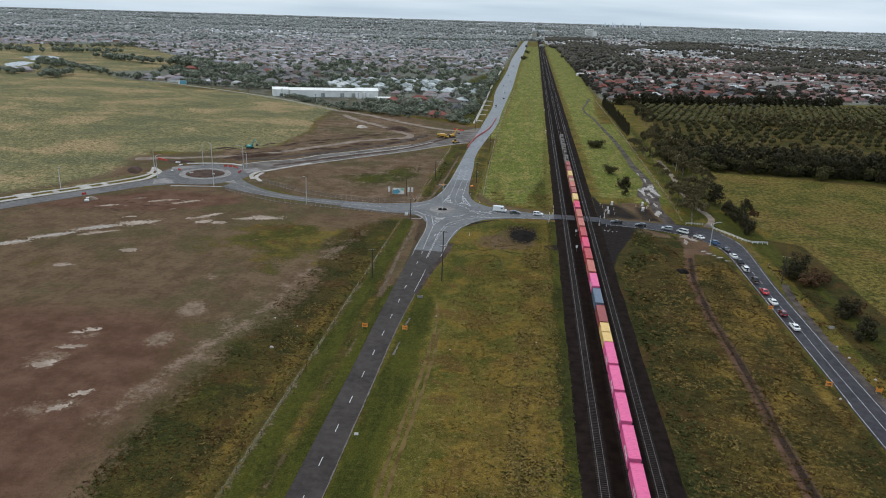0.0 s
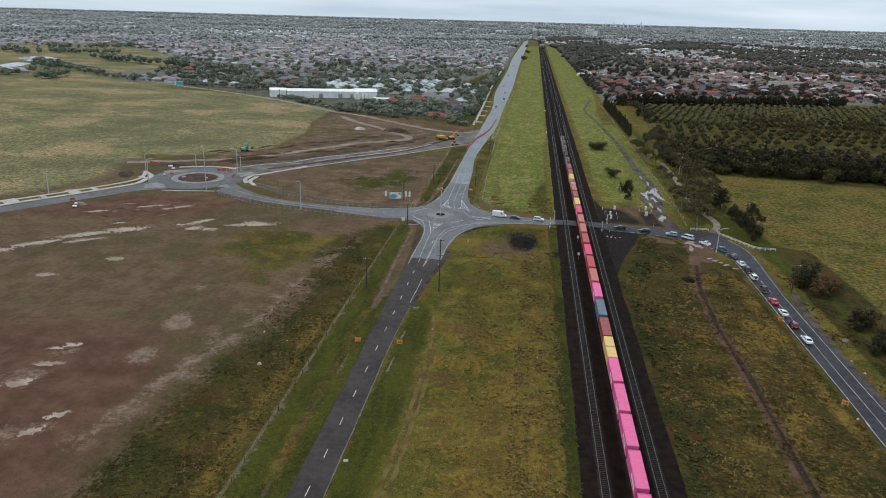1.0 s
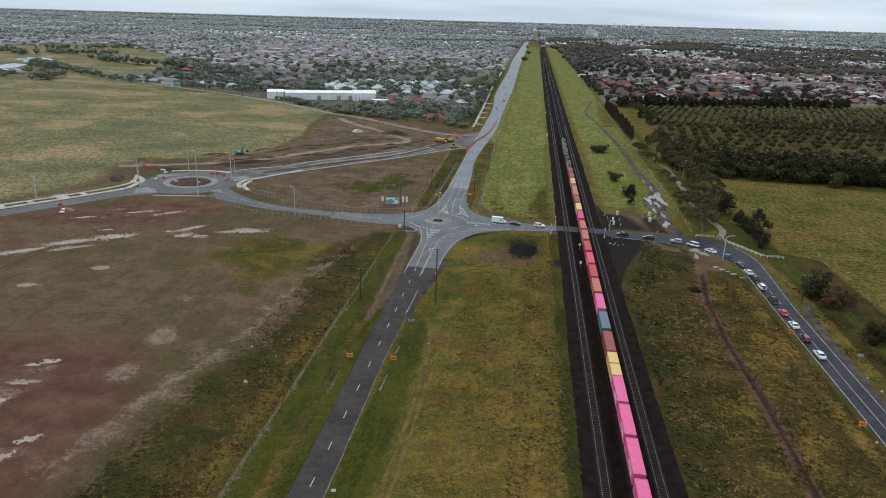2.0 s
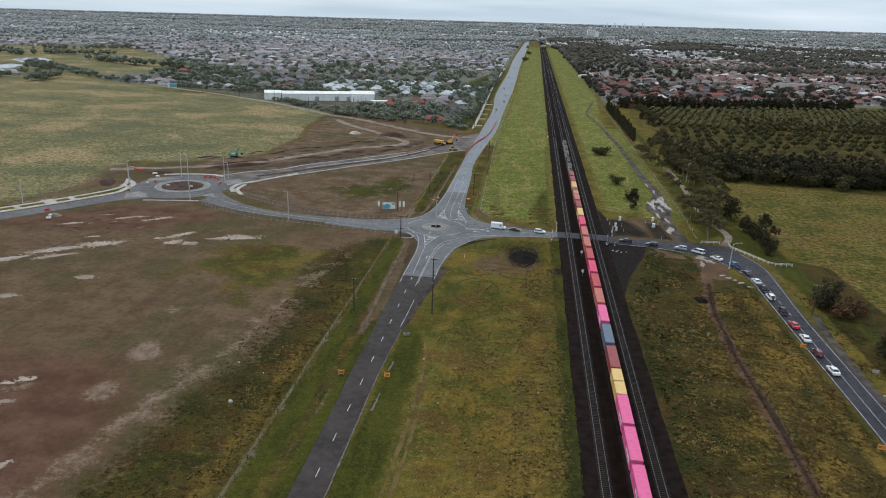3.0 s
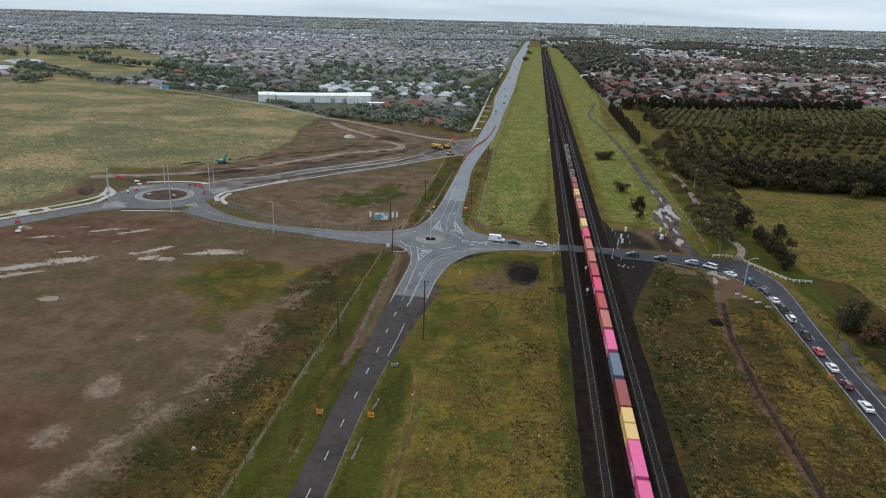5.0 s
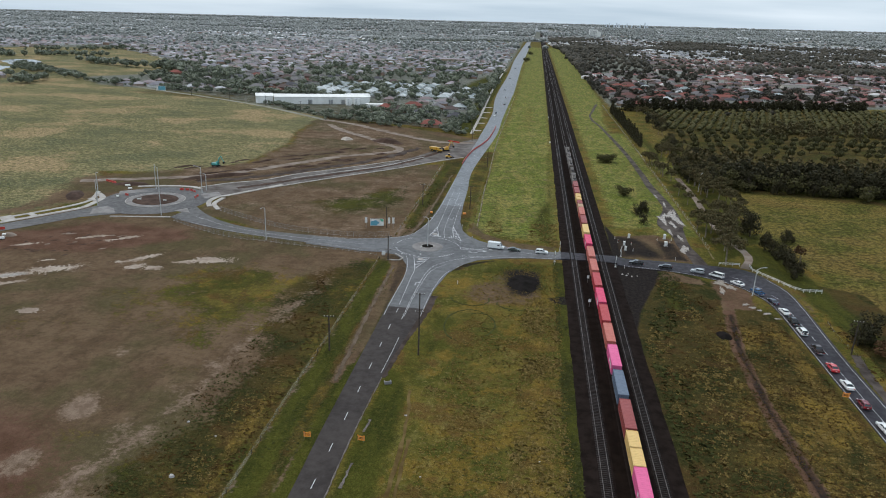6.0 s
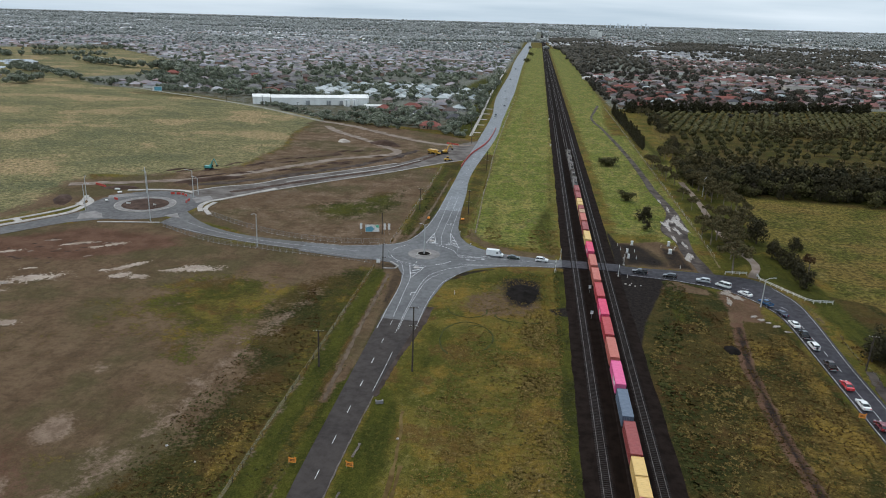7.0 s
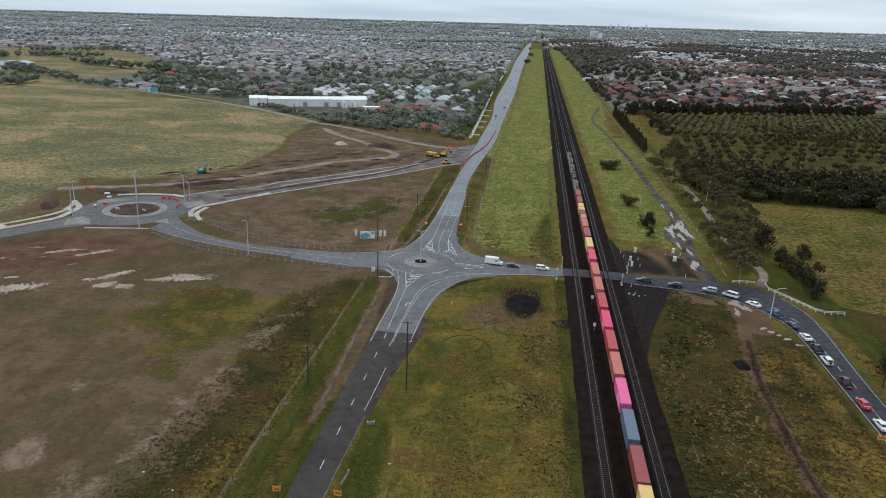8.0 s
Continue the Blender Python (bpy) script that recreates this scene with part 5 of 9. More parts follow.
# junction roundabout
island = thing("roundabout_island", "round grey concrete roundabout island with a planted middle", "roundabout", pose(-33.5, 307.4, 0.04), kind="structure")
part("apron", Geo().prism(circle(0, 0, 6.1), -0.05, 0.12, 0.96), CONCRETE_RING, island, "stained flat concrete apron")
part("kerb", ring(0, 0, 2.3, 2.6, 0.08, 0.32, 40), CONCRETE, island)
part("planting_bed", Geo().prism(circle(0, 0, 2.3, 32), 0.08, 0.26), ASH, island, "dark mulched planting bed")
# new roundabout
island = thing("new_roundabout_island", "large roundabout island of bare soil with a concrete apron", "roundabout", pose(-166, 346.5, 0.045), kind="structure")
part("apron", ring(0, 0, 10.0, 12.7, -0.02, 0.12, 72), CONCRETE_RING, island, "grey new concrete apron")
part("kerb", ring(0, 0, 12.7, 13.0, -0.02, 0.15, 72), CONCRETE, island)
part("soil", Geo().prism(circle(0, 0, 10.0), -0.02, 0.4, 0.9), SPOIL, island, "bare dug brown soil")
for x, y, a in [(-172, 343, 20), (-160, 343.5, -15)]:
    g = Geo().box(0, 0, 0.5, 1.8, 0.06, 0.55).tube((-0.7, 0, -0.2), (-0.7, 0, 0.5), 0.04).tube((0.7, 0, -0.2), (0.7, 0, 0.5), 0.04)
    solid("chevron_sign", g, CREAM_STEEL, "low white direction board on a roundabout", "sign", "roundabout boards", m=pose(x, y, 0.35, 0, 0, a))
for outline in [[(-180, 317.6), (-171, 322), (-175, 328), (-180.5, 331.5), (-184, 326)], [(-149.4, 331.2), (-141.2, 329.6), (-146, 337)], [(-187, 351), (-176, 361), (-184.5, 362), (-190, 357)], [(-152, 362), (-146, 354), (-141, 362), (-146, 369)]]:
    solid("concrete_splitter", Geo().prism(outline, 0.0, 0.16, 0.85), CONCRETE_RING, "new pale concrete splitter island", "traffic island", "new splitter islands", "structure")
# pale concrete footpaths and kerbs of the new roads
path_top = 0.1
for line, w in [([(-197, 351), (-190.5, 344), (-189, 334), (-188.8, 327), (-192, 320), (-203.3, 301.5), (-214.6, 284.5), (-247, 236), (-325, 138)], 2.6), ([(-199, 354), (-195, 345), (-193, 336), (-197, 324), (-208.4, 304.6), (-219.7, 287.6), (-252, 240), (-330, 142)], 2.0),
                ([(-203, 300.5), (-210, 306)], 5.0), ([(-198, 309), (-203.5, 312.5)], 2.4), ([(-211, 290), (-216, 293)], 2.2), ([(-219, 279), (-225, 283)], 6.0), ([(-236, 254), (-242, 257)], 5.0), ([(-190, 338), (-195, 341)], 2.0), ([(-138, 342), (-141.8, 350), (-141.5, 359), (-137, 365), (-121.4, 391)], 2.2), ([(-132, 338), (-138, 347), (-138.4, 358)], 2.0),
                ([(-187, 368), (-176, 372.5), (-163, 374.5), (-156, 372)], 2.4), ([(-170, 316.5), (-158, 319), (-146, 321.6)], 1.0), ([(-160, 372), (-148, 387), (-134, 398.5), (-122.6, 417), (-104.5, 437), (-75.5, 472)], 0.9),
                ([(-137, 365), (-128, 378.5), (-115, 396), (-102.5, 412), (-87.5, 430), (-71.6, 449.5), (-51, 479), (-38, 494)], 0.9), ([(-120, 408), (-103, 428), (-80, 455), (-62, 488)], 0.7), ([(-121.5, 406), (-104.5, 426), (-81, 452), (-64, 485)], 0.5),
                ([(-45.6, 289), (-41.2, 289.5), (-40.4, 292), (-44.0, 296.2)], 0.45)]:
    if w:
        path_top += 0.007
        solid("footpath", band(line, w, path_top, 0.3, 2.0), CONCRETE, "pale new concrete path and kerb", "footpath", "concrete paths", "structure")
for pts in [[(-41.6, 594), (-42.6, 700), (-44.6, 827), (-46.7, 997), (-47.2, 1380)]]:
    solid("footpath", band(pts, 2.2, 0.1, 0.2), CONCRETE, "pale concrete footpath beside houses", "footpath", "concrete paths", "structure")
for y in (612, 655, 690, 730, 770):
    solid("crossover", Geo().box(-39, y, -0.1, 7, 4, 0.17), CONCRETE, "pale concrete driveway crossing a verge", "driveway", "driveways", "structure")

# standing water in the bare paddock
for i, (cx, cy, rx, ry, a, wet) in enumerate(WET):
    if wet:
        solid("puddle", flat(blob(cx, cy, rx * 0.62, ry * 0.6, a, 64, 0.8, 20 + 7 * i), 0.02, 0.12), PUDDLE, "shallow milky puddle on bare clay", "puddle", "puddles in the field", "structure")
for i, (cx, cy, rx, ry, a) in enumerate([(66.2, 371, 1.3, 6.5, 0.05), (67.8, 379, 1.0, 5.0, -0.35), (72.6, 374, 1.5, 8.5, 0.05), (71.0, 383, 0.9, 5.5, -0.3), (69.6, 364, 0.8, 4.5, 0.1), (74.0, 386, 0.7, 5.0, -0.1), (67.8, 329, 1.3, 4.4, -0.25), (65.9, 325.5, 0.8, 2.4, 0.2), (68.8, 344, 0.7, 4.0, 0.1), (66.0, 352, 0.6, 4.5, 0.0), (72.0, 402, 0.6, 5.0, -0.1), (70.6, 418, 0.5, 4.0, 0.0),
                                         (72.2, 291.4, 1.7, 2.6, -0.3), (74.4, 287.6, 1.2, 2.2, 0.5), (71.2, 284, 0.8, 3.2, -0.2), (77.4, 270, 1.0, 0.7, 0.2), (80.2, 265.5, 1.1, 0.6, 0.4), (82.3, 262, 1.0, 0.5, 0.3), (78.8, 268, 0.7, 0.5, 0.3), (75.6, 272, 1.0, 0.6, 0.3)]):
    solid("puddle", flat(blob(cx, cy, rx, ry, a, 64, 0.75, 60 + i), 0.045 + 0.004 * i, 0.14), PUDDLE, "grey puddle in a muddy track", "puddle", "puddles on the track", "structure")
solid("pond", flat(blob(-752, 1040, 25, 58, 0.62, 40, 0.3, 3), 0.05, 0.3), POND, "still grey pond in a park", "pond", kind="structure")
solid("pond", flat(blob(-706, 925, 16, 44, 0.5, 40, 0.3, 5), 0.05, 0.3), POND, "still grey pond in a park", "pond", kind="structure")

# ---- railway ----


def along(x0, y, z=0.0):
    return (track_x(x0, y), y, z)


def strip_profile(profile, y0, y1, mat, name, label, step=60.0):
    """A long bank with the cross-section (x, z), following the line of the railway."""
    g = Geo()
    ys = list(np.arange(y0, y1, step)) + [y1]
    n = len(profile)
    for y in ys:
        g.v += [settled(track_x(x, y), y, z) for x, z in profile]
    for i in range(len(ys) - 1):
        g.f += [(i * n + j, i * n + j + 1, (i + 1) * n + j + 1, (i + 1) * n + j) for j in range(n - 1)]
    return solid(name, g, mat, label, "railway", kind="structure")


strip_profile([(17.3, -0.08), (18.6, 0.06), (20.2, 0.16), (20.4, 0.30), (23.4, 0.30), (23.6, 0.16), (25.4, 0.10), (26.2, 0.20), (26.4, 0.34), (29.4, 0.34), (29.6, 0.2), (30.6, 0.16), (31.0, 0.30), (34.2, 0.30), (34.5, 0.16), (36.4, 0.06), (37.5, -0.08)],
              -300, 9000, BALLAST, "ballast_bed", "dark wet ballast bed under three tracks")
# near black strip between the west and middle tracks
strip_profile([(23.62, 0.15), (23.7, 0.18), (25.4, 0.13), (26.1, 0.21), (26.18, 0.19)], -300, 1500, BALLAST_MID, "near_black_ballast", "near black ballast beside the tracks")
sleeper_box = Geo().box(0, 0, 0, 2.5, 0.24, 0.16)
for x0, smat, far in ((21.9, SLEEPER_DARK, 560), (27.85, SLEEPER_DARK, 160), (32.6, SLEEPER, 620)):
    track = thing("railway_track", "straight railway track with rusty rails on sleepers", "railway track", pose(0, 0, 0), "parallel tracks", "structure")
    zt = 0.34 if x0 == 27.85 else 0.30
    for side in (-0.7525, 0.7525):
        g = Geo()
        ys = list(np.arange(-300, 9000, 100.0))
        prof = [(-0.07, 0.0), (-0.07, 0.02), (-0.012, 0.04), (-0.012, 0.11), (-0.036, 0.12), (-0.036, 0.16), (0.036, 0.16), (0.036, 0.12), (0.012, 0.11), (0.012, 0.04), (0.07, 0.02), (0.07, 0.0)]
        n = len(prof)
        for y in ys:
            g.v += [settled(track_x(x0 + side + a, y), y, zt + 0.06 + c) for a, c in prof]
        for i in range(len(ys) - 1):
            g.f += [(i * n + j, i * n + (j + 1) % n, (i + 1) * n + (j + 1) % n, (i + 1) * n + j) for j in range(n)]
        part("rail", g, RAIL, track)
    ys = np.arange(-120, far, 0.65)
    pl = np.stack([track_x(x0, ys), ys, np.full(len(ys), zt - 0.09), np.ones(len(ys)), np.ones(len(ys)), np.full(len(ys), 0.0)], 1)
    sl = new("sleepers", scatter_mesh("sleepers", sleeper_box.v, sleeper_box.f, pl, smat))
    sl.parent = track
    tagged(sl, kind="stuff")

# level crossing
for a, b in ((17.6, 21.0), (21.35, 22.45), (22.85, 26.95), (27.3, 28.4), (28.8, 31.7), (32.05, 33.15), (33.55, 38.4)):
    solid("crossing_panel", ribbon([(a, 303.7), (a, 311.7)], [(b, 303.7), (b, 311.7)], 0.49 if 20 < a < 33.4 else 0.4, 0.4), ROAD_EAST, "wet asphalt deck between crossing rails", "level crossing", "crossing decks", "structure")
for x, y0, y1 in ((19, 303.7, 311.7),):
    solid("crossing_ramp", Geo().add([(14.5, y0, 0.03), (17.7, y0, 0.41), (17.7, y1, 0.41), (14.5, y1, 0.03), (14.5, y0, -0.2), (17.7, y0, -0.2), (17.7, y1, -0.2), (14.5, y1, -0.2)], [(0, 1, 2, 3), (7, 6, 5, 4), (0, 4, 5, 1), (1, 5, 6, 2), (2, 6, 7, 3), (3, 7, 4, 0)]), ROAD_J, "wet asphalt ramp to a level crossing", "road", kind="structure")
    solid("crossing_ramp", Geo().add([(38.3, 301.8, 0.41), (42, 301.4, 0.03), (42, 310.8, 0.03), (38.3, 311, 0.41), (38.3, 301.8, -0.2), (42, 301.4, -0.2), (42, 310.8, -0.2), (38.3, 311, -0.2)], [(0, 1, 2, 3), (7, 6, 5, 4), (0, 4, 5, 1), (1, 5, 6, 2), (2, 6, 7, 3), (3, 7, 4, 0)]), ROAD_EAST, "wet asphalt ramp to a level crossing", "road", kind="structure")


def crossing_signal(x, y, a):
    t = thing("crossing_signal", "white level crossing signal mast with crossed boards", "signal", pose(x, y, 0, 0, 0, a), "crossing signals")
    part("base", Geo().box(0, 0, -0.1, 0.7, 0.7, 0.35), CONCRETE, t, bevel=0.03)
    part("mast", Geo().tube((0, 0, 0.2), (0, 0, 4.2), 0.08), WHITE_PAINT, t)
    for s in (-1, 1):
        part("cross_board", Geo().box(0, 0.1, -0.85, 0.2, 0.03, 1.7, pose(0, 0, 3.7, 0, 48 * s, 0)), WHITE_PAINT, t)
        lamp = part("lamp_target", Geo().tube((0.42 * s, 0.08, 2.7), (0.42 * s, 0.02, 2.7), 0.3, n=16), BLACK, t)
        part("lens", Geo().tube((0.42 * s, 0.12, 2.7), (0.42 * s, 0.07, 2.7), 0.12, n=12), LAMP_RED, lamp)
    part("boom", Geo().box(-2.6, 0.2, 1.0, 5.6, 0.06, 0.14), RED_PLASTIC, t) if a < 90 else None
    part("counterweight", Geo().box(0.5, 0.2, 0.9, 0.5, 0.2, 0.4), DARK_STEEL, t, bevel=0.02)


crossing_signal(17.4, 313.4, 90)
crossing_signal(15.2, 300.6, 92)
crossing_signal(37.2, 299.8, 270)
crossing_signal(40.6, 312.8, 268)
for x, y in [(14.9, 298.2), (40.3, 299.0), (61, 313), (-17.8, 270.2), (46.2, 320.8), (41.5, 331), (46.6, 329), (40.8, 336), (58.2, 338), (64.2, 339), (41, 318), (63, 336)]:
    t = thing("marker_post", "short white roadside marker post", "post", pose(x, y, -0.03), "marker posts")
    part("post", Geo().box(0, 0, 0, 0.14, 0.14, 1.3), WHITE_PAINT, t, bevel=0.01)
    part("reflector", Geo().box(0, -0.08, 1.0, 0.1, 0.02, 0.16), LAMP_RED, t)


def cabinet(x, y, w, d, h, a=0):
    t = thing("equipment_cabinet", "pale steel signalling equipment cabinet on a concrete plinth", "cabinet", pose(x, y, -0.03, 0, 0, a), "signal cabinets")
    part("plinth", Geo().box(0, 0, -0.1, w + 0.3, d + 0.3, 0.28), CONCRETE, t)
    part("body", Geo().box(0, 0, 0.18, w, d, h), CONCRETE, t, bevel=0.02)
    part("roof", Geo().box(0, 0, 0.18 + h, w + 0.16, d + 0.16, 0.1, None, 0.8), WHITE_PAINT, t)
    for s in (-1, 1):
        door = part("door", Geo().box(s * w / 4, -d / 2 - 0.015, 0.26, w / 2 - 0.06, 0.03, h - 0.16), WHITE_PAINT, t)
        part("handle", Geo().box(s * 0.08, -d / 2 - 0.04, 0.26 + h / 2, 0.04, 0.04, 0.16), GALV, door)


cabinet(43.6, 327.7, 0.8, 0.6, 1.5)
cabinet(43.3, 321.2, 0.8, 0.6, 1.5)
cabinet(46.8, 338.8, 0.9, 0.7, 1.5)
cabinet(60.5, 331.0, 1.2, 0.9, 1.6)
cabinet(61.7, 341.0, 1.0, 0.8, 1.7)
for x, y in ((24.8, 259.0), (25.8, 280.6), (18.2, 560), (19.4, 700)):
    t = thing("trackside_box", "small white signal box on a post between tracks", "signal", pose(x, y, 0.05), "trackside boxes")
    part("post", Geo().tube((0, 0, 0), (0, 0, 1.9), 0.06), GALV, t)
    part("box", Geo().box(0, 0, 1.8, 0.75, 0.4, 0.9), WHITE_PAINT, t, bevel=0.03)
    part("hood", Geo().box(0, -0.05, 2.68, 0.85, 0.55, 0.06), GALV, t)

# ---- freight train ----
CONT = {"pink": (0.68, 0.115, 0.27), "hot": (0.62, 0.05, 0.13), "red": (0.42, 0.05, 0.055), "salmon": (0.46, 0.13, 0.095), "rust": (0.27, 0.055, 0.05), "yellow": (0.66, 0.44, 0.16), "slate": (0.11, 0.14, 0.19),
        "tan": (0.42, 0.26, 0.15), "grey": (0.20, 0.19, 0.185)}
CONT_MAT = {k: paint(k + "_container_paint", c, 0.5, 0.0, 0.05) for k, c in CONT.items()}
CONT_WORD = {"pink": "bright pink", "hot": "hot pink", "red": "red", "salmon": "salmon red", "rust": "rust red", "yellow": "sand yellow", "slate": "slate blue", "tan": "tan", "grey": "grey"}


def corrugated(length, w, h):
    """The ribbed shell of a container along y, base at z 0."""
    g = Geo()
    n = int(length / 0.28)
    ys, off = [], []
    for i in range(n):
        y = -length / 2 + 0.16 + (length - 0.32) * i / n
        st = (length - 0.32) / n
        ys += [y, y + st * 0.35, y + st * 0.5, y + st * 0.85]
        off += [0.0, 0.0, 0.036, 0.036]
    ys, off = [-length / 2 + 0.08] + ys + [length / 2 - 0.08], [0.0] + off + [0.0]
    m = len(ys)
    for y, o in zip(ys, off):
        g.v += [(-w / 2 + 0.02 + o, y, 0.12), (-w / 2 + 0.02 + o, y, h - 0.08), (w / 2 - 0.02 - o, y, h - 0.08), (w / 2 - 0.02 - o, y, 0.12)]
    for i in range(m - 1):
        k = 4 * i
        g.f += [(k, k + 1, k + 5, k + 4), (k + 2, k + 3, k + 7, k + 6), (k + 1, k + 2, k + 6, k + 5)]
    g.f += [(3, 2, 1, 0), (4 * m - 4, 4 * m - 3, 4 * m - 2, 4 * m - 1)]
    return g


def container_meshes(length, h):
    w = 2.44
    frame_g = Geo()
    for sx in (-1, 1):
        for sy in (-1, 1):
            frame_g.box(sx * (w / 2 - 0.06), sy * (length / 2 - 0.07), 0, 0.12, 0.14, h)
        frame_g.box(sx * (w / 2 - 0.05), 0, h - 0.12, 0.1, length - 0.28, 0.115)
        frame_g.box(sx * (w / 2 - 0.05), 0, 0, 0.1, length - 0.28, 0.15)
    for sy in (-1, 1):
        frame_g.box(0, sy * (length / 2 - 0.06), h - 0.13, w - 0.24, 0.12, 0.125)
        frame_g.box(0, sy * (length / 2 - 0.06), 0, w - 0.24, 0.12, 0.15)
    roof = Geo()
    n = int(length / 0.6)
    for i in range(n):
        y0, st = -length / 2 + 0.14 + (length - 0.28) * i / n, (length - 0.28) / n
        roof.box(0, y0 + st / 2, h - 0.085, w - 0.22, st * 0.62, 0.03, None, 0.99, 0.8)
    door = Geo().box(0, 0, 0.16, w / 2 - 0.16, 0.05, h - 0.32)
    for k in range(4):
        door.box(0, -0.03, 0.3 + k * (h - 0.5) / 4, w / 2 - 0.3, 0.03, (h - 0.5) / 4 - 0.12)
    return corrugated(length, w, h), frame_g, roof, door


SHELLS = {}


def container(x, y, z, length, colour, h=2.6, seed=0):
    t = thing("freight_container", CONT_WORD[colour] + " ribbed steel freight container on a flat wagon", "container", pose(x, y, z, 0, 0, -0.24), "containers on the train")
    key = (length, h, colour)
    if key not in SHELLS:
        mt = CONT_MAT[colour]
        sh, fr, ro, do = container_meshes(length, h)
        SHELLS[key] = (sh.mesh("shell", mt), fr.mesh("frame", mt), ro.mesh("roof_ribs", mt), do.mesh("door", mt), Geo().tube((0, 0, 0.2), (0, 0, h - 0.2), 0.025, n=6).mesh("lock_bar", GALV))
    sh, fr, ro, do, bar = SHELLS[key]
    part("shell", sh, None, t)
    part("frame", fr, None, t)
    part("roof_ribs", ro, None, t)
    for s in (-1, 1):
        d = part("door", do, None, t)
        d.location = (s * 0.54, -length / 2 + 0.03, 0)
        for k in (-0.25, 0.25):
            b = part("lock_bar", bar, None, d)
            b.location = (k, -0.06, 0)
    if colour in ("pink", "hot") and length > 10:
        for s in (-1, 1):
            g = Geo()
            r = random.Random(5)
            for k in range(3):
                g.box(s * 1.228, -length / 2 + 2.2 + k * 1.5, 0.5 + 0.25 * k, 0.012, 1.0, 1.5 - 0.25 * k)
            part("painted_mark", g, WHITE_PAINT, t, "plain white painted mark")
    return t


bogie_g = Geo()
for s in (-1, 1):
    bogie_g.box(s * 0.85, 0, 0.35, 0.14, 2.2, 0.3)
bogie_g.box(0, 0, 0.4, 1.7, 0.4, 0.3)
bogie_mesh = bogie_g.mesh("bogie", DARK_STEEL, 0.03)
wheel_mesh = Geo().tube((-0.07, 0, 0), (0.07, 0, 0), 0.46, n=18).tube((-0.09, 0, 0), (-0.07, 0, 0), 0.5, n=18).mesh("wheel", RAIL)


def bogie(parent, y):
    b = part("bogie", bogie_mesh, None, parent)
    b.location = (0, y, 0.0)
    for yy in (-0.85, 0.85):
        for s in (-1, 1):
            w = part("wheel", wheel_mesh, None, b)
            w.location = (s * 0.75, yy, 0.48)


RAIL_TOP = 0.56


def wagon(y0, y1):
    """A flat wagon between two points of the line."""
    yc, ln = (y0 + y1) / 2, y1 - y0
    t = thing("flat_wagon", "dark steel container flat wagon on bogies", "wagon", pose(track_x(27.85, yc), yc, RAIL_TOP, 0, 0, -0.24), "wagons of the train")
    g = Geo().box(0, 0, 0.62, 0.5, ln - 0.7, 0.4)
    for s in (-1, 1):
        g.box(s * 1.15, 0, 0.78, 0.16, ln - 0.6, 0.24)
    for k in range(5):
        g.box(0, -ln / 2 + 0.5 + k * (ln - 1.0) / 4, 0.8, 2.4, 0.3, 0.2)
    part("underframe", g, DARK_STEEL, t)
    for s in (-1, 1):
        part("coupler", Geo().box(0, s * (ln / 2 - 0.1), 0.6, 0.3, 0.7, 0.3), DARK_STEEL, t, bevel=0.03)
        bogie(t, s * (ln / 2 - 2.0))
    return t


DECK = RAIL_TOP + 1.02
TRAIN = [(145.3, 157.4, "pink"), (158.7, 170.6, "pink"), (171.0, 177.0, "yellow"), (177.4, 183.4, "yellow"), (184.2, 196.3, "rust"), (198.2, 210.3, "slate"), (212.4, 224.6, "pink"), (226.4, 238.6, "salmon"), (240.2, 252.4, "red"), (254.2, 266.4, "hot"),
         (268.6, 280.8, "red"), (283.2, 295.4, "salmon"), (298.0, 310.2, "salmon"), (313.6, 325.8, "hot"), (328.6, 340.8, "yellow"), (343.0, 355.2, "rust"), (357.2, 369.4, "salmon"), (370.2, 376.2, "tan"), (377.0, 383.0, "rust"), (384.2, 390.2, "yellow"), (390.8, 396.8, "yellow"),
         (398.8, 411.0, "rust"), (413.2, 425.4, "rust"), (131.8, 144.0, "pink"), (118.2, 130.4, "pink"), (104.6, 116.8, "pink"), (91.0, 103.2, "rust"), (77.4, 89.6, "pink")]
for a, b, c in TRAIN:
    container(track_x(27.85, (a + b) / 2), (a + b) / 2, DECK, round(b - a, 1) if b - a < 8 else 12.19, c, 2.59)
ends = sorted((a, b) for a, b, _ in TRAIN)
i = 0
while i < len(ends):
    a, b = ends[i]
    if b - a < 8 and i + 1 < len(ends):
        b = ends[i + 1][1]
        i += 1
    wagon(a - 0.55, b + 0.55)
    i += 1
LOCO_A = surface("grey_locomotive_paint", (0.26, 0.24, 0.225), (0.15, 0.135, 0.125), 0.8)
LOCO_B = surface("brown_locomotive_panel", (0.10, 0.082, 0.072), (0.06, 0.048, 0.042), 0.8)


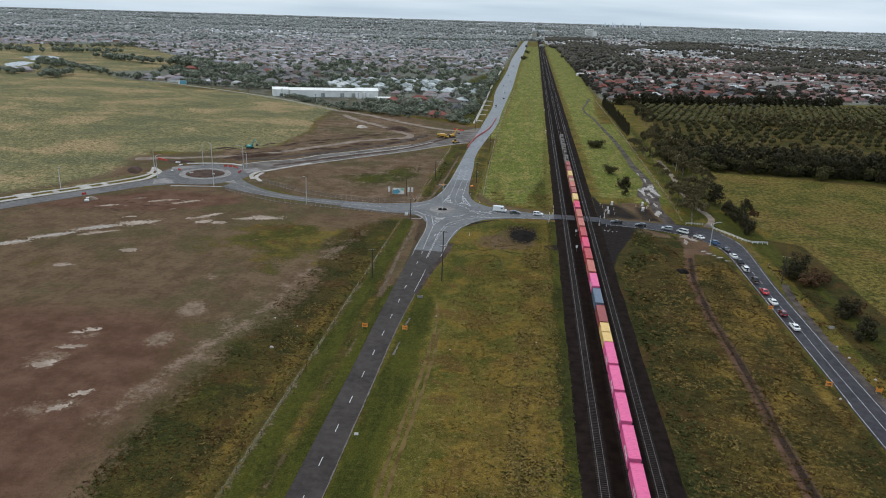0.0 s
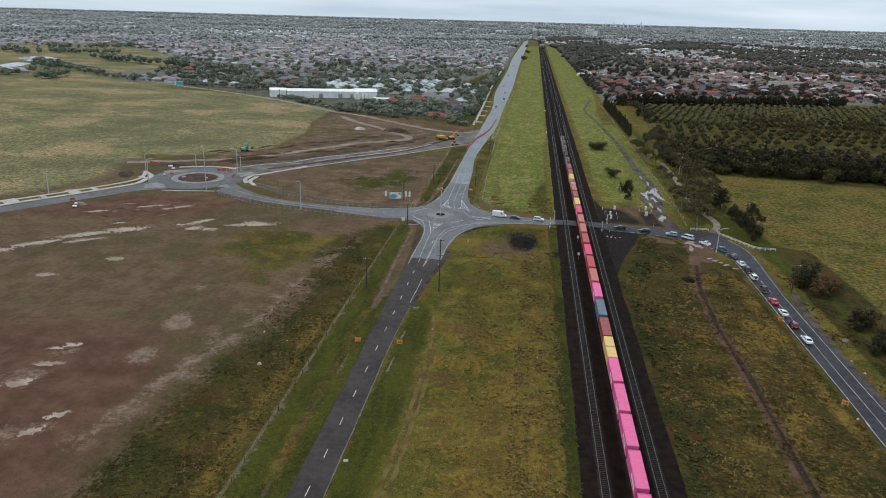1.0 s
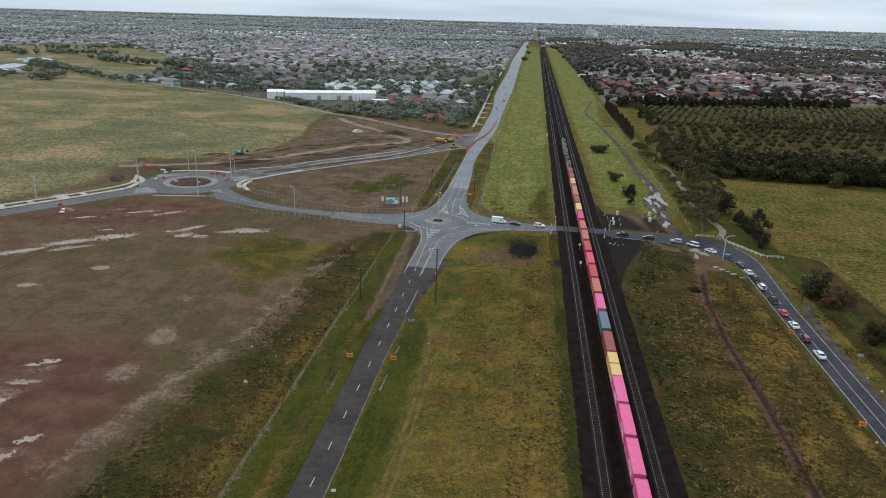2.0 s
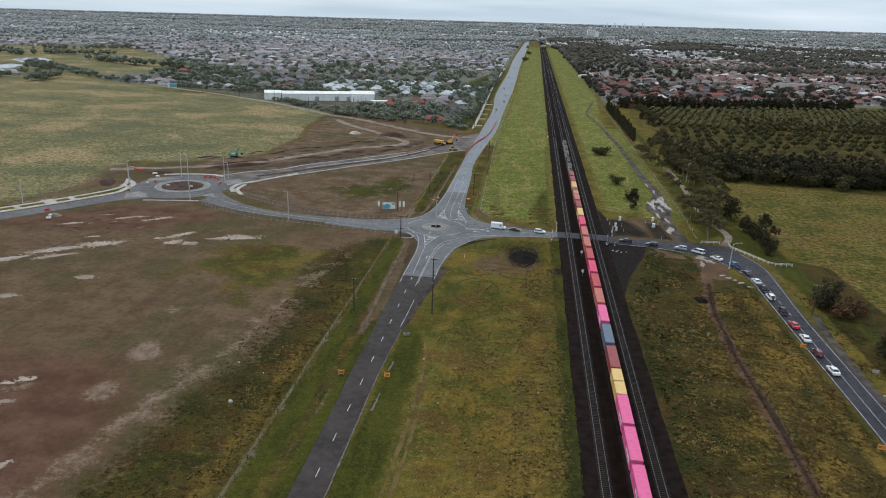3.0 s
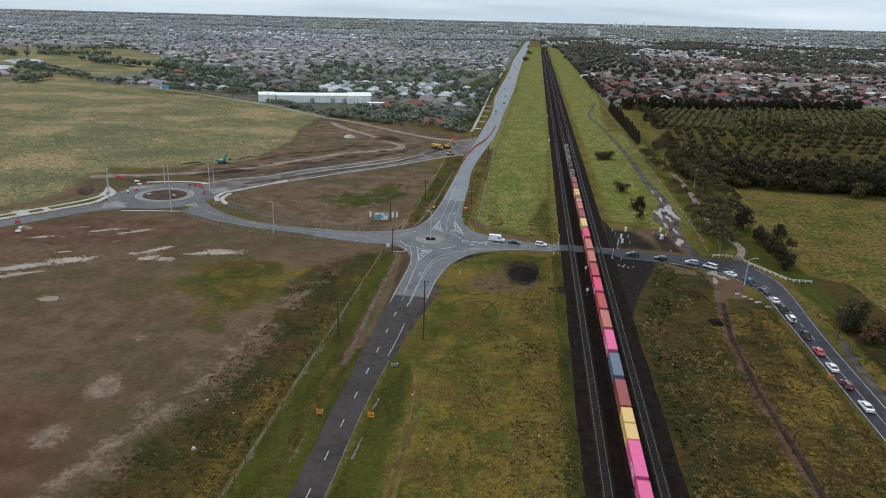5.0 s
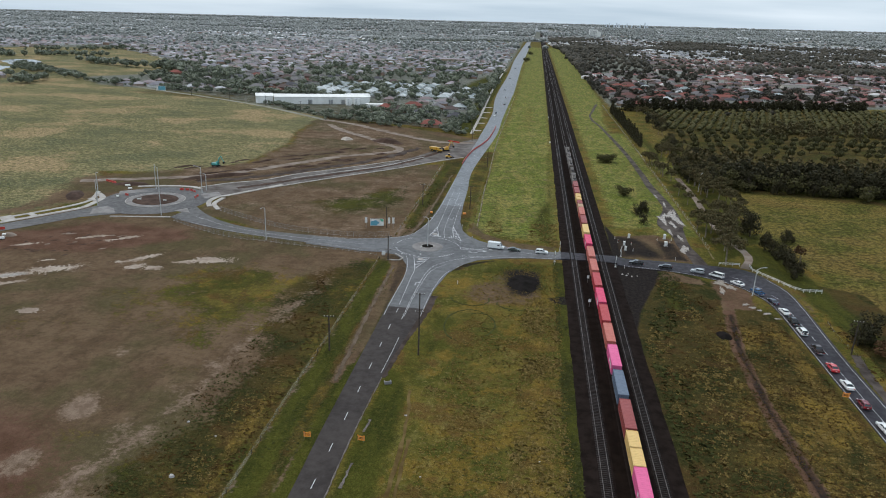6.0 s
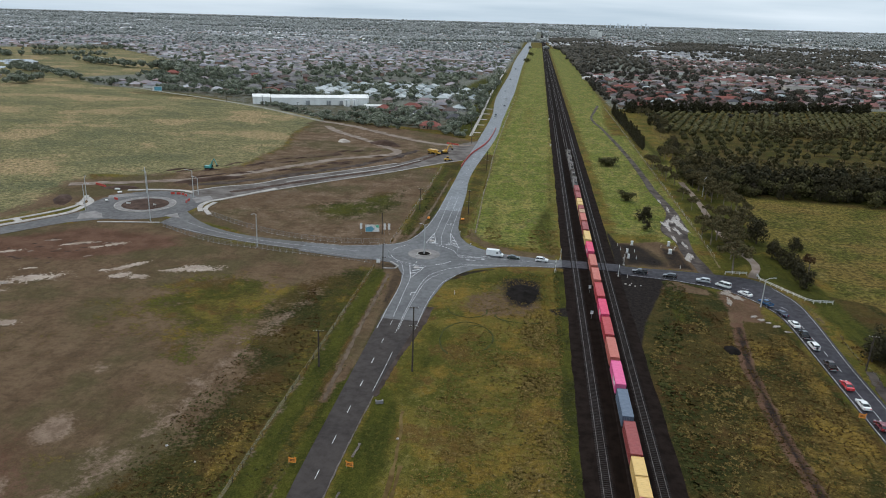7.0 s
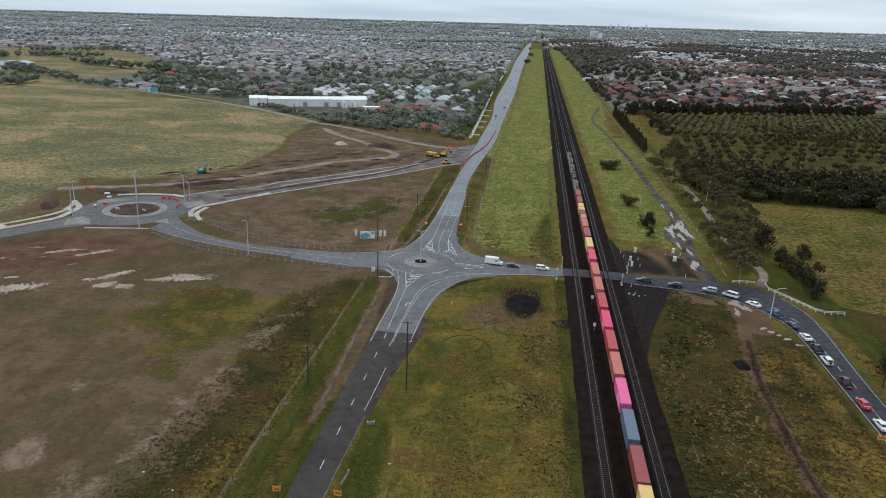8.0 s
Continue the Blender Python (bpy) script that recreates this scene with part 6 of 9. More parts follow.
def locomotive(yc, m_body, m_roof):
    t = thing("locomotive", "grey diesel locomotive with dark roof fans", "locomotive", pose(track_x(27.85, yc), yc, RAIL_TOP, 0, 0, -0.24), "locomotives")
    part("underframe", Geo().box(0, 0, 0.75, 2.6, 20.4, 0.35), DARK_STEEL, t, bevel=0.04)
    part("fuel_tank", Geo().box(0, 0, 0.25, 2.4, 4.5, 0.55), DARK_STEEL, t, bevel=0.1)
    part("hood", Geo().box(0, -1.6, 1.1, 2.1, 14.2, 2.35, None, 0.9, 0.995), m_body, t, bevel=0.08)
    cab = part("cab", Geo().box(0, 7.1, 1.1, 2.85, 2.9, 2.75, None, 0.9, 0.93), m_body, t, bevel=0.1)
    part("windscreen", Geo().box(0, 8.5, 2.7, 2.0, 0.1, 0.7), GLASS, cab)
    for s in (-1, 1):
        part("side_window", Geo().box(s * 1.36, 7.2, 2.7, 0.08, 1.4, 0.65), GLASS, cab)
        part("handrail", Geo().tube((s * 1.25, -8.6, 2.1), (s * 1.25, 5.4, 2.1), 0.03, n=6), DARK_STEEL, t)
    part("nose", Geo().box(0, 9.3, 1.1, 2.1, 1.7, 1.5, None, 0.9, 0.85), m_roof, t, bevel=0.1)
    for k in range(3):
        part("radiator_fan", Geo().tube((0, -7.3 + k * 1.7, 3.45), (0, -7.3 + k * 1.7, 3.62), 0.72, n=18), BLACK, t)
    part("exhaust", Geo().box(0, 1.2, 3.45, 0.6, 1.4, 0.35), DARK_STEEL, t, bevel=0.05)
    for k in (-3.6, -0.6, 3.2):
        part("roof_hatch", Geo().box(0, k, 3.45, 1.5, 1.6, 0.09), m_roof, t, bevel=0.02)
    for s in (-1, 1):
        bogie(t, s * 6.8)
        bogie(t, s * 8.4)


for k, yc in enumerate((437.5, 459.0, 480.5, 502.0, 523.5)):
    locomotive(yc, LOCO_A if k != 1 else LOCO_B, LOCO_B if k != 1 else LOCO_A)

# ---- vehicles ----
tyre_mesh = Geo().tube((-0.11, 0, 0), (0.11, 0, 0), 0.33, n=18).mesh("tyre", BLACK, 0.03)
rim_mesh = Geo().tube((-0.118, 0, 0), (0.118, 0, 0), 0.2, n=12).mesh("rim", RIM)
PAINTS = {}


def car_paint(word):
    c = {"white": (0.78, 0.78, 0.76), "silver": (0.50, 0.52, 0.53), "black": (0.018, 0.018, 0.02), "blue": (0.03, 0.11, 0.24), "navy": (0.018, 0.025, 0.06), "red": (0.52, 0.018, 0.022), "maroon": (0.20, 0.014, 0.022),
         "green": (0.05, 0.065, 0.05), "grey": (0.10, 0.105, 0.11), "brown": (0.045, 0.02, 0.018)}[word]
    if word not in PAINTS:
        PAINTS[word] = paint(word + "_car_paint", c, 0.22, 0.0 if word in ("white", "red", "black") else 0.35, 0.8)
    return PAINTS[word]


# side outlines as (along, height), nose at +y; cabin: low rear, low front, high rear, high front, top
BODIES = {
    "sedan": dict(l=4.8, w=1.84, out=[(-2.4, 0.32), (-2.42, 0.62), (-2.36, 0.95), (-2.2, 1.0), (-1.55, 1.02), (1.0, 0.97), (1.9, 0.88), (2.28, 0.76), (2.4, 0.58), (2.38, 0.3)], cab=(-1.85, 1.15, -1.05, 0.25, 1.0, 1.44), axles=(-1.4, 1.42)),
    "hatch": dict(l=4.2, w=1.78, out=[(-2.08, 0.34), (-2.1, 0.66), (-2.04, 1.0), (-1.9, 1.04), (0.85, 0.98), (1.7, 0.88), (2.0, 0.74), (2.1, 0.56), (2.06, 0.3)], cab=(-2.0, 1.1, -1.6, 0.2, 1.02, 1.5), axles=(-1.28, 1.28)),
    "wagon": dict(l=4.75, w=1.9, out=[(-2.34, 0.42), (-2.37, 0.75), (-2.32, 1.1), (-2.2, 1.15), (0.95, 1.1), (1.95, 1.02), (2.3, 0.86), (2.38, 0.62), (2.34, 0.38)], cab=(-2.26, 1.2, -1.95, 0.35, 1.12, 1.74), axles=(-1.38, 1.42)),
    "ute": dict(l=5.3, w=1.9, out=[(-2.62, 0.48), (-2.65, 0.7), (-2.62, 0.84), (-0.9, 0.84), (-0.75, 1.1), (1.2, 1.1), (2.2, 1.04), (2.55, 0.9), (2.65, 0.66), (2.6, 0.42)], cab=(-0.85, 1.4, -0.6, 0.55, 1.1, 1.76), axles=(-1.6, 1.55)),
    "van": dict(l=6.4, w=2.1, out=[(-3.18, 0.42), (-3.2, 0.8), (-3.18, 1.35), (1.95, 1.3), (2.7, 1.15), (3.12, 0.96), (3.2, 0.64), (3.16, 0.38)], cab=(-3.18, 2.45, -3.12, 1.55, 1.32, 2.65), axles=(-2.0, 2.1)),
    "minivan": dict(l=5.0, w=1.92, out=[(-2.46, 0.4), (-2.5, 0.75), (-2.46, 1.12), (1.4, 1.08), (2.1, 1.0), (2.42, 0.84), (2.5, 0.6), (2.46, 0.36)], cab=(-2.44, 1.95, -2.35, 0.95, 1.08, 1.94), axles=(-1.5, 1.55)),
}


def vehicle(kind, colour, x, y, heading, label, z=0.035, white_sides=False):
    """heading: degrees anticlockwise from +y."""
    b = BODIES[kind]
    cat = {"sedan": "car", "hatch": "car", "wagon": "car", "ute": "pickup", "van": "van", "minivan": "van"}[kind]
    name = {"sedan": "sedan_car", "hatch": "hatchback_car", "wagon": "off_road_car", "ute": "pickup_truck", "van": "delivery_van", "minivan": "minivan"}[kind]
    t = thing(name, label, cat, pose(x, y, z, 0, 0, heading), "waiting vehicles")
    mt = car_paint(colour)
    w = b["w"]
    body = part("body", Geo().side(b["out"], w), mt, t, bevel=0.07, smooth=False, segments=2)
    r0, f0, r1, f1, zb, zt = b["cab"]
    wb, wt = w / 2 - 0.05, w / 2 - 0.24 if kind not in ("van",) else w / 2 - 0.1
    closed = kind == "van"
    g = Geo().add([(-wb, r0, zb - 0.03), (wb, r0, zb - 0.03), (wb, f0, zb - 0.03), (-wb, f0, zb - 0.03), (-wt, r1, zt - 0.04), (wt, r1, zt - 0.04), (wt, f1, zt - 0.04), (-wt, f1, zt - 0.04)],
                  [(3, 2, 1, 0), (4, 5, 6, 7), (0, 1, 5, 4), (1, 2, 6, 5), (2, 3, 7, 6), (3, 0, 4, 7)])
    part("cabin", g, mt if closed else GLASS, t, "" if closed else "dark tinted glasshouse", bevel=0.05)
    if closed:
        part("windscreen", Geo().add([(-wb + 0.12, f0 + 0.02, zb + 0.08), (wb - 0.12, f0 + 0.02, zb + 0.08), (wt - 0.1, f1 + 0.13, zt - 0.2), (-wt + 0.1, f1 + 0.13, zt - 0.2), (-wb + 0.12, f0 - 0.1, zb + 0.05), (wb - 0.12, f0 - 0.1, zb + 0.05), (wt - 0.1, f1, zt - 0.22), (-wt + 0.1, f1, zt - 0.22)],
                                     [(0, 1, 2, 3), (7, 6, 5, 4), (0, 4, 5, 1), (1, 5, 6, 2), (2, 6, 7, 3), (3, 7, 4, 0)]), GLASS, t)
        for s in (-1, 1):
            part("side_window", Geo().box(s * (wb - 0.03), 1.05, zb + 0.1, 0.08, 0.9, 0.5), GLASS, t)
    roof = part("roof", Geo().box(0, (r1 + f1) / 2, zt - 0.06, 2 * wt + 0.05, f1 - r1 + 0.12, 0.07, None, 0.93, 0.95), mt, t, bevel=0.03)
    if not closed:
        for s in (-1, 1):
            for (ya, yb) in ((r0 + 0.03, r1), (f0 - 0.03, f1), ((r0 + f0) / 2 - 0.1, (r1 + f1) / 2 - 0.05)):
                part("pillar", Geo().tube((s * (wb + 0.005), ya, zb - 0.02), (s * (wt + 0.01), yb, zt - 0.03), 0.045, n=6), mt, t)
    for ya in b["axles"]:
        for s in (-1, 1):
            ty = part("tyre", tyre_mesh, None, t)
            ty.location = (s * (w / 2 - 0.1), ya, 0.33)
            part("rim", rim_mesh, None, ty)
    yr, yf = b["out"][1][0], b["out"][-2][0]
    for s in (-1, 1):
        zl = b["out"][2][1]
        part("tail_light", Geo().box(s * (w / 2 - 0.2), yr - 0.0, zl - 0.28, 0.3, 0.1, 0.18), LAMP_RED, t, bevel=0.01)
        part("headlight", Geo().box(s * (w / 2 - 0.26), yf - 0.06, 0.66, 0.36, 0.14, 0.15), LAMP_CLEAR, t, bevel=0.01)
        part("mirror", Geo().box(s * (w / 2 + 0.08), f0 - 0.35, zb + 0.04, 0.2, 0.12, 0.14), mt, t, bevel=0.02)
    part("rear_bumper", Geo().box(0, yr + 0.03, 0.36, w - 0.1, 0.16, 0.22), mt if kind != "ute" else GALV, t, bevel=0.03)
    part("number_plate", Geo().box(0, yr - 0.055, 0.62, 0.42, 0.02, 0.12), WHITE_PAINT, t)
    if kind == "ute":
        part("tray_floor", Geo().box(0, -1.72, 0.85, w - 0.3, 1.6, 0.03), BLACK, t)
        for s in (-1, 1):
            part("tray_side", Geo().box(s * (w / 2 - 0.07), -1.75, 0.82, 0.1, 1.75, 0.34), mt, t, bevel=0.02)
        part("tailgate", Geo().box(0, -2.6, 0.82, w - 0.1, 0.08, 0.34), mt, t, bevel=0.02)
    if kind == "wagon":
        part("spare_wheel", Geo().tube((0, -2.36, 0.95), (0, -2.52, 0.95), 0.34, n=16), BLACK, t, bevel=0.02)
    return t


Q = [("sedan", "white", 86.0, 200.6, "white sedan car waiting in a queue"), ("hatch", "maroon", 85.9, 211.0, "dark red hatchback car waiting in a queue"), ("sedan", "white", 85.9, 220.3, "older white sedan car waiting in a queue"),
     ("sedan", "red", 86.0, 229.7, "bright red sedan car waiting in a queue"), ("ute", "brown", 86.1, 240.4, "dark brown pickup waiting in a queue"), ("wagon", "white", 86.1, 252.3, "white off road car waiting in a queue"),
     ("ute", "black", 86.1, 259.8, "black pickup waiting behind a white car"), ("sedan", "white", 85.9, 267.3, "white sedan car on the bend of the road"), ("sedan", "navy", 84.9, 275.4, "navy blue sedan car on the bend"),
     ("ute", "blue", 82.4, 283.3, "blue pickup on the bend of the road"), ("sedan", "white", 77.9, 290.6, "white sedan car on the bend of the road"), ("minivan", "white", 72.4, 297.2, "white minivan waiting near muddy water"),
     ("wagon", "silver", 66.4, 300.2, "silver off road car waiting in a queue"), ("wagon", "black", 55.4, 302.4, "black off road car near the level crossing"), ("ute", "black", 45.3, 304.6, "black pickup first in line at the crossing")]
for i, (k, c, x, y, lab) in enumerate(Q):
    nxt = Q[min(i + 1, len(Q) - 1)]
    prv = Q[max(i - 1, 0)]
    h = math.degrees(math.atan2(-(nxt[2] - prv[2]), nxt[3] - prv[3]))
    vehicle(k, c, x, y, h, lab)
vehicle("van", "white", -7.2, 311.3, -97, "tall white delivery van waiting at the crossing", 0.055)
vehicle("sedan", "green", -0.1, 309.9, -97, "dark green sedan car waiting at the crossing", 0.055)
vehicle("wagon", "white", 10.4, 309.3, -94, "white off road car first at the crossing", 0.055)
for x, y, h, k, c in [(-29.6, 706, 180, "sedan", "white"), (-29.4, 724, 180, "hatch", "grey"), (-24.6, 800, 0, "sedan", "black"), (-26.0, 870, 0, "wagon", "white"), (-31, 960, 180, "sedan", "silver"), (-31, 1150, 180, "hatch", "black"), (-24, 1040, 0, "sedan", "white"), (-30, 1400, 180, "wagon", "grey")]:
    vehicle(k, c, x, y, h, c + " car driving on the far road")


def dump_truck(x, y, a):
    t = thing("dump_truck", "yellow articulated dump truck on muddy ground", "truck", pose(x, y, 0.03, 0, 0, a), "site machines")
    part("chassis", Geo().box(0, 0, 0.9, 1.3, 9.0, 0.5), DARK_STEEL, t, bevel=0.05)
    part("cab", Geo().box(0, 3.0, 1.3, 2.3, 1.9, 1.9, None, 0.85), YELLOW_PAINT, t, bevel=0.08)
    part("windscreen", Geo().box(0, 3.95, 2.2, 1.8, 0.12, 0.8), GLASS, t)
    part("bonnet", Geo().box(0, 4.6, 1.1, 2.0, 1.5, 1.0, None, 0.85, 0.8), YELLOW_PAINT, t, bevel=0.08)
    part("dump_body", Geo().side([(-4.6, 1.9), (-4.2, 3.1), (1.6, 3.2), (1.6, 1.5), (-1.5, 1.35)], 2.8), YELLOW_PAINT, t, bevel=0.06)
    for yy in (-3.2, -1.5, 3.4):
        for s in (-1, 1):
            w = part("wheel", Geo().tube((s * 1.0, yy, 0.85), (s * 1.5, yy, 0.85), 0.85, n=18), BLACK, t, bevel=0.06)
            part("hub", Geo().tube((s * 1.1, yy, 0.85), (s * 1.53, yy, 0.85), 0.38, n=12), YELLOW_PAINT, w)


def excavator(x, y, a, mt, word):
    t = thing("excavator", word + " tracked excavator on bare soil", "excavator", pose(x, y, 0.0, 0, 0, a), "site machines")
    for s in (-1, 1):
        part("crawler_track", Geo().side([(-2.0, 0.15), (-1.7, 0.0), (1.7, 0.0), (2.0, 0.15), (2.1, 0.5), (1.8, 0.9), (-1.8, 0.9), (-2.1, 0.5)], 0.6), BLACK, t, bevel=0.04).location = (s * 1.1, 0, 0)
    part("house", Geo().box(0, -0.5, 1.0, 2.6, 3.4, 1.2), mt, t, bevel=0.12)
    part("counterweight", Geo().box(0, -2.3, 1.05, 2.6, 0.7, 1.1), DARK_STEEL, t, bevel=0.15)
    cab = part("cab", Geo().box(-0.8, 0.7, 1.0, 1.0, 1.7, 1.95, None, 0.92, 0.85), mt, t, bevel=0.06)
    part("cab_glass", Geo().box(-0.8, 1.5, 1.6, 0.8, 0.14, 1.1), GLASS, cab)
    part("boom", Geo().bent([(0.2, 1.1, 1.6), (0.2, 2.2, 4.6), (0.2, 3.6, 6.4)], 0.34, 6, 0.26), mt, t)
    part("stick", Geo().tube((0.2, 3.6, 6.4), (0.2, 5.2, 3.2), 0.24, 0.18, 6), mt, t)
    part("bucket", Geo().side([(4.9, 3.3), (5.7, 3.2), (5.8, 2.4), (5.1, 2.1), (4.6, 2.5)], 1.1), DARK_STEEL, t, bevel=0.04)


dump_truck(-58.0, 509, -125)
excavator(-51.5, 514, -60, YELLOW_PAINT, "yellow")
excavator(-171.5, 423, -100, TEAL_PAINT, "teal")
t = thing("wheel_loader", "small yellow loader on unfinished road", "loader", pose(-46.6, 489.3, 0.03, 0, 0, -70), "site machines")
part("body", Geo().box(0, -0.8, 0.7, 1.8, 3.0, 1.1, None, 0.9), YELLOW_PAINT, t, bevel=0.08)
part("cab", Geo().box(0, -0.2, 1.75, 1.4, 1.4, 1.2, None, 0.9), GLASS, t, bevel=0.05)
part("cab_roof", Geo().box(0, -0.2, 2.94, 1.5, 1.5, 0.1), YELLOW_PAINT, t, bevel=0.02)
part("bucket", Geo().side([(2.2, 0.2), (3.2, 0.15), (3.0, 0.5), (2.4, 1.1), (2.1, 0.9)], 2.2), DARK_STEEL, t, bevel=0.03)
part("lift_arm", Geo().tube((0.5, 0.2, 1.4), (0.5, 2.4, 0.7), 0.12, n=6).tube((-0.5, 0.2, 1.4), (-0.5, 2.4, 0.7), 0.12, n=6), YELLOW_PAINT, t)
for yy in (-1.6, 1.0):
    for s in (-1, 1):
        part("wheel", Geo().tube((s * 0.75, yy, 0.6), (s * 1.15, yy, 0.6), 0.6, n=16), BLACK, t, bevel=0.05)

# ---- roadside furniture ----


def street_lamp(x, y, h, a, arms=1, label="tall galvanised street lamp with one outreach arm", reach=2.2, z=0.0, group="street lamps"):
    t = thing("street_lamp", label, "street lamp", pose(x, y, z, 0, 0, a), group)
    part("base", Geo().box(0, 0, -0.1, 0.5, 0.5, 0.18), CONCRETE, t)
    part("pole", Geo().tube((0, 0, 0), (0, 0, h), 0.19, 0.12, 10), POLE_GREY, t)
    for k in range(arms):
        s = 1 if k == 0 else -1
        part("arm", Geo().bent([(0, 0, h - 0.1), (s * reach * 0.5, 0, h + 0.45), (s * reach, 0, h + 0.6)], 0.09, 8), POLE_GREY, t)
        head = part("lamp_head", Geo().box(s * (reach + 0.35), 0, h + 0.52, 0.9, 0.32, 0.14, None, 0.8), GALV, t, bevel=0.03)
        part("diffuser", Geo().box(s * (reach + 0.38), 0, h + 0.49, 0.6, 0.24, 0.035), LAMP_CLEAR, head)


street_lamp(-33.5, 307.4, 11.0, 0, 2, "galvanised lamp post standing on a roundabout island", 1.2, 0.3)
street_lamp(-150.9, 323.4, 20.5, 160, 1, "very tall slender galvanised lighting mast", 0.8)
street_lamp(-152.1, 364.5, 12.4, 180, 1, reach=3.0)
street_lamp(-152.2, 369.5, 8.0, 180, 1)
street_lamp(-96.2, 301.6, 12.6, -100, 1, reach=2.4)
street_lamp(-184.5, 330.8, 11.5, 0, 1)
street_lamp(-176.3, 366, 12.0, -60, 1)
street_lamp(-196.5, 350, 10.0, -40, 1)
street_lamp(-214, 296, 10.5, -40, 1)
street_lamp(80.2, 281.0, 9.4, 10, 1, "galvanised street lamp beside a road bend", 2.6)
street_lamp(95.5, 435.5, 9.5, 60, 1)


def power_pole(x, y, h, a, arms=2, label="dark timber power pole with crossarms"):
    t = thing("power_pole", label, "power pole", pose(x, y, -0.05, 0, 0, a), "power poles")
    part("pole", Geo().tube((0, 0, -0.2), (0, 0, h), 0.22, 0.15, 10), POLE_WOOD, t)
    for k in range(arms):
        zc = h - 0.35 - 5.0 * k
        ca = part("crossarm", Geo().box(0, 0.16, zc, 2.6 - 0.3 * k, 0.12, 0.14), POLE_WOOD, t)
        for s in (-1.15, -0.45, 0.45, 1.15):
            part("insulator", Geo().tube((s * (1 - 0.1 * k), 0.16, zc + 0.14), (s * (1 - 0.1 * k), 0.16, zc + 0.36), 0.06, 0.04, 8), CREAM_STEEL, ca)


power_pole(-22.5, 216.6, 17.5, 5)
power_pole(-45.9, 214.5, 10.0, 10, 1, "thin timber pole beside a fence line")
power_pole(-45.3, 288.8, 9.2, 15)
power_pole(-45.1, 370.0, 10.0, 5)
power_pole(-22.5, 368.5, 11.0, 0)
power_pole(-21.0, 470, 11.0, 0)
power_pole(95.2, 240.6, 10.0, -5, 1)
power_pole(-38, 560, 11.0, 0)
power_pole(-54.0, 328.5, 9.0, 0, 0, "plain tall grey pole")
for y in (620, 700, 790, 880, 980):
    power_pole(-43.5, y, 11.0, 0, 1)
for x, y in [(-339, 736), (-290, 716), (-246, 696), (-200, 660)]:
    power_pole(x, y, 10.0, 40, 1)


def work_sign(x, y, a):
    t = thing("roadworks_sign", "orange roadworks sign on a folding steel stand", "sign", pose(x, y, -0.02, 0, 0, a), "roadworks signs")
    part("panel", Geo().box(0, 0, 0.35, 1.5, 0.04, 1.0, pose(0, 0, 0, -10)), ORANGE, t, bevel=0.01)
    part("message", Geo().box(0, -0.035, 0.66, 1.1, 0.012, 0.12, pose(0, 0, 0, -10)).box(0, -0.035, 0.92, 1.0, 0.012, 0.12, pose(0, 0, 0, -10)), BLACK, t, "unreadable dark lettering bars")
    for s in (-0.6, 0.6):
        part("leg", Geo().tube((s, -0.05, 0), (s, 0.0, 1.4), 0.025, n=6).tube((s, 0.7, 0), (s, 0.12, 1.0), 0.02, n=6), GALV, t)
    part("flag", Geo().box(-0.62, 0.0, 1.35, 0.35, 0.02, 0.3).box(0.62, 0.0, 1.35, 0.35, 0.02, 0.3), ORANGE, t)


work_sign(-39.2, 174.6, 5)
work_sign(-27.9, 175.3, -5)
work_sign(81.9, 164.4, -12)
work_sign(93.4, 163.6, 170)
work_sign(83.2, 214.2, -8)


def board(name, x, y, w, h, z0, a, mt, label):
    t = thing(name, label, "sign", pose(x, y, -0.05, 0, 0, a), "boards")
    part("panel", Geo().box(0, 0, z0, w, 0.08, h), mt, t, bevel=0.01)
    for s in (-0.42, 0.42):
        part("leg", Geo().box(s * w, 0.1, 0, 0.1, 0.1, z0 + h - 0.1), POLE_WOOD, t)
    return t


bb = board("billboard", -57.8, 327.2, 5.6, 3.0, 1.1, 12, WHITE_PAINT, "white billboard with a blue and green wave panel")
TEAL_PRINT = surface("teal_print", (0.13, 0.36, 0.45), (0.10, 0.29, 0.37), 0.5, scale=1, bump=0)
GREEN_PRINT = surface("green_print", (0.16, 0.50, 0.32), (0.12, 0.42, 0.26), 0.5, scale=1, bump=0)
pg = Geo().add([(-2.7, -0.05, 1.2), (-0.2, -0.05, 1.2), (1.0, -0.05, 2.4), (-0.4, -0.05, 3.5), (-2.7, -0.05, 2.9), (-2.7, -0.065, 1.2), (-0.2, -0.065, 1.2), (1.0, -0.065, 2.4), (-0.4, -0.065, 3.5), (-2.7, -0.065, 2.9)],
               [(0, 1, 2, 3, 4), (9, 8, 7, 6, 5)] + [(i, (i + 1) % 5, 5 + (i + 1) % 5, 5 + i) for i in range(5)])
part("printed_wave", pg, TEAL_PRINT, bb, "blue printed wave")
pg = Geo().add([(1.6, -0.05, 3.0), (2.6, -0.05, 2.8), (2.6, -0.05, 4.0), (1.2, -0.05, 3.9), (1.6, -0.065, 3.0), (2.6, -0.065, 2.8), (2.6, -0.065, 4.0), (1.2, -0.065, 3.9)], [(0, 1, 2, 3), (7, 6, 5, 4)] + [(i, (i + 1) % 4, 4 + (i + 1) % 4, 4 + i) for i in range(4)])
part("printed_leaf", pg, GREEN_PRINT, bb, "green printed shape")
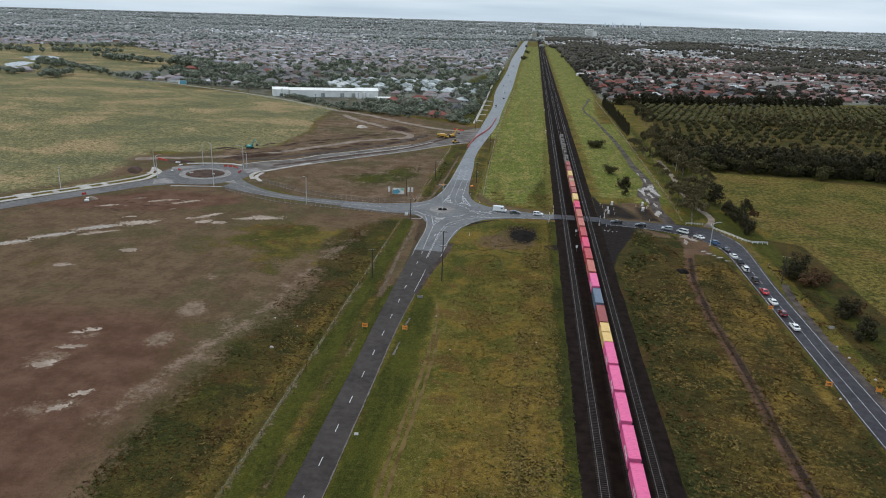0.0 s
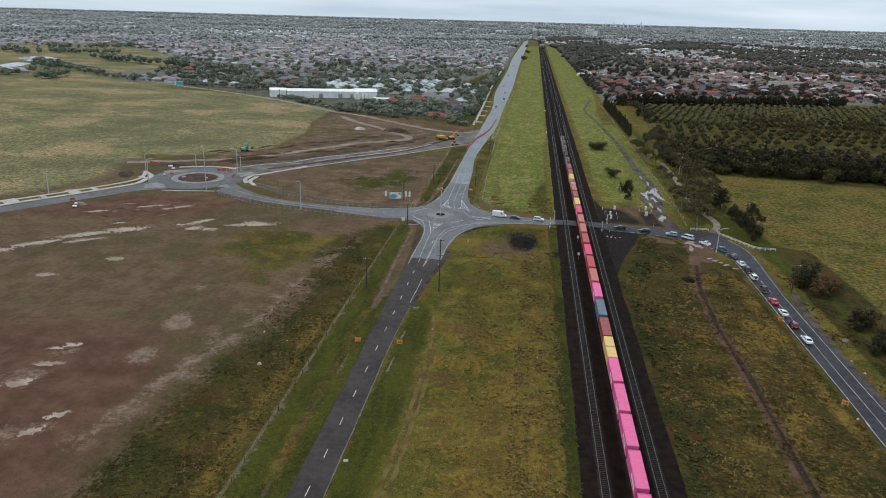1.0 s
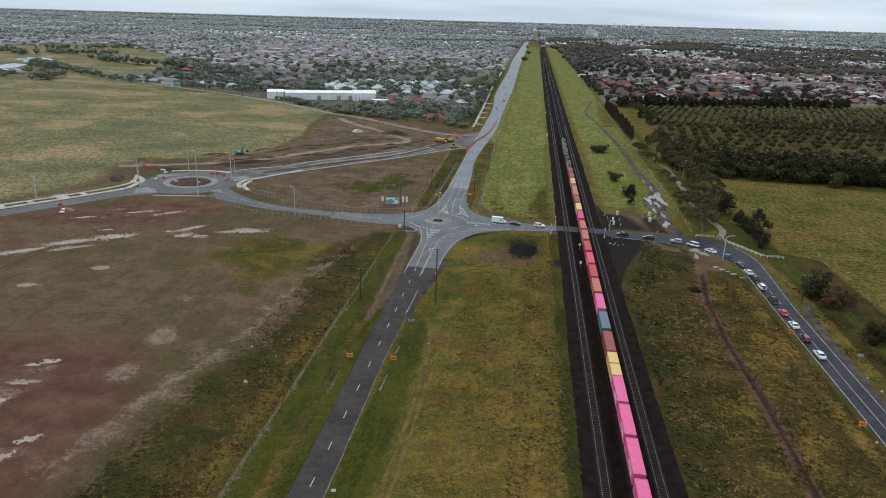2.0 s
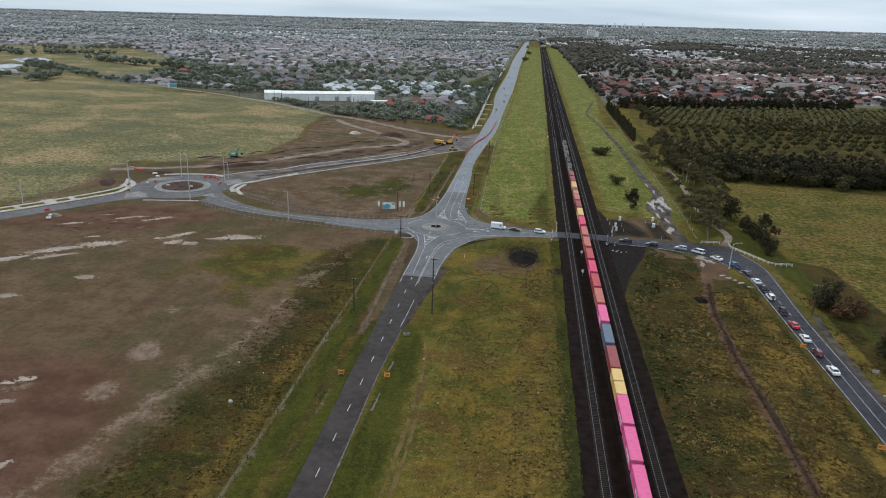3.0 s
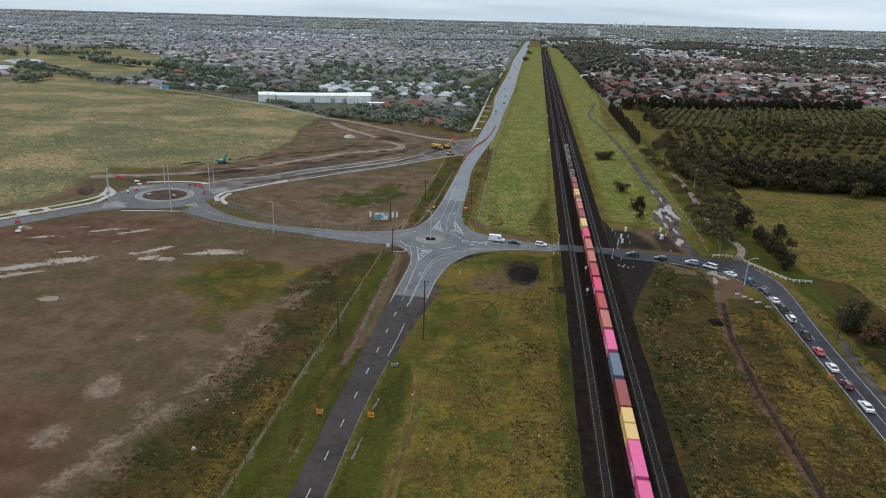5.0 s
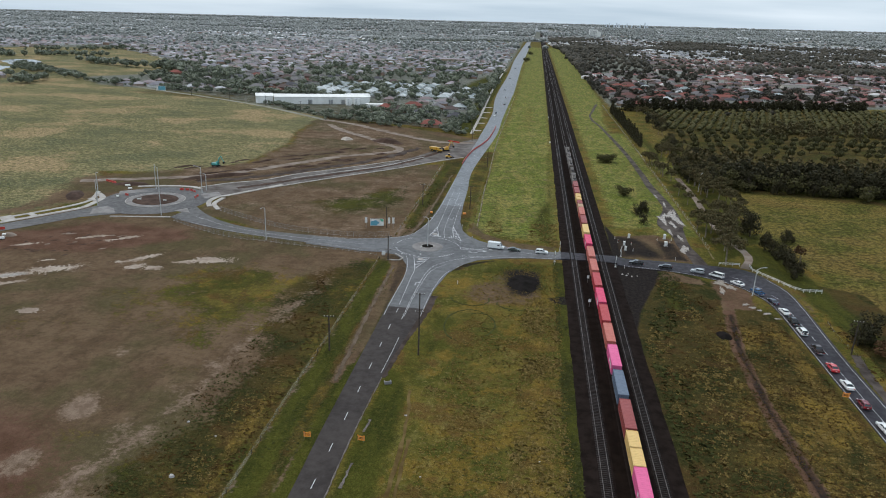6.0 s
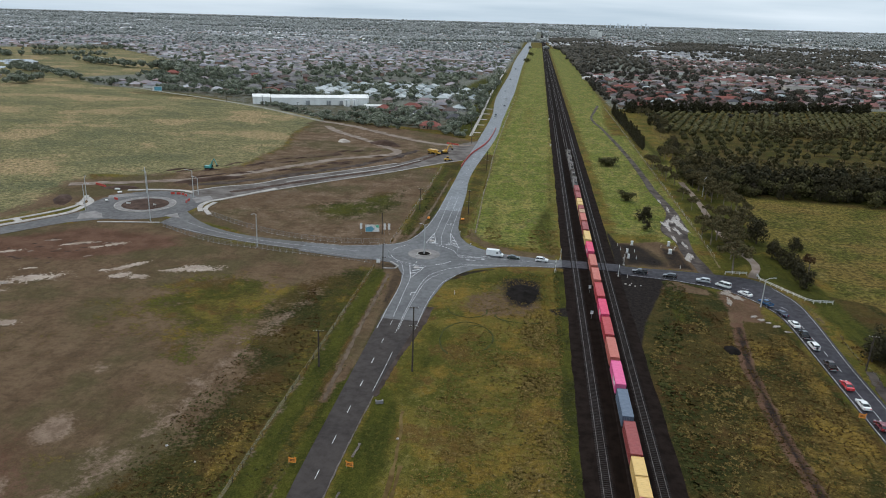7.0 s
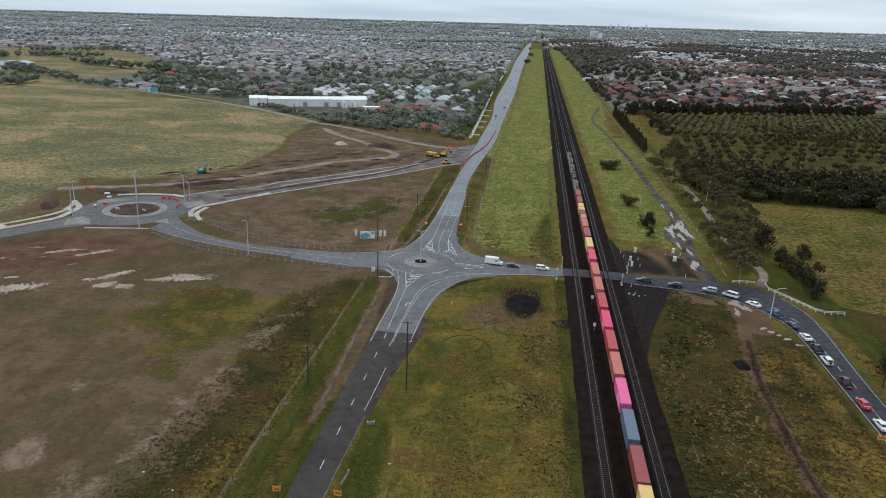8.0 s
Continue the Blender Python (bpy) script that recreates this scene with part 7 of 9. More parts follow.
for x, y in ((-62.3, 326.6), (-52.9, 328.2), (-51.2, 328.6)):
    t = thing("flag_board", "tall narrow white board on a post", "sign", pose(x, y, -0.05, 0, 0, 12), "narrow boards")
    part("post", Geo().box(0, 0, 0, 0.1, 0.1, 4.6), GALV, t)
    part("panel", Geo().box(0, -0.09, 2.2, 0.95, 0.06, 2.5), WHITE_PAINT, t, bevel=0.01)
fb = board("billboard", -384, 759, 9.0, 4.6, 1.6, 28, WHITE_PAINT, "large white and blue billboard beside a field lane")
part("printed_sheet", Geo().box(0.8, -0.07, 1.9, 7.0, 0.05, 4.0), TEAL_PRINT, fb, "blue printed sheet")
board("road_sign", 96.1, 200.1, 1.6, 0.9, 1.2, -10, CONCRETE, "pale road sign seen from behind on two posts")
board("small_sign", -28.6, 121.0, 0.9, 0.6, 1.0, 10, CREAM_STEEL, "small pale sign in roadside grass")
for x, y, a in [(-33.9, 292.0, 0), (-35, 300.2, 0), (-32.9, 324.4, 180), (-46.0, 301.8, 90), (-21, 309, -90), (-40.6, 291, 40), (-22.6, 333, 200), (-17, 318, 200)]:
    t = thing("keep_left_sign", "small road sign on a thin steel post", "sign", pose(x, y, 0.04, 0, 0, a), "small road signs")
    part("post", Geo().tube((0, 0, 0), (0, 0, 2.4), 0.04, n=8), GALV, t)
    part("panel", Geo().tube((0, -0.06, 2.1), (0, -0.03, 2.1), 0.36, n=3), WHITE_PAINT, t)
for x, y, r in [(-48.1, 294.2, 0.6)]:
    t = thing("portable_message_box", "small white utility box beside a junction", "cabinet", pose(x, y, -0.05))
    part("body", Geo().box(0, 0, 0, 1.2, 0.9, 1.3), WHITE_PAINT, t, bevel=0.05)
    part("lid", Geo().box(0, 0, 1.3, 1.3, 1.0, 0.08), GALV, t)
headwall = thing("culvert_headwall", "pale concrete culvert headwall in roadside grass", "culvert", pose(-27.2, 200, -0.05, 0, 0, 20), kind="structure")
part("wall", Geo().box(0, 0, 0, 1.6, 0.35, 0.8).box(-0.75, 0.5, 0, 0.25, 1.0, 0.6).box(0.75, 0.5, 0, 0.25, 1.0, 0.6), CONCRETE_RING, headwall, bevel=0.03)
for i, (x, y, s) in enumerate([(-60.4, 158, 0.7), (-66, 176, 0.4), (-58, 172, 0.35), (-20.5, 187, 0.4), (94.4, 183, 0.5), (96, 171, 0.5), (94, 190, 0.4), (82.5, 158.6, 0.5), (40.2, 291.6, 0.5), (38.9, 292.4, 0.6), (42, 291, 0.45), (44, 292, 0.35), (41, 293.4, 0.4), (9, 175, 0.3), (-14, 166, 0.3)]):
    r = random.Random(i)
    g = Geo().prism(blob(0, 0, s, s * 0.8, r.uniform(0, 3), 9, 0.3, i), -0.1, s * 0.5, 0.6)
    solid("rock", g, CONCRETE, "pale loose rock lying in the grass", "rock", "loose rocks", m=pose(x, y, -0.05), bevel=0.04)

# red plastic barriers
bar_mesh = Geo().side([(-0.95, 0.0), (-0.95, 0.95), (0.95, 0.95), (0.95, 0.0)], 0.24).box(0, 0, 0, 0.5, 1.9, 0.3, None, 0.5, 1.0).mesh("barrier", RED_PLASTIC, 0.03)


def barriers(line, alt=False):
    p = smooth_line(line, 2.05)
    for i in range(len(p) - 1):
        d = p[i + 1] - p[i]
        ob = new("water_barrier", bar_mesh)
        tagged(ob, "red plastic water filled road barrier", "barrier", "red barriers")
        ob.matrix_world = pose((p[i][0] + p[i + 1][0]) / 2, (p[i][1] + p[i + 1][1]) / 2, 0.05, 0, 0, math.degrees(math.atan2(-d[0], d[1])))


barriers([(-36.6, 472), (-36.0, 492), (-34.0, 520), (-30.0, 545), (-27.0, 570), (-25.6, 600), (-24.8, 640)])
barriers([(-165, 366.5), (-159.5, 367.2), (-155, 364)])
barriers([(-184, 351), (-181, 350.2)])
barriers([(-55, 553), (-46, 548)])
barriers([(-208, 375), (-200, 371)])
barriers([(-151.2, 359), (-150.4, 353)])
barriers([(-199.6, 288.6), (-197, 291)])
for x, y, s in [(-187.5, 362, 2.0), (-192, 367.5, 2.6), (-184.7, 346.7, 1.2), (-38.9, 356, 1.6), (-24, 357.6, 1.5), (-190, 279, 2.0), (-192, 283, 1.5)]:
    t = thing("site_crate", "small pallet of site materials under cover", "crate", pose(x, y, 0.03, 0, 0, x * 7 % 90), "site crates")
    part("pallet", Geo().box(0, 0, 0, s, 1.1, 0.14), POLE_WOOD, t)
    part("load", Geo().box(0, 0, 0.14, s * 0.92, 1.0, 0.7, None, 0.94), ORANGE if x > -40 else CREAM_STEEL, t, bevel=0.06)

# temporary fence of wire panels
fr = Geo()
for p, q in [((-1.2, 0, 0.1), (-1.2, 0, 1.9)), ((1.2, 0, 0.1), (1.2, 0, 1.9)), ((-1.2, 0, 0.15), (1.2, 0, 0.15)), ((-1.2, 0, 1.88), (1.2, 0, 1.88))]:
    fr.tube(p, q, 0.045, n=5)
frame_mesh = fr.mesh("frame", DULL_ZINC)
wi = Geo()
for k in range(1, 9):
    wi.box(-1.2 + 2.4 * k / 9, 0, 0.15, 0.012, 0.012, 1.73)
for k in range(1, 5):
    wi.box(0, 0, 0.15 + 1.73 * k / 5, 2.4, 0.012, 0.012)
mesh_mesh = wi.mesh("wire_mesh", DULL_ZINC)
foot_mesh = Geo().box(0, 0, 0, 0.25, 0.7, 0.14, None, 0.9).mesh("foot", CONCRETE)


def temporary_fence(line):
    t = thing("temporary_fence", "temporary wire panel fence on concrete feet along a road", "fence", None, "site fences", "")
    p = smooth_line(line, 2.5)
    for a, b in zip(p, p[1:]):
        d = b - a
        fr_ = part("frame", frame_mesh, None, t)
        fr_.matrix_local = pose((a[0] + b[0]) / 2, (a[1] + b[1]) / 2, 0, 0, 0, math.degrees(math.atan2(d[1], d[0])))
        part("wire_mesh", mesh_mesh, None, fr_)
        f = part("foot", foot_mesh, None, t)
        f.matrix_local = pose(a[0], a[1], -0.05, 0, 0, math.degrees(math.atan2(d[1], d[0])))


temporary_fence([(-142, 317.2), (-128.5, 309.2), (-111.4, 301.4), (-96, 299.6), (-86, 298.0), (-70, 296.6), (-57, 294.8), (-50, 293.0)])
temporary_fence([(-130.2, 336.5), (-112, 325.6), (-94.2, 317.4), (-78, 314), (-62, 314.2), (-50.5, 318)])


def rail_fence(pts, step=2.4, label="white painted post and rail fence"):
    t = thing("post_and_rail_fence", label, "fence", None, "white fences")
    for a, b in zip(pts, pts[1:]):
        a, b = Vector((*a, 0)), Vector((*b, 0))
        n = max(1, round((b - a).length / step))
        ang = math.degrees(math.atan2(b.y - a.y, b.x - a.x))
        for i in range(n + 1):
            p = a.lerp(b, i / n)
            part("post", Geo().box(0, 0, -0.2, 0.14, 0.14, 1.4, pose(p.x, p.y, 0, 0, 0, ang)), WHITE_PAINT, t)
        c = (a + b) / 2
        for zz in (0.55, 0.98):
            part("rail", Geo().box(0, -0.09, zz, (b - a).length, 0.05, 0.16, pose(c.x, c.y, 0, 0, 0, ang)), WHITE_PAINT, t)


rail_fence([(76.6, 311.2), (84.2, 311.8)])
rail_fence([(87.6, 311.2), (87.4, 306.4), (96.8, 289.8), (99.0, 288.2), (105.2, 288.8)])


def wire_fence(line, step, h, label, white=False):
    t = thing("wire_fence", label, "fence", None, "paddock fences")
    p = smooth_line(line, step)
    pm = Geo().box(0, 0, -0.2, 0.1, 0.1, h + 0.2).mesh("post", POLE_WOOD if not white else GALV)
    for q in p:
        o = part("post", pm, None, t)
        o.location = (q[0], q[1], 0)
    g = Geo()
    for a, b in zip(p, p[1:]):
        for k in (0.35, 0.7, 0.98):
            g.tube((*a, h * k), (*b, h * k), 0.009, n=3)
    part("wire", g, GALV, t)


wire_fence([(77.2, 330), (77.9, 376), (78.5, 441), (79.3, 533), (80, 642), (80.5, 840)], 6.0, 1.3, "post and wire fence beside a gravel track", True)
wire_fence([(-48.3, 100), (-48.3, 160), (-48.5, 193), (-48.5, 289)], 6.0, 1.2, "post and wire fence in long pale grass")
wire_fence([(-48.4, 318), (-47.9, 370), (-47.8, 470)], 6.0, 1.2, "post and wire fence beside bare soil", True)
wire_fence([(-16.8, 340), (-17.7, 380), (-18.4, 408), (-18.6, 457), (-19.6, 520), (-19.2, 638), (-16, 900)], 8.0, 1.2, "post and wire fence along a grassy reserve", True)
wire_fence([(97, 262), (95.8, 250), (96.6, 236)], 3.0, 0.7, "low bent guard wire on short posts")

# heaps
def heap(name, cx, cy, rx, ry, h, mt, label, seed, turn=0.0):
    r = random.Random(seed)
    g, rings, n = Geo(), 9, 30
    for k in range(rings + 1):
        q = k / rings
        for i in range(n):
            a = 2 * math.pi * i / n
            w = 1 + 0.22 * noise.noise((math.cos(a) * 1.5 + seed, math.sin(a) * 1.5, q * 2))
            x, y = rx * (1 - q) * w * math.cos(a), ry * (1 - q) * w * math.sin(a)
            z = h * (1 - (1 - q) ** 1.7) * (1 + 0.25 * noise.noise((x * 0.6 + seed, y * 0.6, 1.0)))
            g.v.append((x, y, z - 0.12))
    for k in range(rings):
        for i in range(n):
            g.f.append((k * n + i, k * n + (i + 1) % n, (k + 1) * n + (i + 1) % n, (k + 1) * n + i))
    solid(name, g, mt, label, "heap", "heaps on the site", m=pose(cx, cy, -0.02, 0, 0, turn), smooth=True)


heap("rock_mound", -125.5, 536, 4.6, 3.6, 2.1, PILE_STONE, "pale heap of crushed rock on a site", 1)
heap("soil_mound", -96, 535, 12, 6, 3.0, SPOIL, "long dark heap of dug soil", 2, -20)
heap("soil_mound", -160, 400, 22, 3.2, 1.6, SPOIL, "long dark bank of dug soil", 3, 40)
heap("soil_mound", -205, 345, 10, 4, 1.4, SPOIL, "dark bank of dug soil beside a new path", 4, -60)
heap("ash_mound", 4.2, 276.0, 5.6, 9.6, 0.8, ASH, "low black heap of ash on grass", 5)
heap("clay_mound", -191, 284, 3.2, 2.2, 1.2, MUD_ROAD, "small tan heap of clay", 6)
heap("soil_mound", -193, 372, 9, 4, 1.2, SPOIL, "dark heap of dug soil", 8, 15)
heap("soil_mound", 62.5, 246, 2.2, 3.4, 0.7, ASH, "small dark mound in weeds", 7)
cl = random.Random(23)
for i in range(30):
    x, y = -182 + 34 * cl.random(), 268 + 26 * cl.random()
    heap("clod_ridge", x, y, cl.uniform(0.8, 2.4), cl.uniform(0.4, 0.8), cl.uniform(0.15, 0.35), SPOIL if i % 4 else MUD_ROAD, "low ridge of churned clods", 90 + i, cl.uniform(15, 60))

cr = random.Random(17)
for i in range(34):
    q = i / 33
    x, y = -176 + 92 * q + cr.uniform(-7, 7), 404 + 100 * q + cr.uniform(-7, 7)
    heap("spoil_ridge", x + (6 if i % 2 else -12), y - (12 if i % 2 else -10), cr.uniform(3, 9), cr.uniform(0.7, 1.5), cr.uniform(0.4, 0.9), SPOIL, "low churned bank of soil beside a haul road", 40 + i, 48 + cr.uniform(-12, 12))

# ---- trees and shrubs ----


def crown_mesh(name, lobes, per, leaf, mat, seed, squash=0.8, spread=1.0):
    """A crown of many small bent leaf sprays set round several lobes: (x, y, z, r)."""
    r = np.random.RandomState(seed)
    v, f = [], []
    for cx, cy, cz, rad in lobes:
        for _ in range(per):
            d = r.normal(size=3)
            d /= np.linalg.norm(d)
            k = rad * (0.55 + 0.5 * r.rand() ** 0.6)
            p = np.array([cx, cy, cz]) + d * k * np.array([1, 1, squash])
            u = np.cross(d, r.normal(size=3))
            u /= np.linalg.norm(u) + 1e-6
            w = np.cross(d, u) + 0.5 * r.normal(size=3)
            s = leaf * (0.6 + 0.8 * r.rand())
            i = len(v)
            v += [p - u * s, p - w * s * 0.55 + d * s * 0.25, p + u * s, p + w * s * 0.55 - d * s * 0.1]
            f.append((i, i + 1, i + 2, i + 3))
    return raw_mesh(name, np.array(v), np.array(f), mat)


def trunk_geo(h, r, lobes, seed):
    rr = random.Random(seed)
    g = Geo()
    bend = (rr.uniform(-0.3, 0.3), rr.uniform(-0.3, 0.3))
    top = (bend[0], bend[1], h * 0.55)
    g.bent([(0, 0, -0.3), (bend[0] * 0.3, bend[1] * 0.3, h * 0.25), top], r, 8, r * 0.65)
    for cx, cy, cz, rad in lobes:
        mid = ((top[0] + cx) / 2 + rr.uniform(-0.3, 0.3), (top[1] + cy) / 2 + rr.uniform(-0.3, 0.3), (top[2] + cz) / 2)
        g.bent([top, mid, (cx, cy, cz)], r * 0.5, 6, r * 0.12)
    return g


def make_tree(name, kind, h, seed, label):
    r = random.Random(seed)
    if kind == "gum":
        lobes = []
        for i in range(17):
            a, q = 2.4 * i + r.uniform(-0.4, 0.4), 0.40 * h * math.sqrt((i + 0.5) / 17)
            lobes.append((q * math.cos(a), q * math.sin(a), h * (0.84 - 1.5 * (q / h) ** 2 + r.uniform(-0.09, 0.05)), h * r.uniform(0.09, 0.15)))
        cm, bm_, per, leaf, rad = LEAF_GUM, BARK, 105, 0.026 * h, 0.024 * h
    elif kind == "dark":
        lobes = [(r.uniform(-0.25, 0.25) * h, r.uniform(-0.25, 0.25) * h, h * (0.16 + 0.66 * i / 12), h * r.uniform(0.16, 0.25)) for i in range(13)]
        cm, bm_, per, leaf, rad = LEAF_DARK, BARK_DARK, 85, 0.036 * h, 0.03 * h
    elif kind == "conifer":
        lobes = [(0, 0, h * (0.16 + 0.8 * k / 8), h * 0.2 * (1.05 - k / 8.5)) for k in range(9)]
        cm, bm_, per, leaf, rad = LEAF_DARK, BARK_DARK, 60, 0.04 * h, 0.025 * h
    elif kind == "rust":
        lobes = [(r.uniform(-0.45, 0.45) * h, r.uniform(-0.45, 0.45) * h, h * r.uniform(0.3, 0.72), h * r.uniform(0.2, 0.32)) for _ in range(10)]
        cm, bm_, per, leaf, rad = LEAF_RUST, BARK_DARK, 85, 0.05 * h, 0.03 * h
    elif kind == "rustgum":
        lobes = [(r.uniform(-0.3, 0.3) * h, r.uniform(-0.3, 0.3) * h, h * r.uniform(0.6, 0.9), h * r.uniform(0.14, 0.2)) for _ in range(6)]
        cm, bm_, per, leaf, rad = LEAF_RUST, BARK, 60, 0.05 * h, 0.03 * h
    else:
        lobes = [(r.uniform(-0.38, 0.38) * h, r.uniform(-0.38, 0.38) * h, h * r.uniform(0.2, 0.66), h * r.uniform(0.22, 0.34)) for _ in range(10)]
        cm, bm_, per, leaf, rad = LEAF_OLIVE, BARK_DARK, 70, 0.055 * h, 0.03 * h
    t = thing(name, label, "tree" if kind not in ("rust", "bush") else "shrub", None, "trees and shrubs")
    part("trunk", trunk_geo(h, rad, lobes, seed), bm_, t)
    part("crown", crown_mesh("crown", lobes, per, leaf, cm, seed), None, t)
    return t


def plant(kinds, spots, rng):
    """Copies of template trees at spots (x, y, height)."""
    for x, y, h in spots:
        tmpl, th = rng.choice(kinds)
        k = 1.15 * h / th
        m = pose(x, y, float(rise(x, y)) - 0.05, 0, 0, rng.uniform(0, 360))
        c = copy_thing(tmpl, m)
        c.scale = (k, k, k)


T = {}
TEMPLATES = []
for key, kind, h, seed, lab in [("gum1", "gum", 10, 1, "spreading gum tree with pale limbs and thin olive crown"), ("gum2", "gum", 10, 2, "leafy gum tree with a broken olive crown"), ("gum3", "gum", 10, 3, "tall gum tree with an open crown"),
                                ("dark1", "dark", 8, 4, "dense dark green tree"), ("dark2", "dark", 8, 5, "bushy dark green tree"), ("con1", "conifer", 10, 6, "dark cypress tree in a hedge row"), ("con2", "conifer", 10, 9, "dark narrow cypress tree"),
                                ("rust1", "rust", 5, 7, "wide shrub with rusty brown leaves"), ("rgum", "rustgum", 7, 8, "small tree with rusty leaves and pale trunk"), ("bush1", "bush", 4, 10, "round olive green bush"), ("bush2", "bush", 4, 11, "low grey green bush")]:
    T[key] = (make_tree("tree" if kind not in ("rust", "bush") else "shrub", kind, h, seed, lab), h)
    TEMPLATES.append(T[key][0])
rng = random.Random(11)
# by the crossing and the gravel track
T["gum1"][0].matrix_world = pose(79.6, 313.4, -0.05, 0, 0, 30)
T["gum1"][0].scale = (1.45, 1.45, 1.3)
plant([T["gum2"], T["gum3"], T["gum1"]], [(79.8, 348, 10), (79.2, 361, 8.5), (85.6, 338, 10), (83.2, 330, 9), (89, 354, 9), (83.8, 355, 10), (96.4, 371, 8), (100.3, 378, 8.5), (92.5, 364, 8), (94, 386, 7.5), (82.9, 424, 6.5), (83.8, 405, 6.5), (88.6, 395, 5.5), (99.2, 431, 9), (101.7, 417, 9.5), (104, 403.7, 9),
                                                    (97.5, 424, 8), (106, 396, 7), (103.5, 410, 8)], rng)
T["gum2"][0].matrix_world = pose(86.5, 346, -0.05, 0, 0, 200)
T["gum3"][0].matrix_world = pose(91, 378, -0.05, 0, 0, 100)
T["dark1"][0].matrix_world = pose(57.4, 380, -0.05, 0, 0, 10) @ Matrix.Scale(0.85, 4)
plant([T["dark1"], T["dark2"]], [(59.0, 381, 5.5), (56.2, 362, 4.6), (99.8, 354.5, 10), (102.3, 343, 5), (111.3, 346, 4.6), (113.8, 348, 5.2), (104.5, 372, 6.5)], rng)
T["dark2"][0].matrix_world = pose(55.2, 377.5, -0.05) @ Matrix.Scale(0.7, 4)
T["bush1"][0].matrix_world = pose(53.2, 415, -0.05)
T["bush2"][0].matrix_world = pose(53.0, 505, -0.05)
plant([T["bush1"], T["bush2"]], [(53.6, 415.5, 6), (55.4, 509, 6), (50.5, 507, 5.5), (53.2, 505, 6), (-14, 1650, 9), (-10, 1700, 8), (-6, 2000, 10)], rng)
# dark hedge by the bend and shrubs of the right verge
plant([T["dark1"], T["dark2"]], [(99.8, 334.6, 6), (101, 329, 5.6), (101.8, 324, 6), (102.4, 318.5, 6.2), (102.6, 313, 6), (102, 307.5, 6.2), (101.2, 302.5, 6)], rng)
T["rgum"][0].matrix_world = pose(109.2, 321.5, -0.05)
T["rust1"][0].matrix_world = pose(104.8, 240.6, -0.05) @ Matrix.Diagonal((1.5, 1.5, 1.15, 1.0))
plant([T["rust1"]], [(109.0, 243.5, 5.2), (108.5, 216, 4.5)], rng)
plant([T["dark1"], T["dark2"]], [(99.2, 246.5, 6.2), (101.6, 247.5, 5.6), (104.6, 252, 7.4), (103.8, 212.5, 5.6), (106.6, 213.5, 6), (102.4, 196.5, 5.6), (105, 198, 6), (107, 185, 3.5), (109, 176, 4)], rng)
# cypress row beside the fence
T["con1"][0].matrix_world = pose(84.2, 575, -0.05)
T["con2"][0].matrix_world = pose(84.4, 582, -0.05)
plant([T["con1"], T["con2"]], [(84.2 + rng.uniform(-0.6, 0.6), 589 + 6.6 * i, rng.uniform(8, 11)) for i in range(30)], rng)
# trees round the drive, at the front of the grove
plant([T["gum2"], T["gum3"], T["dark1"], T["gum1"]], [(rng.uniform(94, 114), rng.uniform(428, 475), rng.uniform(7, 10.5)) for _ in range(24)], rng)
plant([T["gum2"], T["gum3"]], [(rng.uniform(79, 86), rng.uniform(438, 520), rng.uniform(5, 8)) for _ in range(10)], rng)
plant([T["gum2"], T["gum3"], T["dark2"], T["bush1"]], [(rng.uniform(92, 118), rng.uniform(475, 560), rng.uniform(5, 9)) for _ in range(40)], rng)
plant([T["gum2"], T["dark2"], T["bush1"]], [(rng.uniform(103, 118), rng.uniform(560, 640), rng.uniform(4, 7)) for _ in range(12)], rng)
plant([T["dark1"], T["dark2"], T["bush2"], T["dark1"], T["bush1"]], [(x + rng.uniform(-3, 3), 450 - 0.09 * (x - 112) + rng.uniform(-7, 8), rng.uniform(6, 12)) for x in range(108, 330, 4)], rng)


def wood(name, label, spots, mat, seed):
    """A closed stand of trees as one object."""
    r = random.Random(seed)
    lobes = [(r.uniform(-0.22, 0.22), r.uniform(-0.22, 0.22), r.uniform(0.25, 0.9), r.uniform(0.13, 0.22)) for _ in range(9)]
    lobes += [(0, 0, 0.9, 0.12), (0.1, -0.12, 0.16, 0.2), (-0.14, 0.1, 0.15, 0.2)]
    cm_ = crown_mesh("stand", lobes, 26, 0.07, mat, seed)
    v_ = np.array([q.co[:] for q in cm_.vertices])
    f_ = np.array([q.vertices[:] for q in cm_.polygons])
    bpy.data.meshes.remove(cm_)
    tagged(new(name, scatter_mesh(name, v_, f_, [(x, y, -0.1, h, r.uniform(0.85, 1.15), r.uniform(0, 6.28)) for x, y, h in spots], mat)), label, "trees", kind="stuff")


wood("grove_shelter_belt", "dense dark belt of trees before the grove", [(x + rng.uniform(-3, 3), 450 - 0.09 * (x - 112) + q + rng.uniform(-4, 4), rng.uniform(9, 13.5)) for x in range(112, 330, 4) for q in (9, 17, 26)], LEAF_DARK, 41)
wood("grove_gum_belt", "olive brown belt of gum trees before the grove", [(x + rng.uniform(-4, 4), 450 - 0.09 * (x - 112) + q + rng.uniform(-5, 5), rng.uniform(8, 12.5)) for x in range(104, 330, 5) for q in (34, 43, 52, 61)], LEAF_GUM, 43)
wood("grove_thicket", "brown thicket of self sown trees inside the grove", [(x, y, rng.uniform(5, 9)) for x, y in ((rng.uniform(195, 345), rng.uniform(655, 735)) for _ in range(130)) if y > 655 + 0.25 * abs(x - 285) - 20], LEAF_GUM, 44)
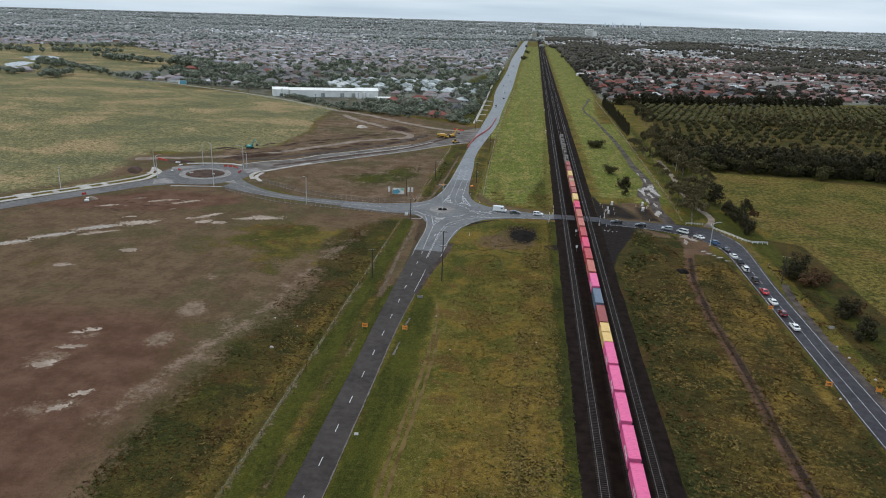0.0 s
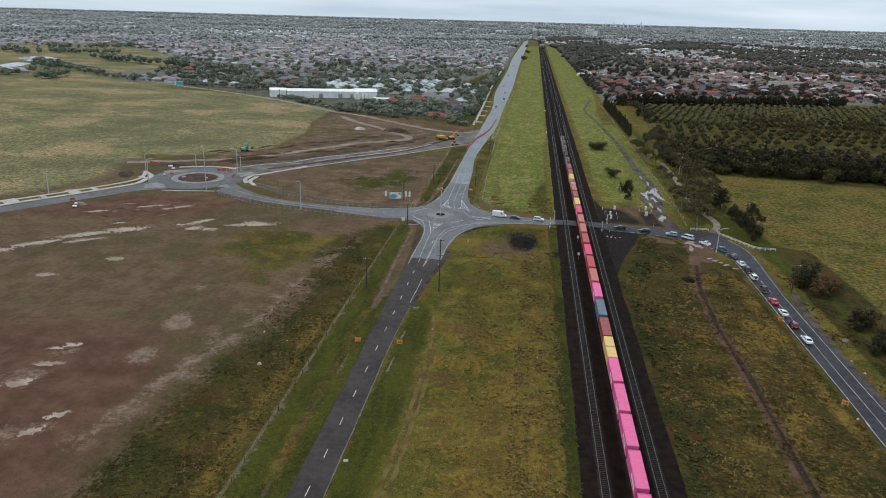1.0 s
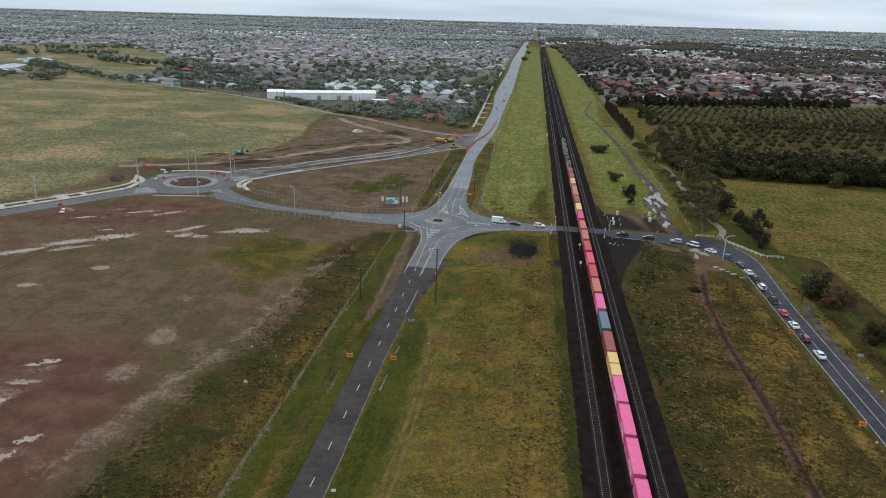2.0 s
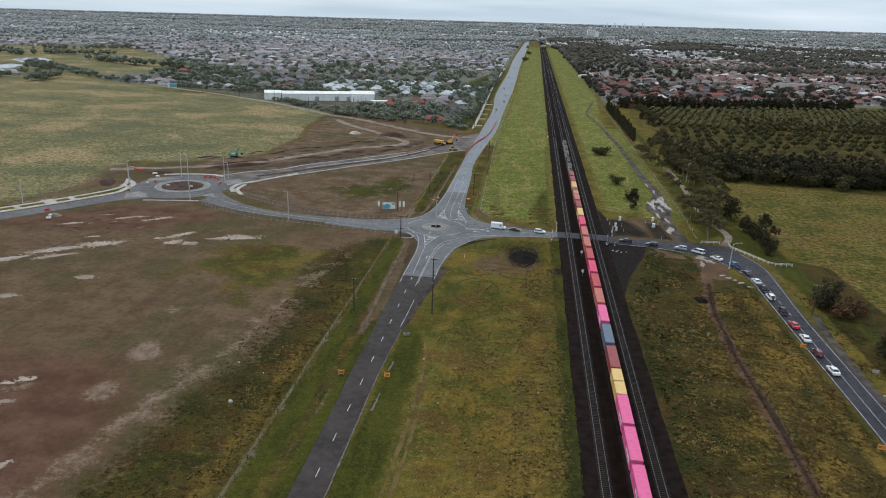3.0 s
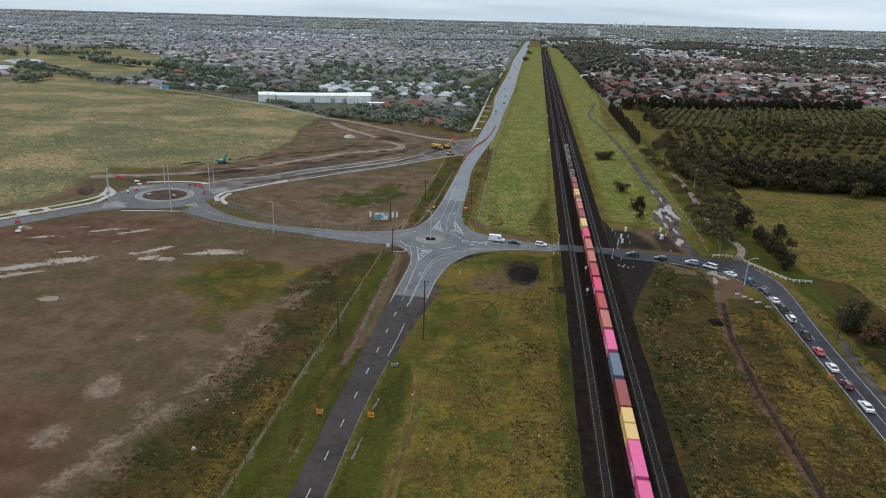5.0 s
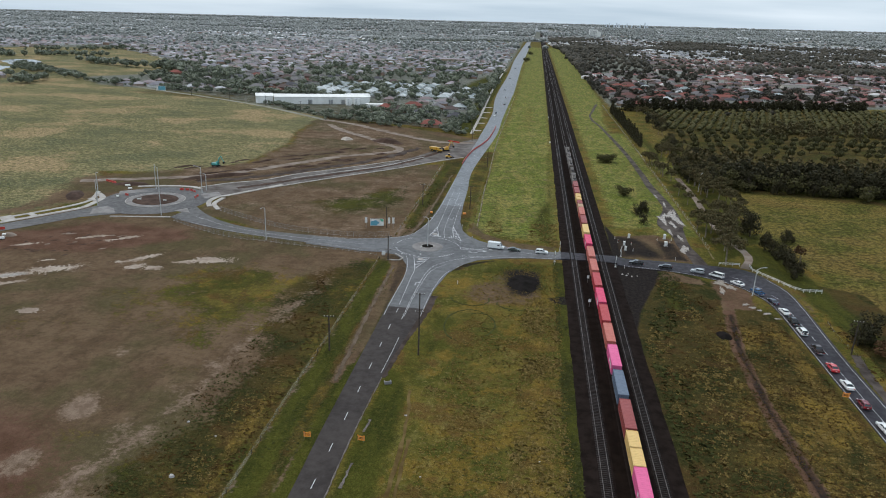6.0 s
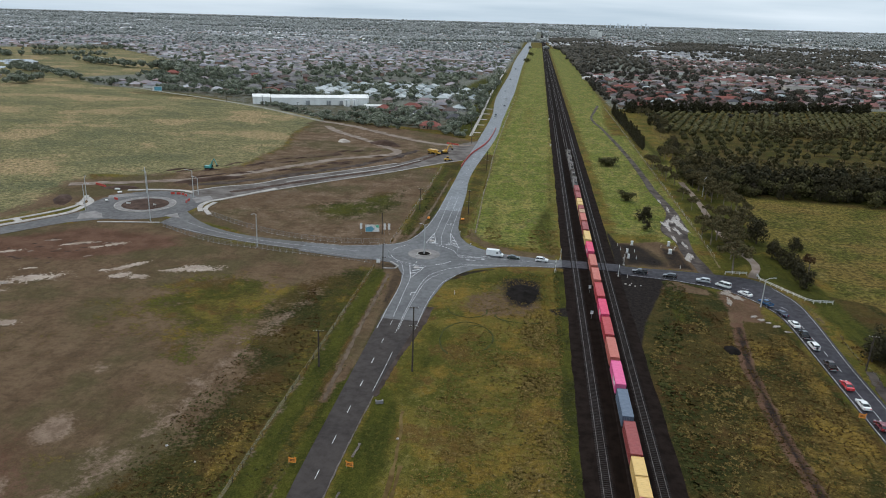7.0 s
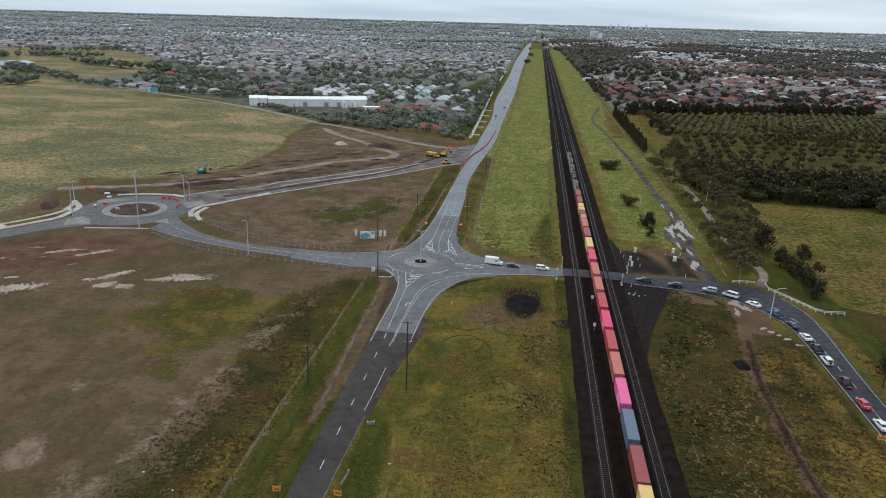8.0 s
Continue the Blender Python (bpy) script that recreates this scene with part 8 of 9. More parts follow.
wood("conifer_windbreak", "dark windbreak of conifers behind the grove", [(100 + 2.4 * i + rng.uniform(-2, 2), 806 + 0.92 * i + rng.uniform(-5, 5), rng.uniform(8, 12)) for i in range(119)], LEAF_DARK, 42)
plant([T["gum2"], T["dark1"]], [(rng.uniform(106, 126), rng.uniform(640, 800), rng.uniform(4, 8)) for _ in range(30)], rng)


def lump(seed, levels=2, squash=0.85, amp=0.28):
    """A small uneven crown lump of triangles, radius about 1."""
    bm = bmesh.new()
    bmesh.ops.create_icosphere(bm, subdivisions=levels, radius=1.0)
    for v in bm.verts:
        k = 1 + amp * noise.noise(v.co * 2.3 + Vector((seed, 0, 0))) + amp * 0.7 * noise.noise(v.co * 5.0 + Vector((0, seed, 0)))
        v.co = Vector((v.co.x * k, v.co.y * k, v.co.z * k * squash))
    vs = np.array([v.co[:] for v in bm.verts])
    fs = np.array([[v.index for v in f.verts] for f in bm.faces])
    bm.free()
    return vs, fs


# olive grove: the front rows tree by tree, the rest as one stand
front, rest = [], []
for i in range(26):
    for j in range(6):
        x, y = 120 + 9.0 * i + (3.1 * j) % 9.0 + rng.uniform(-1.8, 1.8), 538 + 22 * j + 0.12 * 9.0 * i + rng.uniform(-2.5, 2.5)
        if (y - 34) * 0.55 + 12 > x and not (x > 215 and y > 650) and rng.random() > (0.3 if j < 2 else 0.06):
            front.append((x, y, rng.uniform(2.7, 3.7)))
for i in range(44):
    for j in range(25):
        x = 118 + 7.6 * i + (2.9 * j) % 7.6 + rng.uniform(-1.0, 1.0)
        y = 676 + 9.4 * j + 0.1 * (x - 122) + rng.uniform(-1.2, 1.2)
        if y < 805 + 0.38 * (x - 100) - 14 and (y - 34) * 0.55 + 12 > x - 1 and rng.random() > 0.06:
            rest.append((x, y, rng.uniform(2.2, 3.0)))
olive = thing("olive_tree", "round clipped grey green olive tree in a row", "tree", pose(front[0][0], front[0][1], -0.05), "front rows of the grove")
part("trunk", Geo().tube((0, 0, -0.1), (0, 0, 1.6), 0.16, 0.1, 7), BARK_DARK, olive)
part("crown", crown_mesh("crown", [(0, 0, 2.4, 1.9), (0.7, 0.3, 2.1, 1.4), (-0.6, 0.5, 2.3, 1.4), (0.1, -0.7, 2.7, 1.3)], 70, 0.42, LEAF_OLIVE, 21), None, olive)
for x, y, s in front[1:]:
    o = copy_thing(olive, pose(x, y, -0.05, 0, 0, rng.uniform(0, 360)))
    o.scale = (s / 2.2,) * 3
vs, fs = lump(5, 2, 0.85, 0.55)
tagged(new("olive_grove", scatter_mesh("olive_grove", vs, fs, [(x, y, s * 0.8, s * 0.84, rng.uniform(0.8, 1.1), rng.uniform(0, 6.28)) for x, y, s in rest], LEAF_OLIVE)), "long rows of grey green olive trees", "trees", kind="stuff")

# ---- weeds and tufts ----


def tuft_piece(n, seed, lean=0.5):
    r = random.Random(seed)
    v, f = [], []
    for i in range(n):
        a = 6.283 * i / n + r.uniform(-0.3, 0.3)
        k = len(v)
        w, o, h = 0.28, r.uniform(0.35, 0.8) * lean * 2, r.uniform(0.6, 1.0)
        v += [(-w * math.sin(a), w * math.cos(a), -0.08), (w * math.sin(a), -w * math.cos(a), -0.08), (o * math.cos(a), o * math.sin(a), h)]
        f.append((k, k + 1, k + 2))
    centre = len(v)
    v.append((0, 0, 0.5))
    f += [(3 * i + 1, 3 * ((i + 1) % n), centre) for i in range(n)]
    return v, f


def tufts(name, label, zones, mat, seed, piece):
    """zones: (polygon, number, least size, greatest size)."""
    r = np.random.RandomState(seed)
    out = []
    for poly, count, lo, hi in zones:
        xs, ys = [p[0] for p in poly], [p[1] for p in poly]
        x, y = r.uniform(min(xs), max(xs), count), r.uniform(min(ys), max(ys), count)
        ok = edge_distance(poly, x, y) > 0
        clump = np.array([noise.noise((a * 0.09, b * 0.09, seed)) + 0.5 * noise.noise((a * 0.3, b * 0.3, seed)) for a, b in zip(x, y)])
        ok &= clump + r.uniform(-0.45, 0.45, count) > -0.05
        n = int(ok.sum())
        s = r.uniform(lo, hi, n) * (1 + 0.5 * np.clip(clump[ok], -0.5, 1))
        out.append(np.stack([x[ok], y[ok], np.full(n, -0.05), s, r.uniform(0.25, 0.6, n), r.uniform(0, 6.28, n)], 1))
    tagged(new(name, scatter_mesh(name, *piece, np.concatenate(out), mat)), label, "plants", kind="stuff")


EASTV = [(38.5, 80), (82.5, 80), (82.5, 225), (82, 262), (74, 262), (66, 262), (58, 296), (50, 290), (48, 256), (43, 238), (38.8, 236)]
WESTV = [(-76, 80), (-38.5, 80), (-39.5, 270), (-46, 285), (-60, 280), (-68, 245), (-62, 205), (-72, 150)]
clump_mesh = crown_mesh("clump", [(0, 0, 0.15, 0.75), (0.45, 0.2, 0.1, 0.5)], 8, 0.42, TUFT, 14, 0.55)
cv0 = np.array([v.co[:] for v in clump_mesh.vertices])
cf0 = np.array([q.vertices[:] for q in clump_mesh.polygons])
bpy.data.meshes.remove(clump_mesh)
tufts("median_clumps", "low rounded clumps of yellow green weeds", [([(-14, 80), (15.5, 80), (16, 296), (2, 296), (-12, 280)], 4500, 0.25, 0.6)], TUFT_WARM, 6, (cv0, cf0))
tufts("weed_clumps", "low rounded clumps of straw and green weeds", [(EASTV, 5200, 0.25, 0.65), ([(-60, 80), (-50, 80), (-50, 230), (-64, 270)], 2200, 0.25, 0.6),
                                                                ([(-76, 80), (-62, 80), (-58, 200), (-66, 260), (-72, 150)], 1300, 0.25, 0.6), ([(92, 140), (104, 140), (106, 262), (96, 262)], 1200, 0.25, 0.7)], TUFT, 6, (cv0, cf0))
tufts("median_tufts", "yellow green and straw grass tufts", [([(-17, 80), (15.5, 80), (16, 296), (2, 296), (-8, 284), (-15, 240)], 18000, 0.14, 0.42)], TUFT_WARM, 3, tuft_piece(6, 1))
tufts("weed_tufts", "mixed green and straw coloured weeds and grass tufts", [(EASTV, 22000, 0.14, 0.45), ([(-76, 80), (-49.5, 80), (-49.5, 280), (-60, 280), (-68, 245), (-62, 205), (-72, 150)], 7000, 0.12, 0.36),
                                                                      ([(93, 140), (130, 140), (150, 330), (112, 400), (98, 290)], 3000, 0.2, 0.5)], TUFT, 3, tuft_piece(6, 1))
tufts("pasture_tufts", "pale green and straw grass tufts of a pasture", [([(-18, 322), (17, 316), (18.5, 520), (-16, 520), (-24, 400)], 6000, 0.2, 0.5), ([(40, 350), (64, 350), (68, 520), (46, 520)], 2500, 0.2, 0.5), ([(-340, 330), (-215, 300), (-240, 420), (-150, 450), (-180, 620), (-420, 690)], 16000, 0.25, 0.6)], TUFT_PALE, 8, tuft_piece(6, 5))
tufts("straw_clumps", "pale feathery clumps of seeding grass", [([(2, 90), (14.6, 90), (15, 262), (5, 262)], 4200, 0.3, 0.95), ([(-16, 190), (0, 160), (6, 250), (-10, 250)], 1200, 0.25, 0.7), ([(38.6, 100), (52, 100), (52, 240), (46, 262), (39, 238)], 1500, 0.3, 0.9), ([(4, 322), (16.5, 318), (17, 352), (6, 350)], 700, 0.3, 0.9), ([(-14, 330), (-6, 326), (-6, 345), (-13, 350)], 300, 0.3, 0.8), ([(48, 200), (60, 200), (58, 290), (50, 290)], 900, 0.35, 1.0), ([(62, 110), (81, 110), (80, 250), (66, 250)], 800, 0.3, 0.7), ([(-60, 100), (-50, 100), (-50, 200), (-60, 200)], 700, 0.25, 0.6)], TUFT_STRAW, 12, (cv0, cf0))
tufts("dead_weeds", "heap of dead brown weeds at the end of a ditch", [([(-19.2, 196.4), (-15, 195.6), (-12.4, 197), (-13.6, 200.6), (-18, 201)], 260, 0.35, 0.85)], TUFT_STRAW, 19, (cv0, cf0))
tufts("rank_weeds", "rank green weeds grown up beside the ballast", [([(38.2, 110), (46, 110), (46, 236), (52, 262), (58, 296), (52, 298), (47, 268), (40, 240)], 1300, 0.6, 1.5), ([(-46, 318), (-42, 330), (-42, 420), (-46, 420)], 200, 0.4, 0.9)], TUFT_DARK, 17, (cv0, cf0))
tufts("fence_grass", "long straw grass grown through a wire fence", [([(-49.4, 90), (-48.2, 90), (-48.2, 290), (-49.4, 290)], 2600, 0.25, 0.5), ([(-48.9, 319), (-47.9, 319), (-47.4, 420), (-48.4, 420)], 900, 0.25, 0.5), ([(-20.4, 335), (-18.8, 335), (-18.2, 470), (-19.6, 470)], 900, 0.25, 0.55)], TUFT_WARM, 15, tuft_piece(6, 7))
tufts("dark_weeds", "dark green weeds along the ballast and ditches", [([(13.5, 80), (17.3, 80), (17.6, 300), (14.4, 300)], 3600, 0.22, 0.55), ([(37.8, 80), (41.5, 80), (41, 236), (38.5, 236)], 1500, 0.3, 0.8), ([(50, 262), (57, 262), (59, 298), (52, 298)], 900, 0.4, 1.0), ([(-8, 80), (15.5, 80), (16, 296), (2, 296), (-8, 240)], 1500, 0.2, 0.5), (EASTV, 3500, 0.2, 0.5), (WESTV, 3500, 0.2, 0.45), ([(-74, 80), (-61, 80), (-61, 150), (-60, 200), (-66, 240), (-72, 150)], 3200, 0.2, 0.5),
                                                                ([(-98, 367), (-84, 376), (-71, 396), (-58, 406), (-55, 379), (-59, 360), (-69, 348), (-82, 343), (-91, 353)], 2200, 0.25, 0.55)] , TUFT_DARK, 4, tuft_piece(7, 2, 0.6))

# ---- houses ----


def hip_roof(w, d, eave, ridge, over=0.5, cx=0.0, cy=0.0, turn=False):
    """A hipped roof with thickness at the eaves, over a plan w by d, the ridge along the longer side."""
    a, b = w / 2 + over, d / 2 + over
    k = min(a, b)
    if a >= b:
        top = [(-(a - k * 0.95), 0), (a - k * 0.95, 0)]
    else:
        top = [(0, -(b - k * 0.95)), (0, b - k * 0.95)]
    lo = [(-a, -b), (a, -b), (a, b), (-a, b)]
    v = [(x + cx, y + cy, eave) for x, y in lo] + [(x + cx, y + cy, ridge) for x, y in top] + [(x + cx, y + cy, eave - 0.18) for x, y in lo]
    if a >= b:
        f = [(0, 1, 5, 4), (2, 3, 4, 5), (1, 2, 5), (3, 0, 4)]
    else:
        f = [(1, 2, 5, 4), (3, 0, 4, 5), (0, 1, 4), (2, 3, 5)]
    f += [(6, 7, 1, 0), (7, 8, 2, 1), (8, 9, 3, 2), (9, 6, 0, 3), (9, 8, 7, 6)]
    return v, f


def house(w, d, wing, roof_mat, wall_mat, label, two=False):
    h = 5.4 if two else 2.7
    t = thing("house", label, "house", None, "suburban houses")
    g = Geo().box(0, 0, -0.2, w, d, h + 0.2)
    if wing:
        g.box(wing[0], wing[1], -0.2, wing[2], wing[3], 2.85)
    wall = part("wall", g, wall_mat, t)
    rg = Geo()
    rg.add(*hip_roof(w, d, h + 0.05, h + 0.05 + 0.27 * min(w, d)))
    if wing:
        rg.add(*hip_roof(wing[2], wing[3], 2.75, 2.75 + 0.27 * min(wing[2], wing[3]), cx=wing[0], cy=wing[1]))
    roof = part("roof", rg, roof_mat, t)
    part("ridge_cap", Geo().tube((-max(0.2, (w - d) / 2), 0, h + 0.03 + 0.27 * min(w, d)), (max(0.2, (w - d) / 2), 0, h + 0.03 + 0.27 * min(w, d)), 0.14, n=6), roof_mat, roof)
    for k in (-0.3, 0.05, 0.34):
        win = part("window", Geo().box(k * w, -d / 2 - 0.02, 0.9, 1.6, 0.08, 1.2), GLASS, t)
        part("window_frame", Geo().box(k * w, -d / 2 - 0.03, 0.8, 1.8, 0.06, 0.1).box(k * w, -d / 2 - 0.03, 2.1, 1.8, 0.06, 0.1), WHITE_PAINT, win)
    part("door", Geo().box(-0.12 * w, -d / 2 - 0.03, 0, 0.95, 0.08, 2.05), BARK_DARK, t)
    return t


HOUSES_R = [house(17, 11, (5, -5, 7, 7), ROOF_RED, WALL_BRICK, "brick house with a terracotta tiled hip roof"), house(15, 12, (-4, -6, 6, 6), ROOF_GREY, WALL_BRICK, "brick house with a grey tiled hip roof"),
            house(16, 10, None, ROOF_RED, WALL_PALE, "rendered house with a red tiled hip roof"), house(14, 11, (4, 6, 6, 7), ROOF_WHITE, WALL_PALE, "pale rendered house with a light steel roof"), house(13, 10, None, ROOF_GREY, WALL_PALE, "two storey rendered house with a grey roof", True)]
HOUSES_W = [house(12, 9, (3, -5, 5, 4), ROOF_WHITE, WALL_PALE, "small unit with a pale steel roof"), house(13, 8.5, None, ROOF_WHITE, WALL_PALE, "small pale unit with a white hip roof")]
hr = random.Random(31)
taken, placed = [], []


def stand(tmpl, x, y, a):
    first = tmpl not in placed
    m = pose(x, y, float(rise(x, y)), 0, 0, a)
    if first:
        placed.append(tmpl)
        tmpl.matrix_world = m
    else:
        copy_thing(tmpl, m)
    taken.append((x, y))


# retirement village of pale roofs
for i in range(13):
    for j in range(8):
        x, y = -238 + 14.6 * i + hr.uniform(-1.5, 1.5), 790 + 20.5 * j + 0.25 * 14.6 * i + hr.uniform(-1.5, 1.5)
        if x < -52 and not (x < -140 and y < 796) and not (x > -120 and y > 945):
            stand(hr.choice(HOUSES_W), x, y, hr.choice((0, 90, 180)) + hr.uniform(-6, 6))
# houses behind the site hedge and by the road
for x, y, k, a in [(-77, 621, 0, 10), (-96, 690, 1, 0), (-70, 700, 4, 0), (-118, 700, 1, 0), (-132, 713, 0, 0), (-112, 740, 0, 0), (-88, 735, 1, 90), (-66, 745, 3, 0), (-62, 672, 1, 0)]:
    stand(HOUSES_R[k], x, y, a)
for i in range(24):
    for j in range(9):
        x, y = 104 + 19 * i + hr.uniform(-2, 2), 858 + 30 * j + 7 * (j // 2) + hr.uniform(-3, 3)
        if y > 836 + 0.38 * (x - 100) and x < 104 + 0.52 * (y - 600):
            stand(HOUSES_R[hr.choice((0, 0, 2, 2, 1, 1, 3, 4, 1, 0))], x, y, hr.choice((0, 180)) + hr.uniform(-5, 5))
for i in range(20):
    for j in range(7):
        x, y = -178 - 21 * i + hr.uniform(-3, 3), 800 + 31 * j + 6 * i * 0.5 + hr.uniform(-3, 3)
        if y > 770 + 0.2 * (-x - 178) and not (x < -480 and y < 1200) and not (x > -246 and y < 975) and not (x < -318 and y < 905 - 0.3 * (x + 318)):
            stand(HOUSES_R[hr.choice((0, 1, 1, 1, 4, 1))], x, y, hr.choice((0, 180)) + hr.uniform(-6, 6))

# long pale shed
shed = thing("long_shed", "long white steel shed with a ribbed roof", "shed", pose(-203, 735, 0, 0, 0, 23))
part("wall", Geo().box(0, 0, -0.2, 92, 14, 7.2), SHED_STEEL, shed)
part("roof", Geo().add([(-46.5, -7.6, 6.9), (46.5, -7.6, 6.9), (46.5, 0, 9.0), (-46.5, 0, 9.0), (46.5, 7.6, 6.9), (-46.5, 7.6, 6.9), (-46.5, -7.6, 6.75), (46.5, -7.6, 6.75), (46.5, 7.6, 6.75), (-46.5, 7.6, 6.75)],
                       [(0, 1, 2, 3), (3, 2, 4, 5), (0, 3, 5, 9, 6), (2, 1, 7, 8, 4), (0, 6, 7, 1), (5, 4, 8, 9), (6, 9, 8, 7)]), SHED_STEEL, shed, "pale weathered roof sheets")
for k in range(18):
    part("wall_post", Geo().box(-44 + 5.2 * k, -7.1, 0, 0.5, 0.3, 6.6), SHED_STEEL, shed)
for k in range(30):
    part("roof_rib", Geo().tube((-45 + 3.1 * k, -7.5, 6.98), (-45 + 3.1 * k, 0, 9.06), 0.1, n=4), SHED_STEEL, shed)
for k in (-12, 8, 20):
    part("door", Geo().box(k, -7.15, 0, 4, 0.2, 4.2), GALV, shed)
s2 = thing("short_shed", "short pale shed with a black panel for its open end", "shed", pose(-256, 719, 0, 0, 0, 23))
part("wall", Geo().box(0, 0, -0.2, 16, 13, 7.0), SHED_STEEL, s2)
part("roof", Geo().add([(-8.4, -7, 6.8), (8.4, -7, 6.8), (8.4, 0, 9), (-8.4, 0, 9), (8.4, 7, 6.8), (-8.4, 7, 6.8)], [(0, 1, 2, 3), (3, 2, 4, 5), (0, 3, 5), (1, 4, 2), (0, 5, 4, 1)]), SHED_STEEL, s2)
# flat black panel stands in for the shade inside the doorway
part("black_doorway_panel", Geo().box(8.05, 0, 0, 0.1, 9, 5.5), BLACK, s2, "black panel standing in for a shaded doorway")
wing = thing("shed_wing", "low white wing with a ribbed roof behind the long shed", "shed", pose(-176, 771, 0, 0, 0, 23))
part("wall", Geo().box(0, 0, -0.2, 24, 18, 5.2), SHED_STEEL, wing)
part("roof", Geo().add([(-12.5, -9.6, 4.9), (12.5, -9.6, 4.9), (12.5, 0, 7.4), (-12.5, 0, 7.4), (12.5, 9.6, 4.9), (-12.5, 9.6, 4.9)], [(0, 1, 2, 3), (3, 2, 4, 5), (0, 3, 5), (1, 4, 2), (0, 5, 4, 1)]), SHED_STEEL, wing)
for k in range(7):
    part("roof_rib", Geo().tube((-11 + 3.7 * k, -9.5, 4.98), (-11 + 3.7 * k, 0, 7.46), 0.16, n=4), GALV, wing)
for x, y in ((-174.5, 731.5), (-167.5, 735.0)):
    t = thing("storage_tank", "squat pale steel tank beside a shed", "tank", pose(x, y, -0.1), "storage tanks")
    part("body", Geo().tube((0, 0, 0), (0, 0, 6.0), 2.9, n=24), SHED_STEEL, t)
    part("lid", Geo().tube((0, 0, 6.0), (0, 0, 7.0), 2.95, 0.5, 24), GALV, t)
    part("ladder", Geo().box(0, -2.95, 0.3, 0.5, 0.1, 5.6), GALV, t)
for x, y, w in ((-147, 724, 16), (-100, 676, 14)):
    t = thing("low_shed", "low pale shed with a flat steel roof", "shed", pose(x, y, 0, 0, 0, 20), "low sheds")
    part("wall", Geo().box(0, 0, -0.2, w, 8, 3.3), SHED_STEEL, t)
    part("roof", Geo().box(0, 0, 3.1, w + 1, 9, 0.25), SHED_STEEL, t)
red_shop = thing("long_red_roof_building", "long low building with a terracotta roof", "building", pose(232, 962, 0, 0, 0, 20))
part("wall", Geo().box(0, 0, -0.2, 50, 16, 4.2), WALL_PALE, red_shop)
part("roof", Geo().add(*hip_roof(50, 16, 4.0, 8.0)), ROOF_RED, red_shop)
for k in range(9):
    part("window", Geo().box(-20 + 5 * k, -8.03, 1.0, 2.4, 0.1, 1.5), GLASS, red_shop)
tower = thing("silo_tower", "tall pale block on the horizon", "building", pose(*settled(373, 4830, -1.0)))
TOWER_SCALE = float(settle(373, 4830)[3])
tower.scale = (TOWER_SCALE,) * 3
part("wall", Geo().box(0, 0, 0, 52, 34, 50).box(36, 0, 0, 24, 30, 38), CREAM_STEEL, tower)
part("roof", Geo().box(-8, 0, 50, 22, 18, 5), GALV, tower)
for k in range(9):
    part("window_band", Geo().box(0, -17.1, 4 + 4.8 * k, 46, 0.3, 1.4), GLASS, tower)

# the rest of the town as stands of roofs, walls and crowns, out to the horizon
far = np.random.RandomState(77)


def in_view(x, y):
    return (x > -0.98 * (y + 60)) & (x < 0.66 * (y + 60))


PARKS = [PARK, [(-16, 1640), (-2, 1640), (6, 2300), (-10, 2300)], FAR_FIELD, [(-100, 950), (-40, 950), (-40, 1270), (-80, 1170)],
         [(-985, 1300), (-985, 1560), (-900, 1540), (-840, 1260)], [(-590, 880), (-480, 830), (-430, 870), (-470, 1020), (-600, 1075)], [(82, 850), (100, 860), (98, 960), (84, 960)]]


def free_land(x, y):
    """True where houses may stand: away from the corridor, the parks, fields and the grove."""
    corridor = (x > -56) & (x < np.interp(y, [0, 1800, 2500, 3400], [84, 82, 78, 46])) & (y < 3400)
    corridor |= (x > 2) & (x < 46) & (y < 9000)
    field = (x < -40) & (y < 745 + 0.12 * (-x - 200).clip(0) + 20)
    grove_area = (x > 80) & (y < 850 + 0.38 * (x - 100))
    keep = ~(corridor | field | grove_area)
    for poly in PARKS:
        keep &= edge_distance(poly, x, y) < 0
    return keep


def wedge(n, y0, y1):
    """Random places over the part of the plain that the walk looks across."""
    y = np.sqrt(y0 * y0 + (y1 * y1 - y0 * y0) * far.rand(n))
    x = far.uniform(-0.98, 0.66, n) * (y + 60)
    ok = free_land(x, y)
    return x[ok], y[ok]


def wooded(x, y, seed):
    """Where trees gather: long belts and small groups."""
    return np.array([noise.noise((a * 0.0032, b * 0.0016, seed)) + 0.45 * noise.noise((a * 0.014, b * 0.008, seed + 3)) for a, b in zip(x, y)])


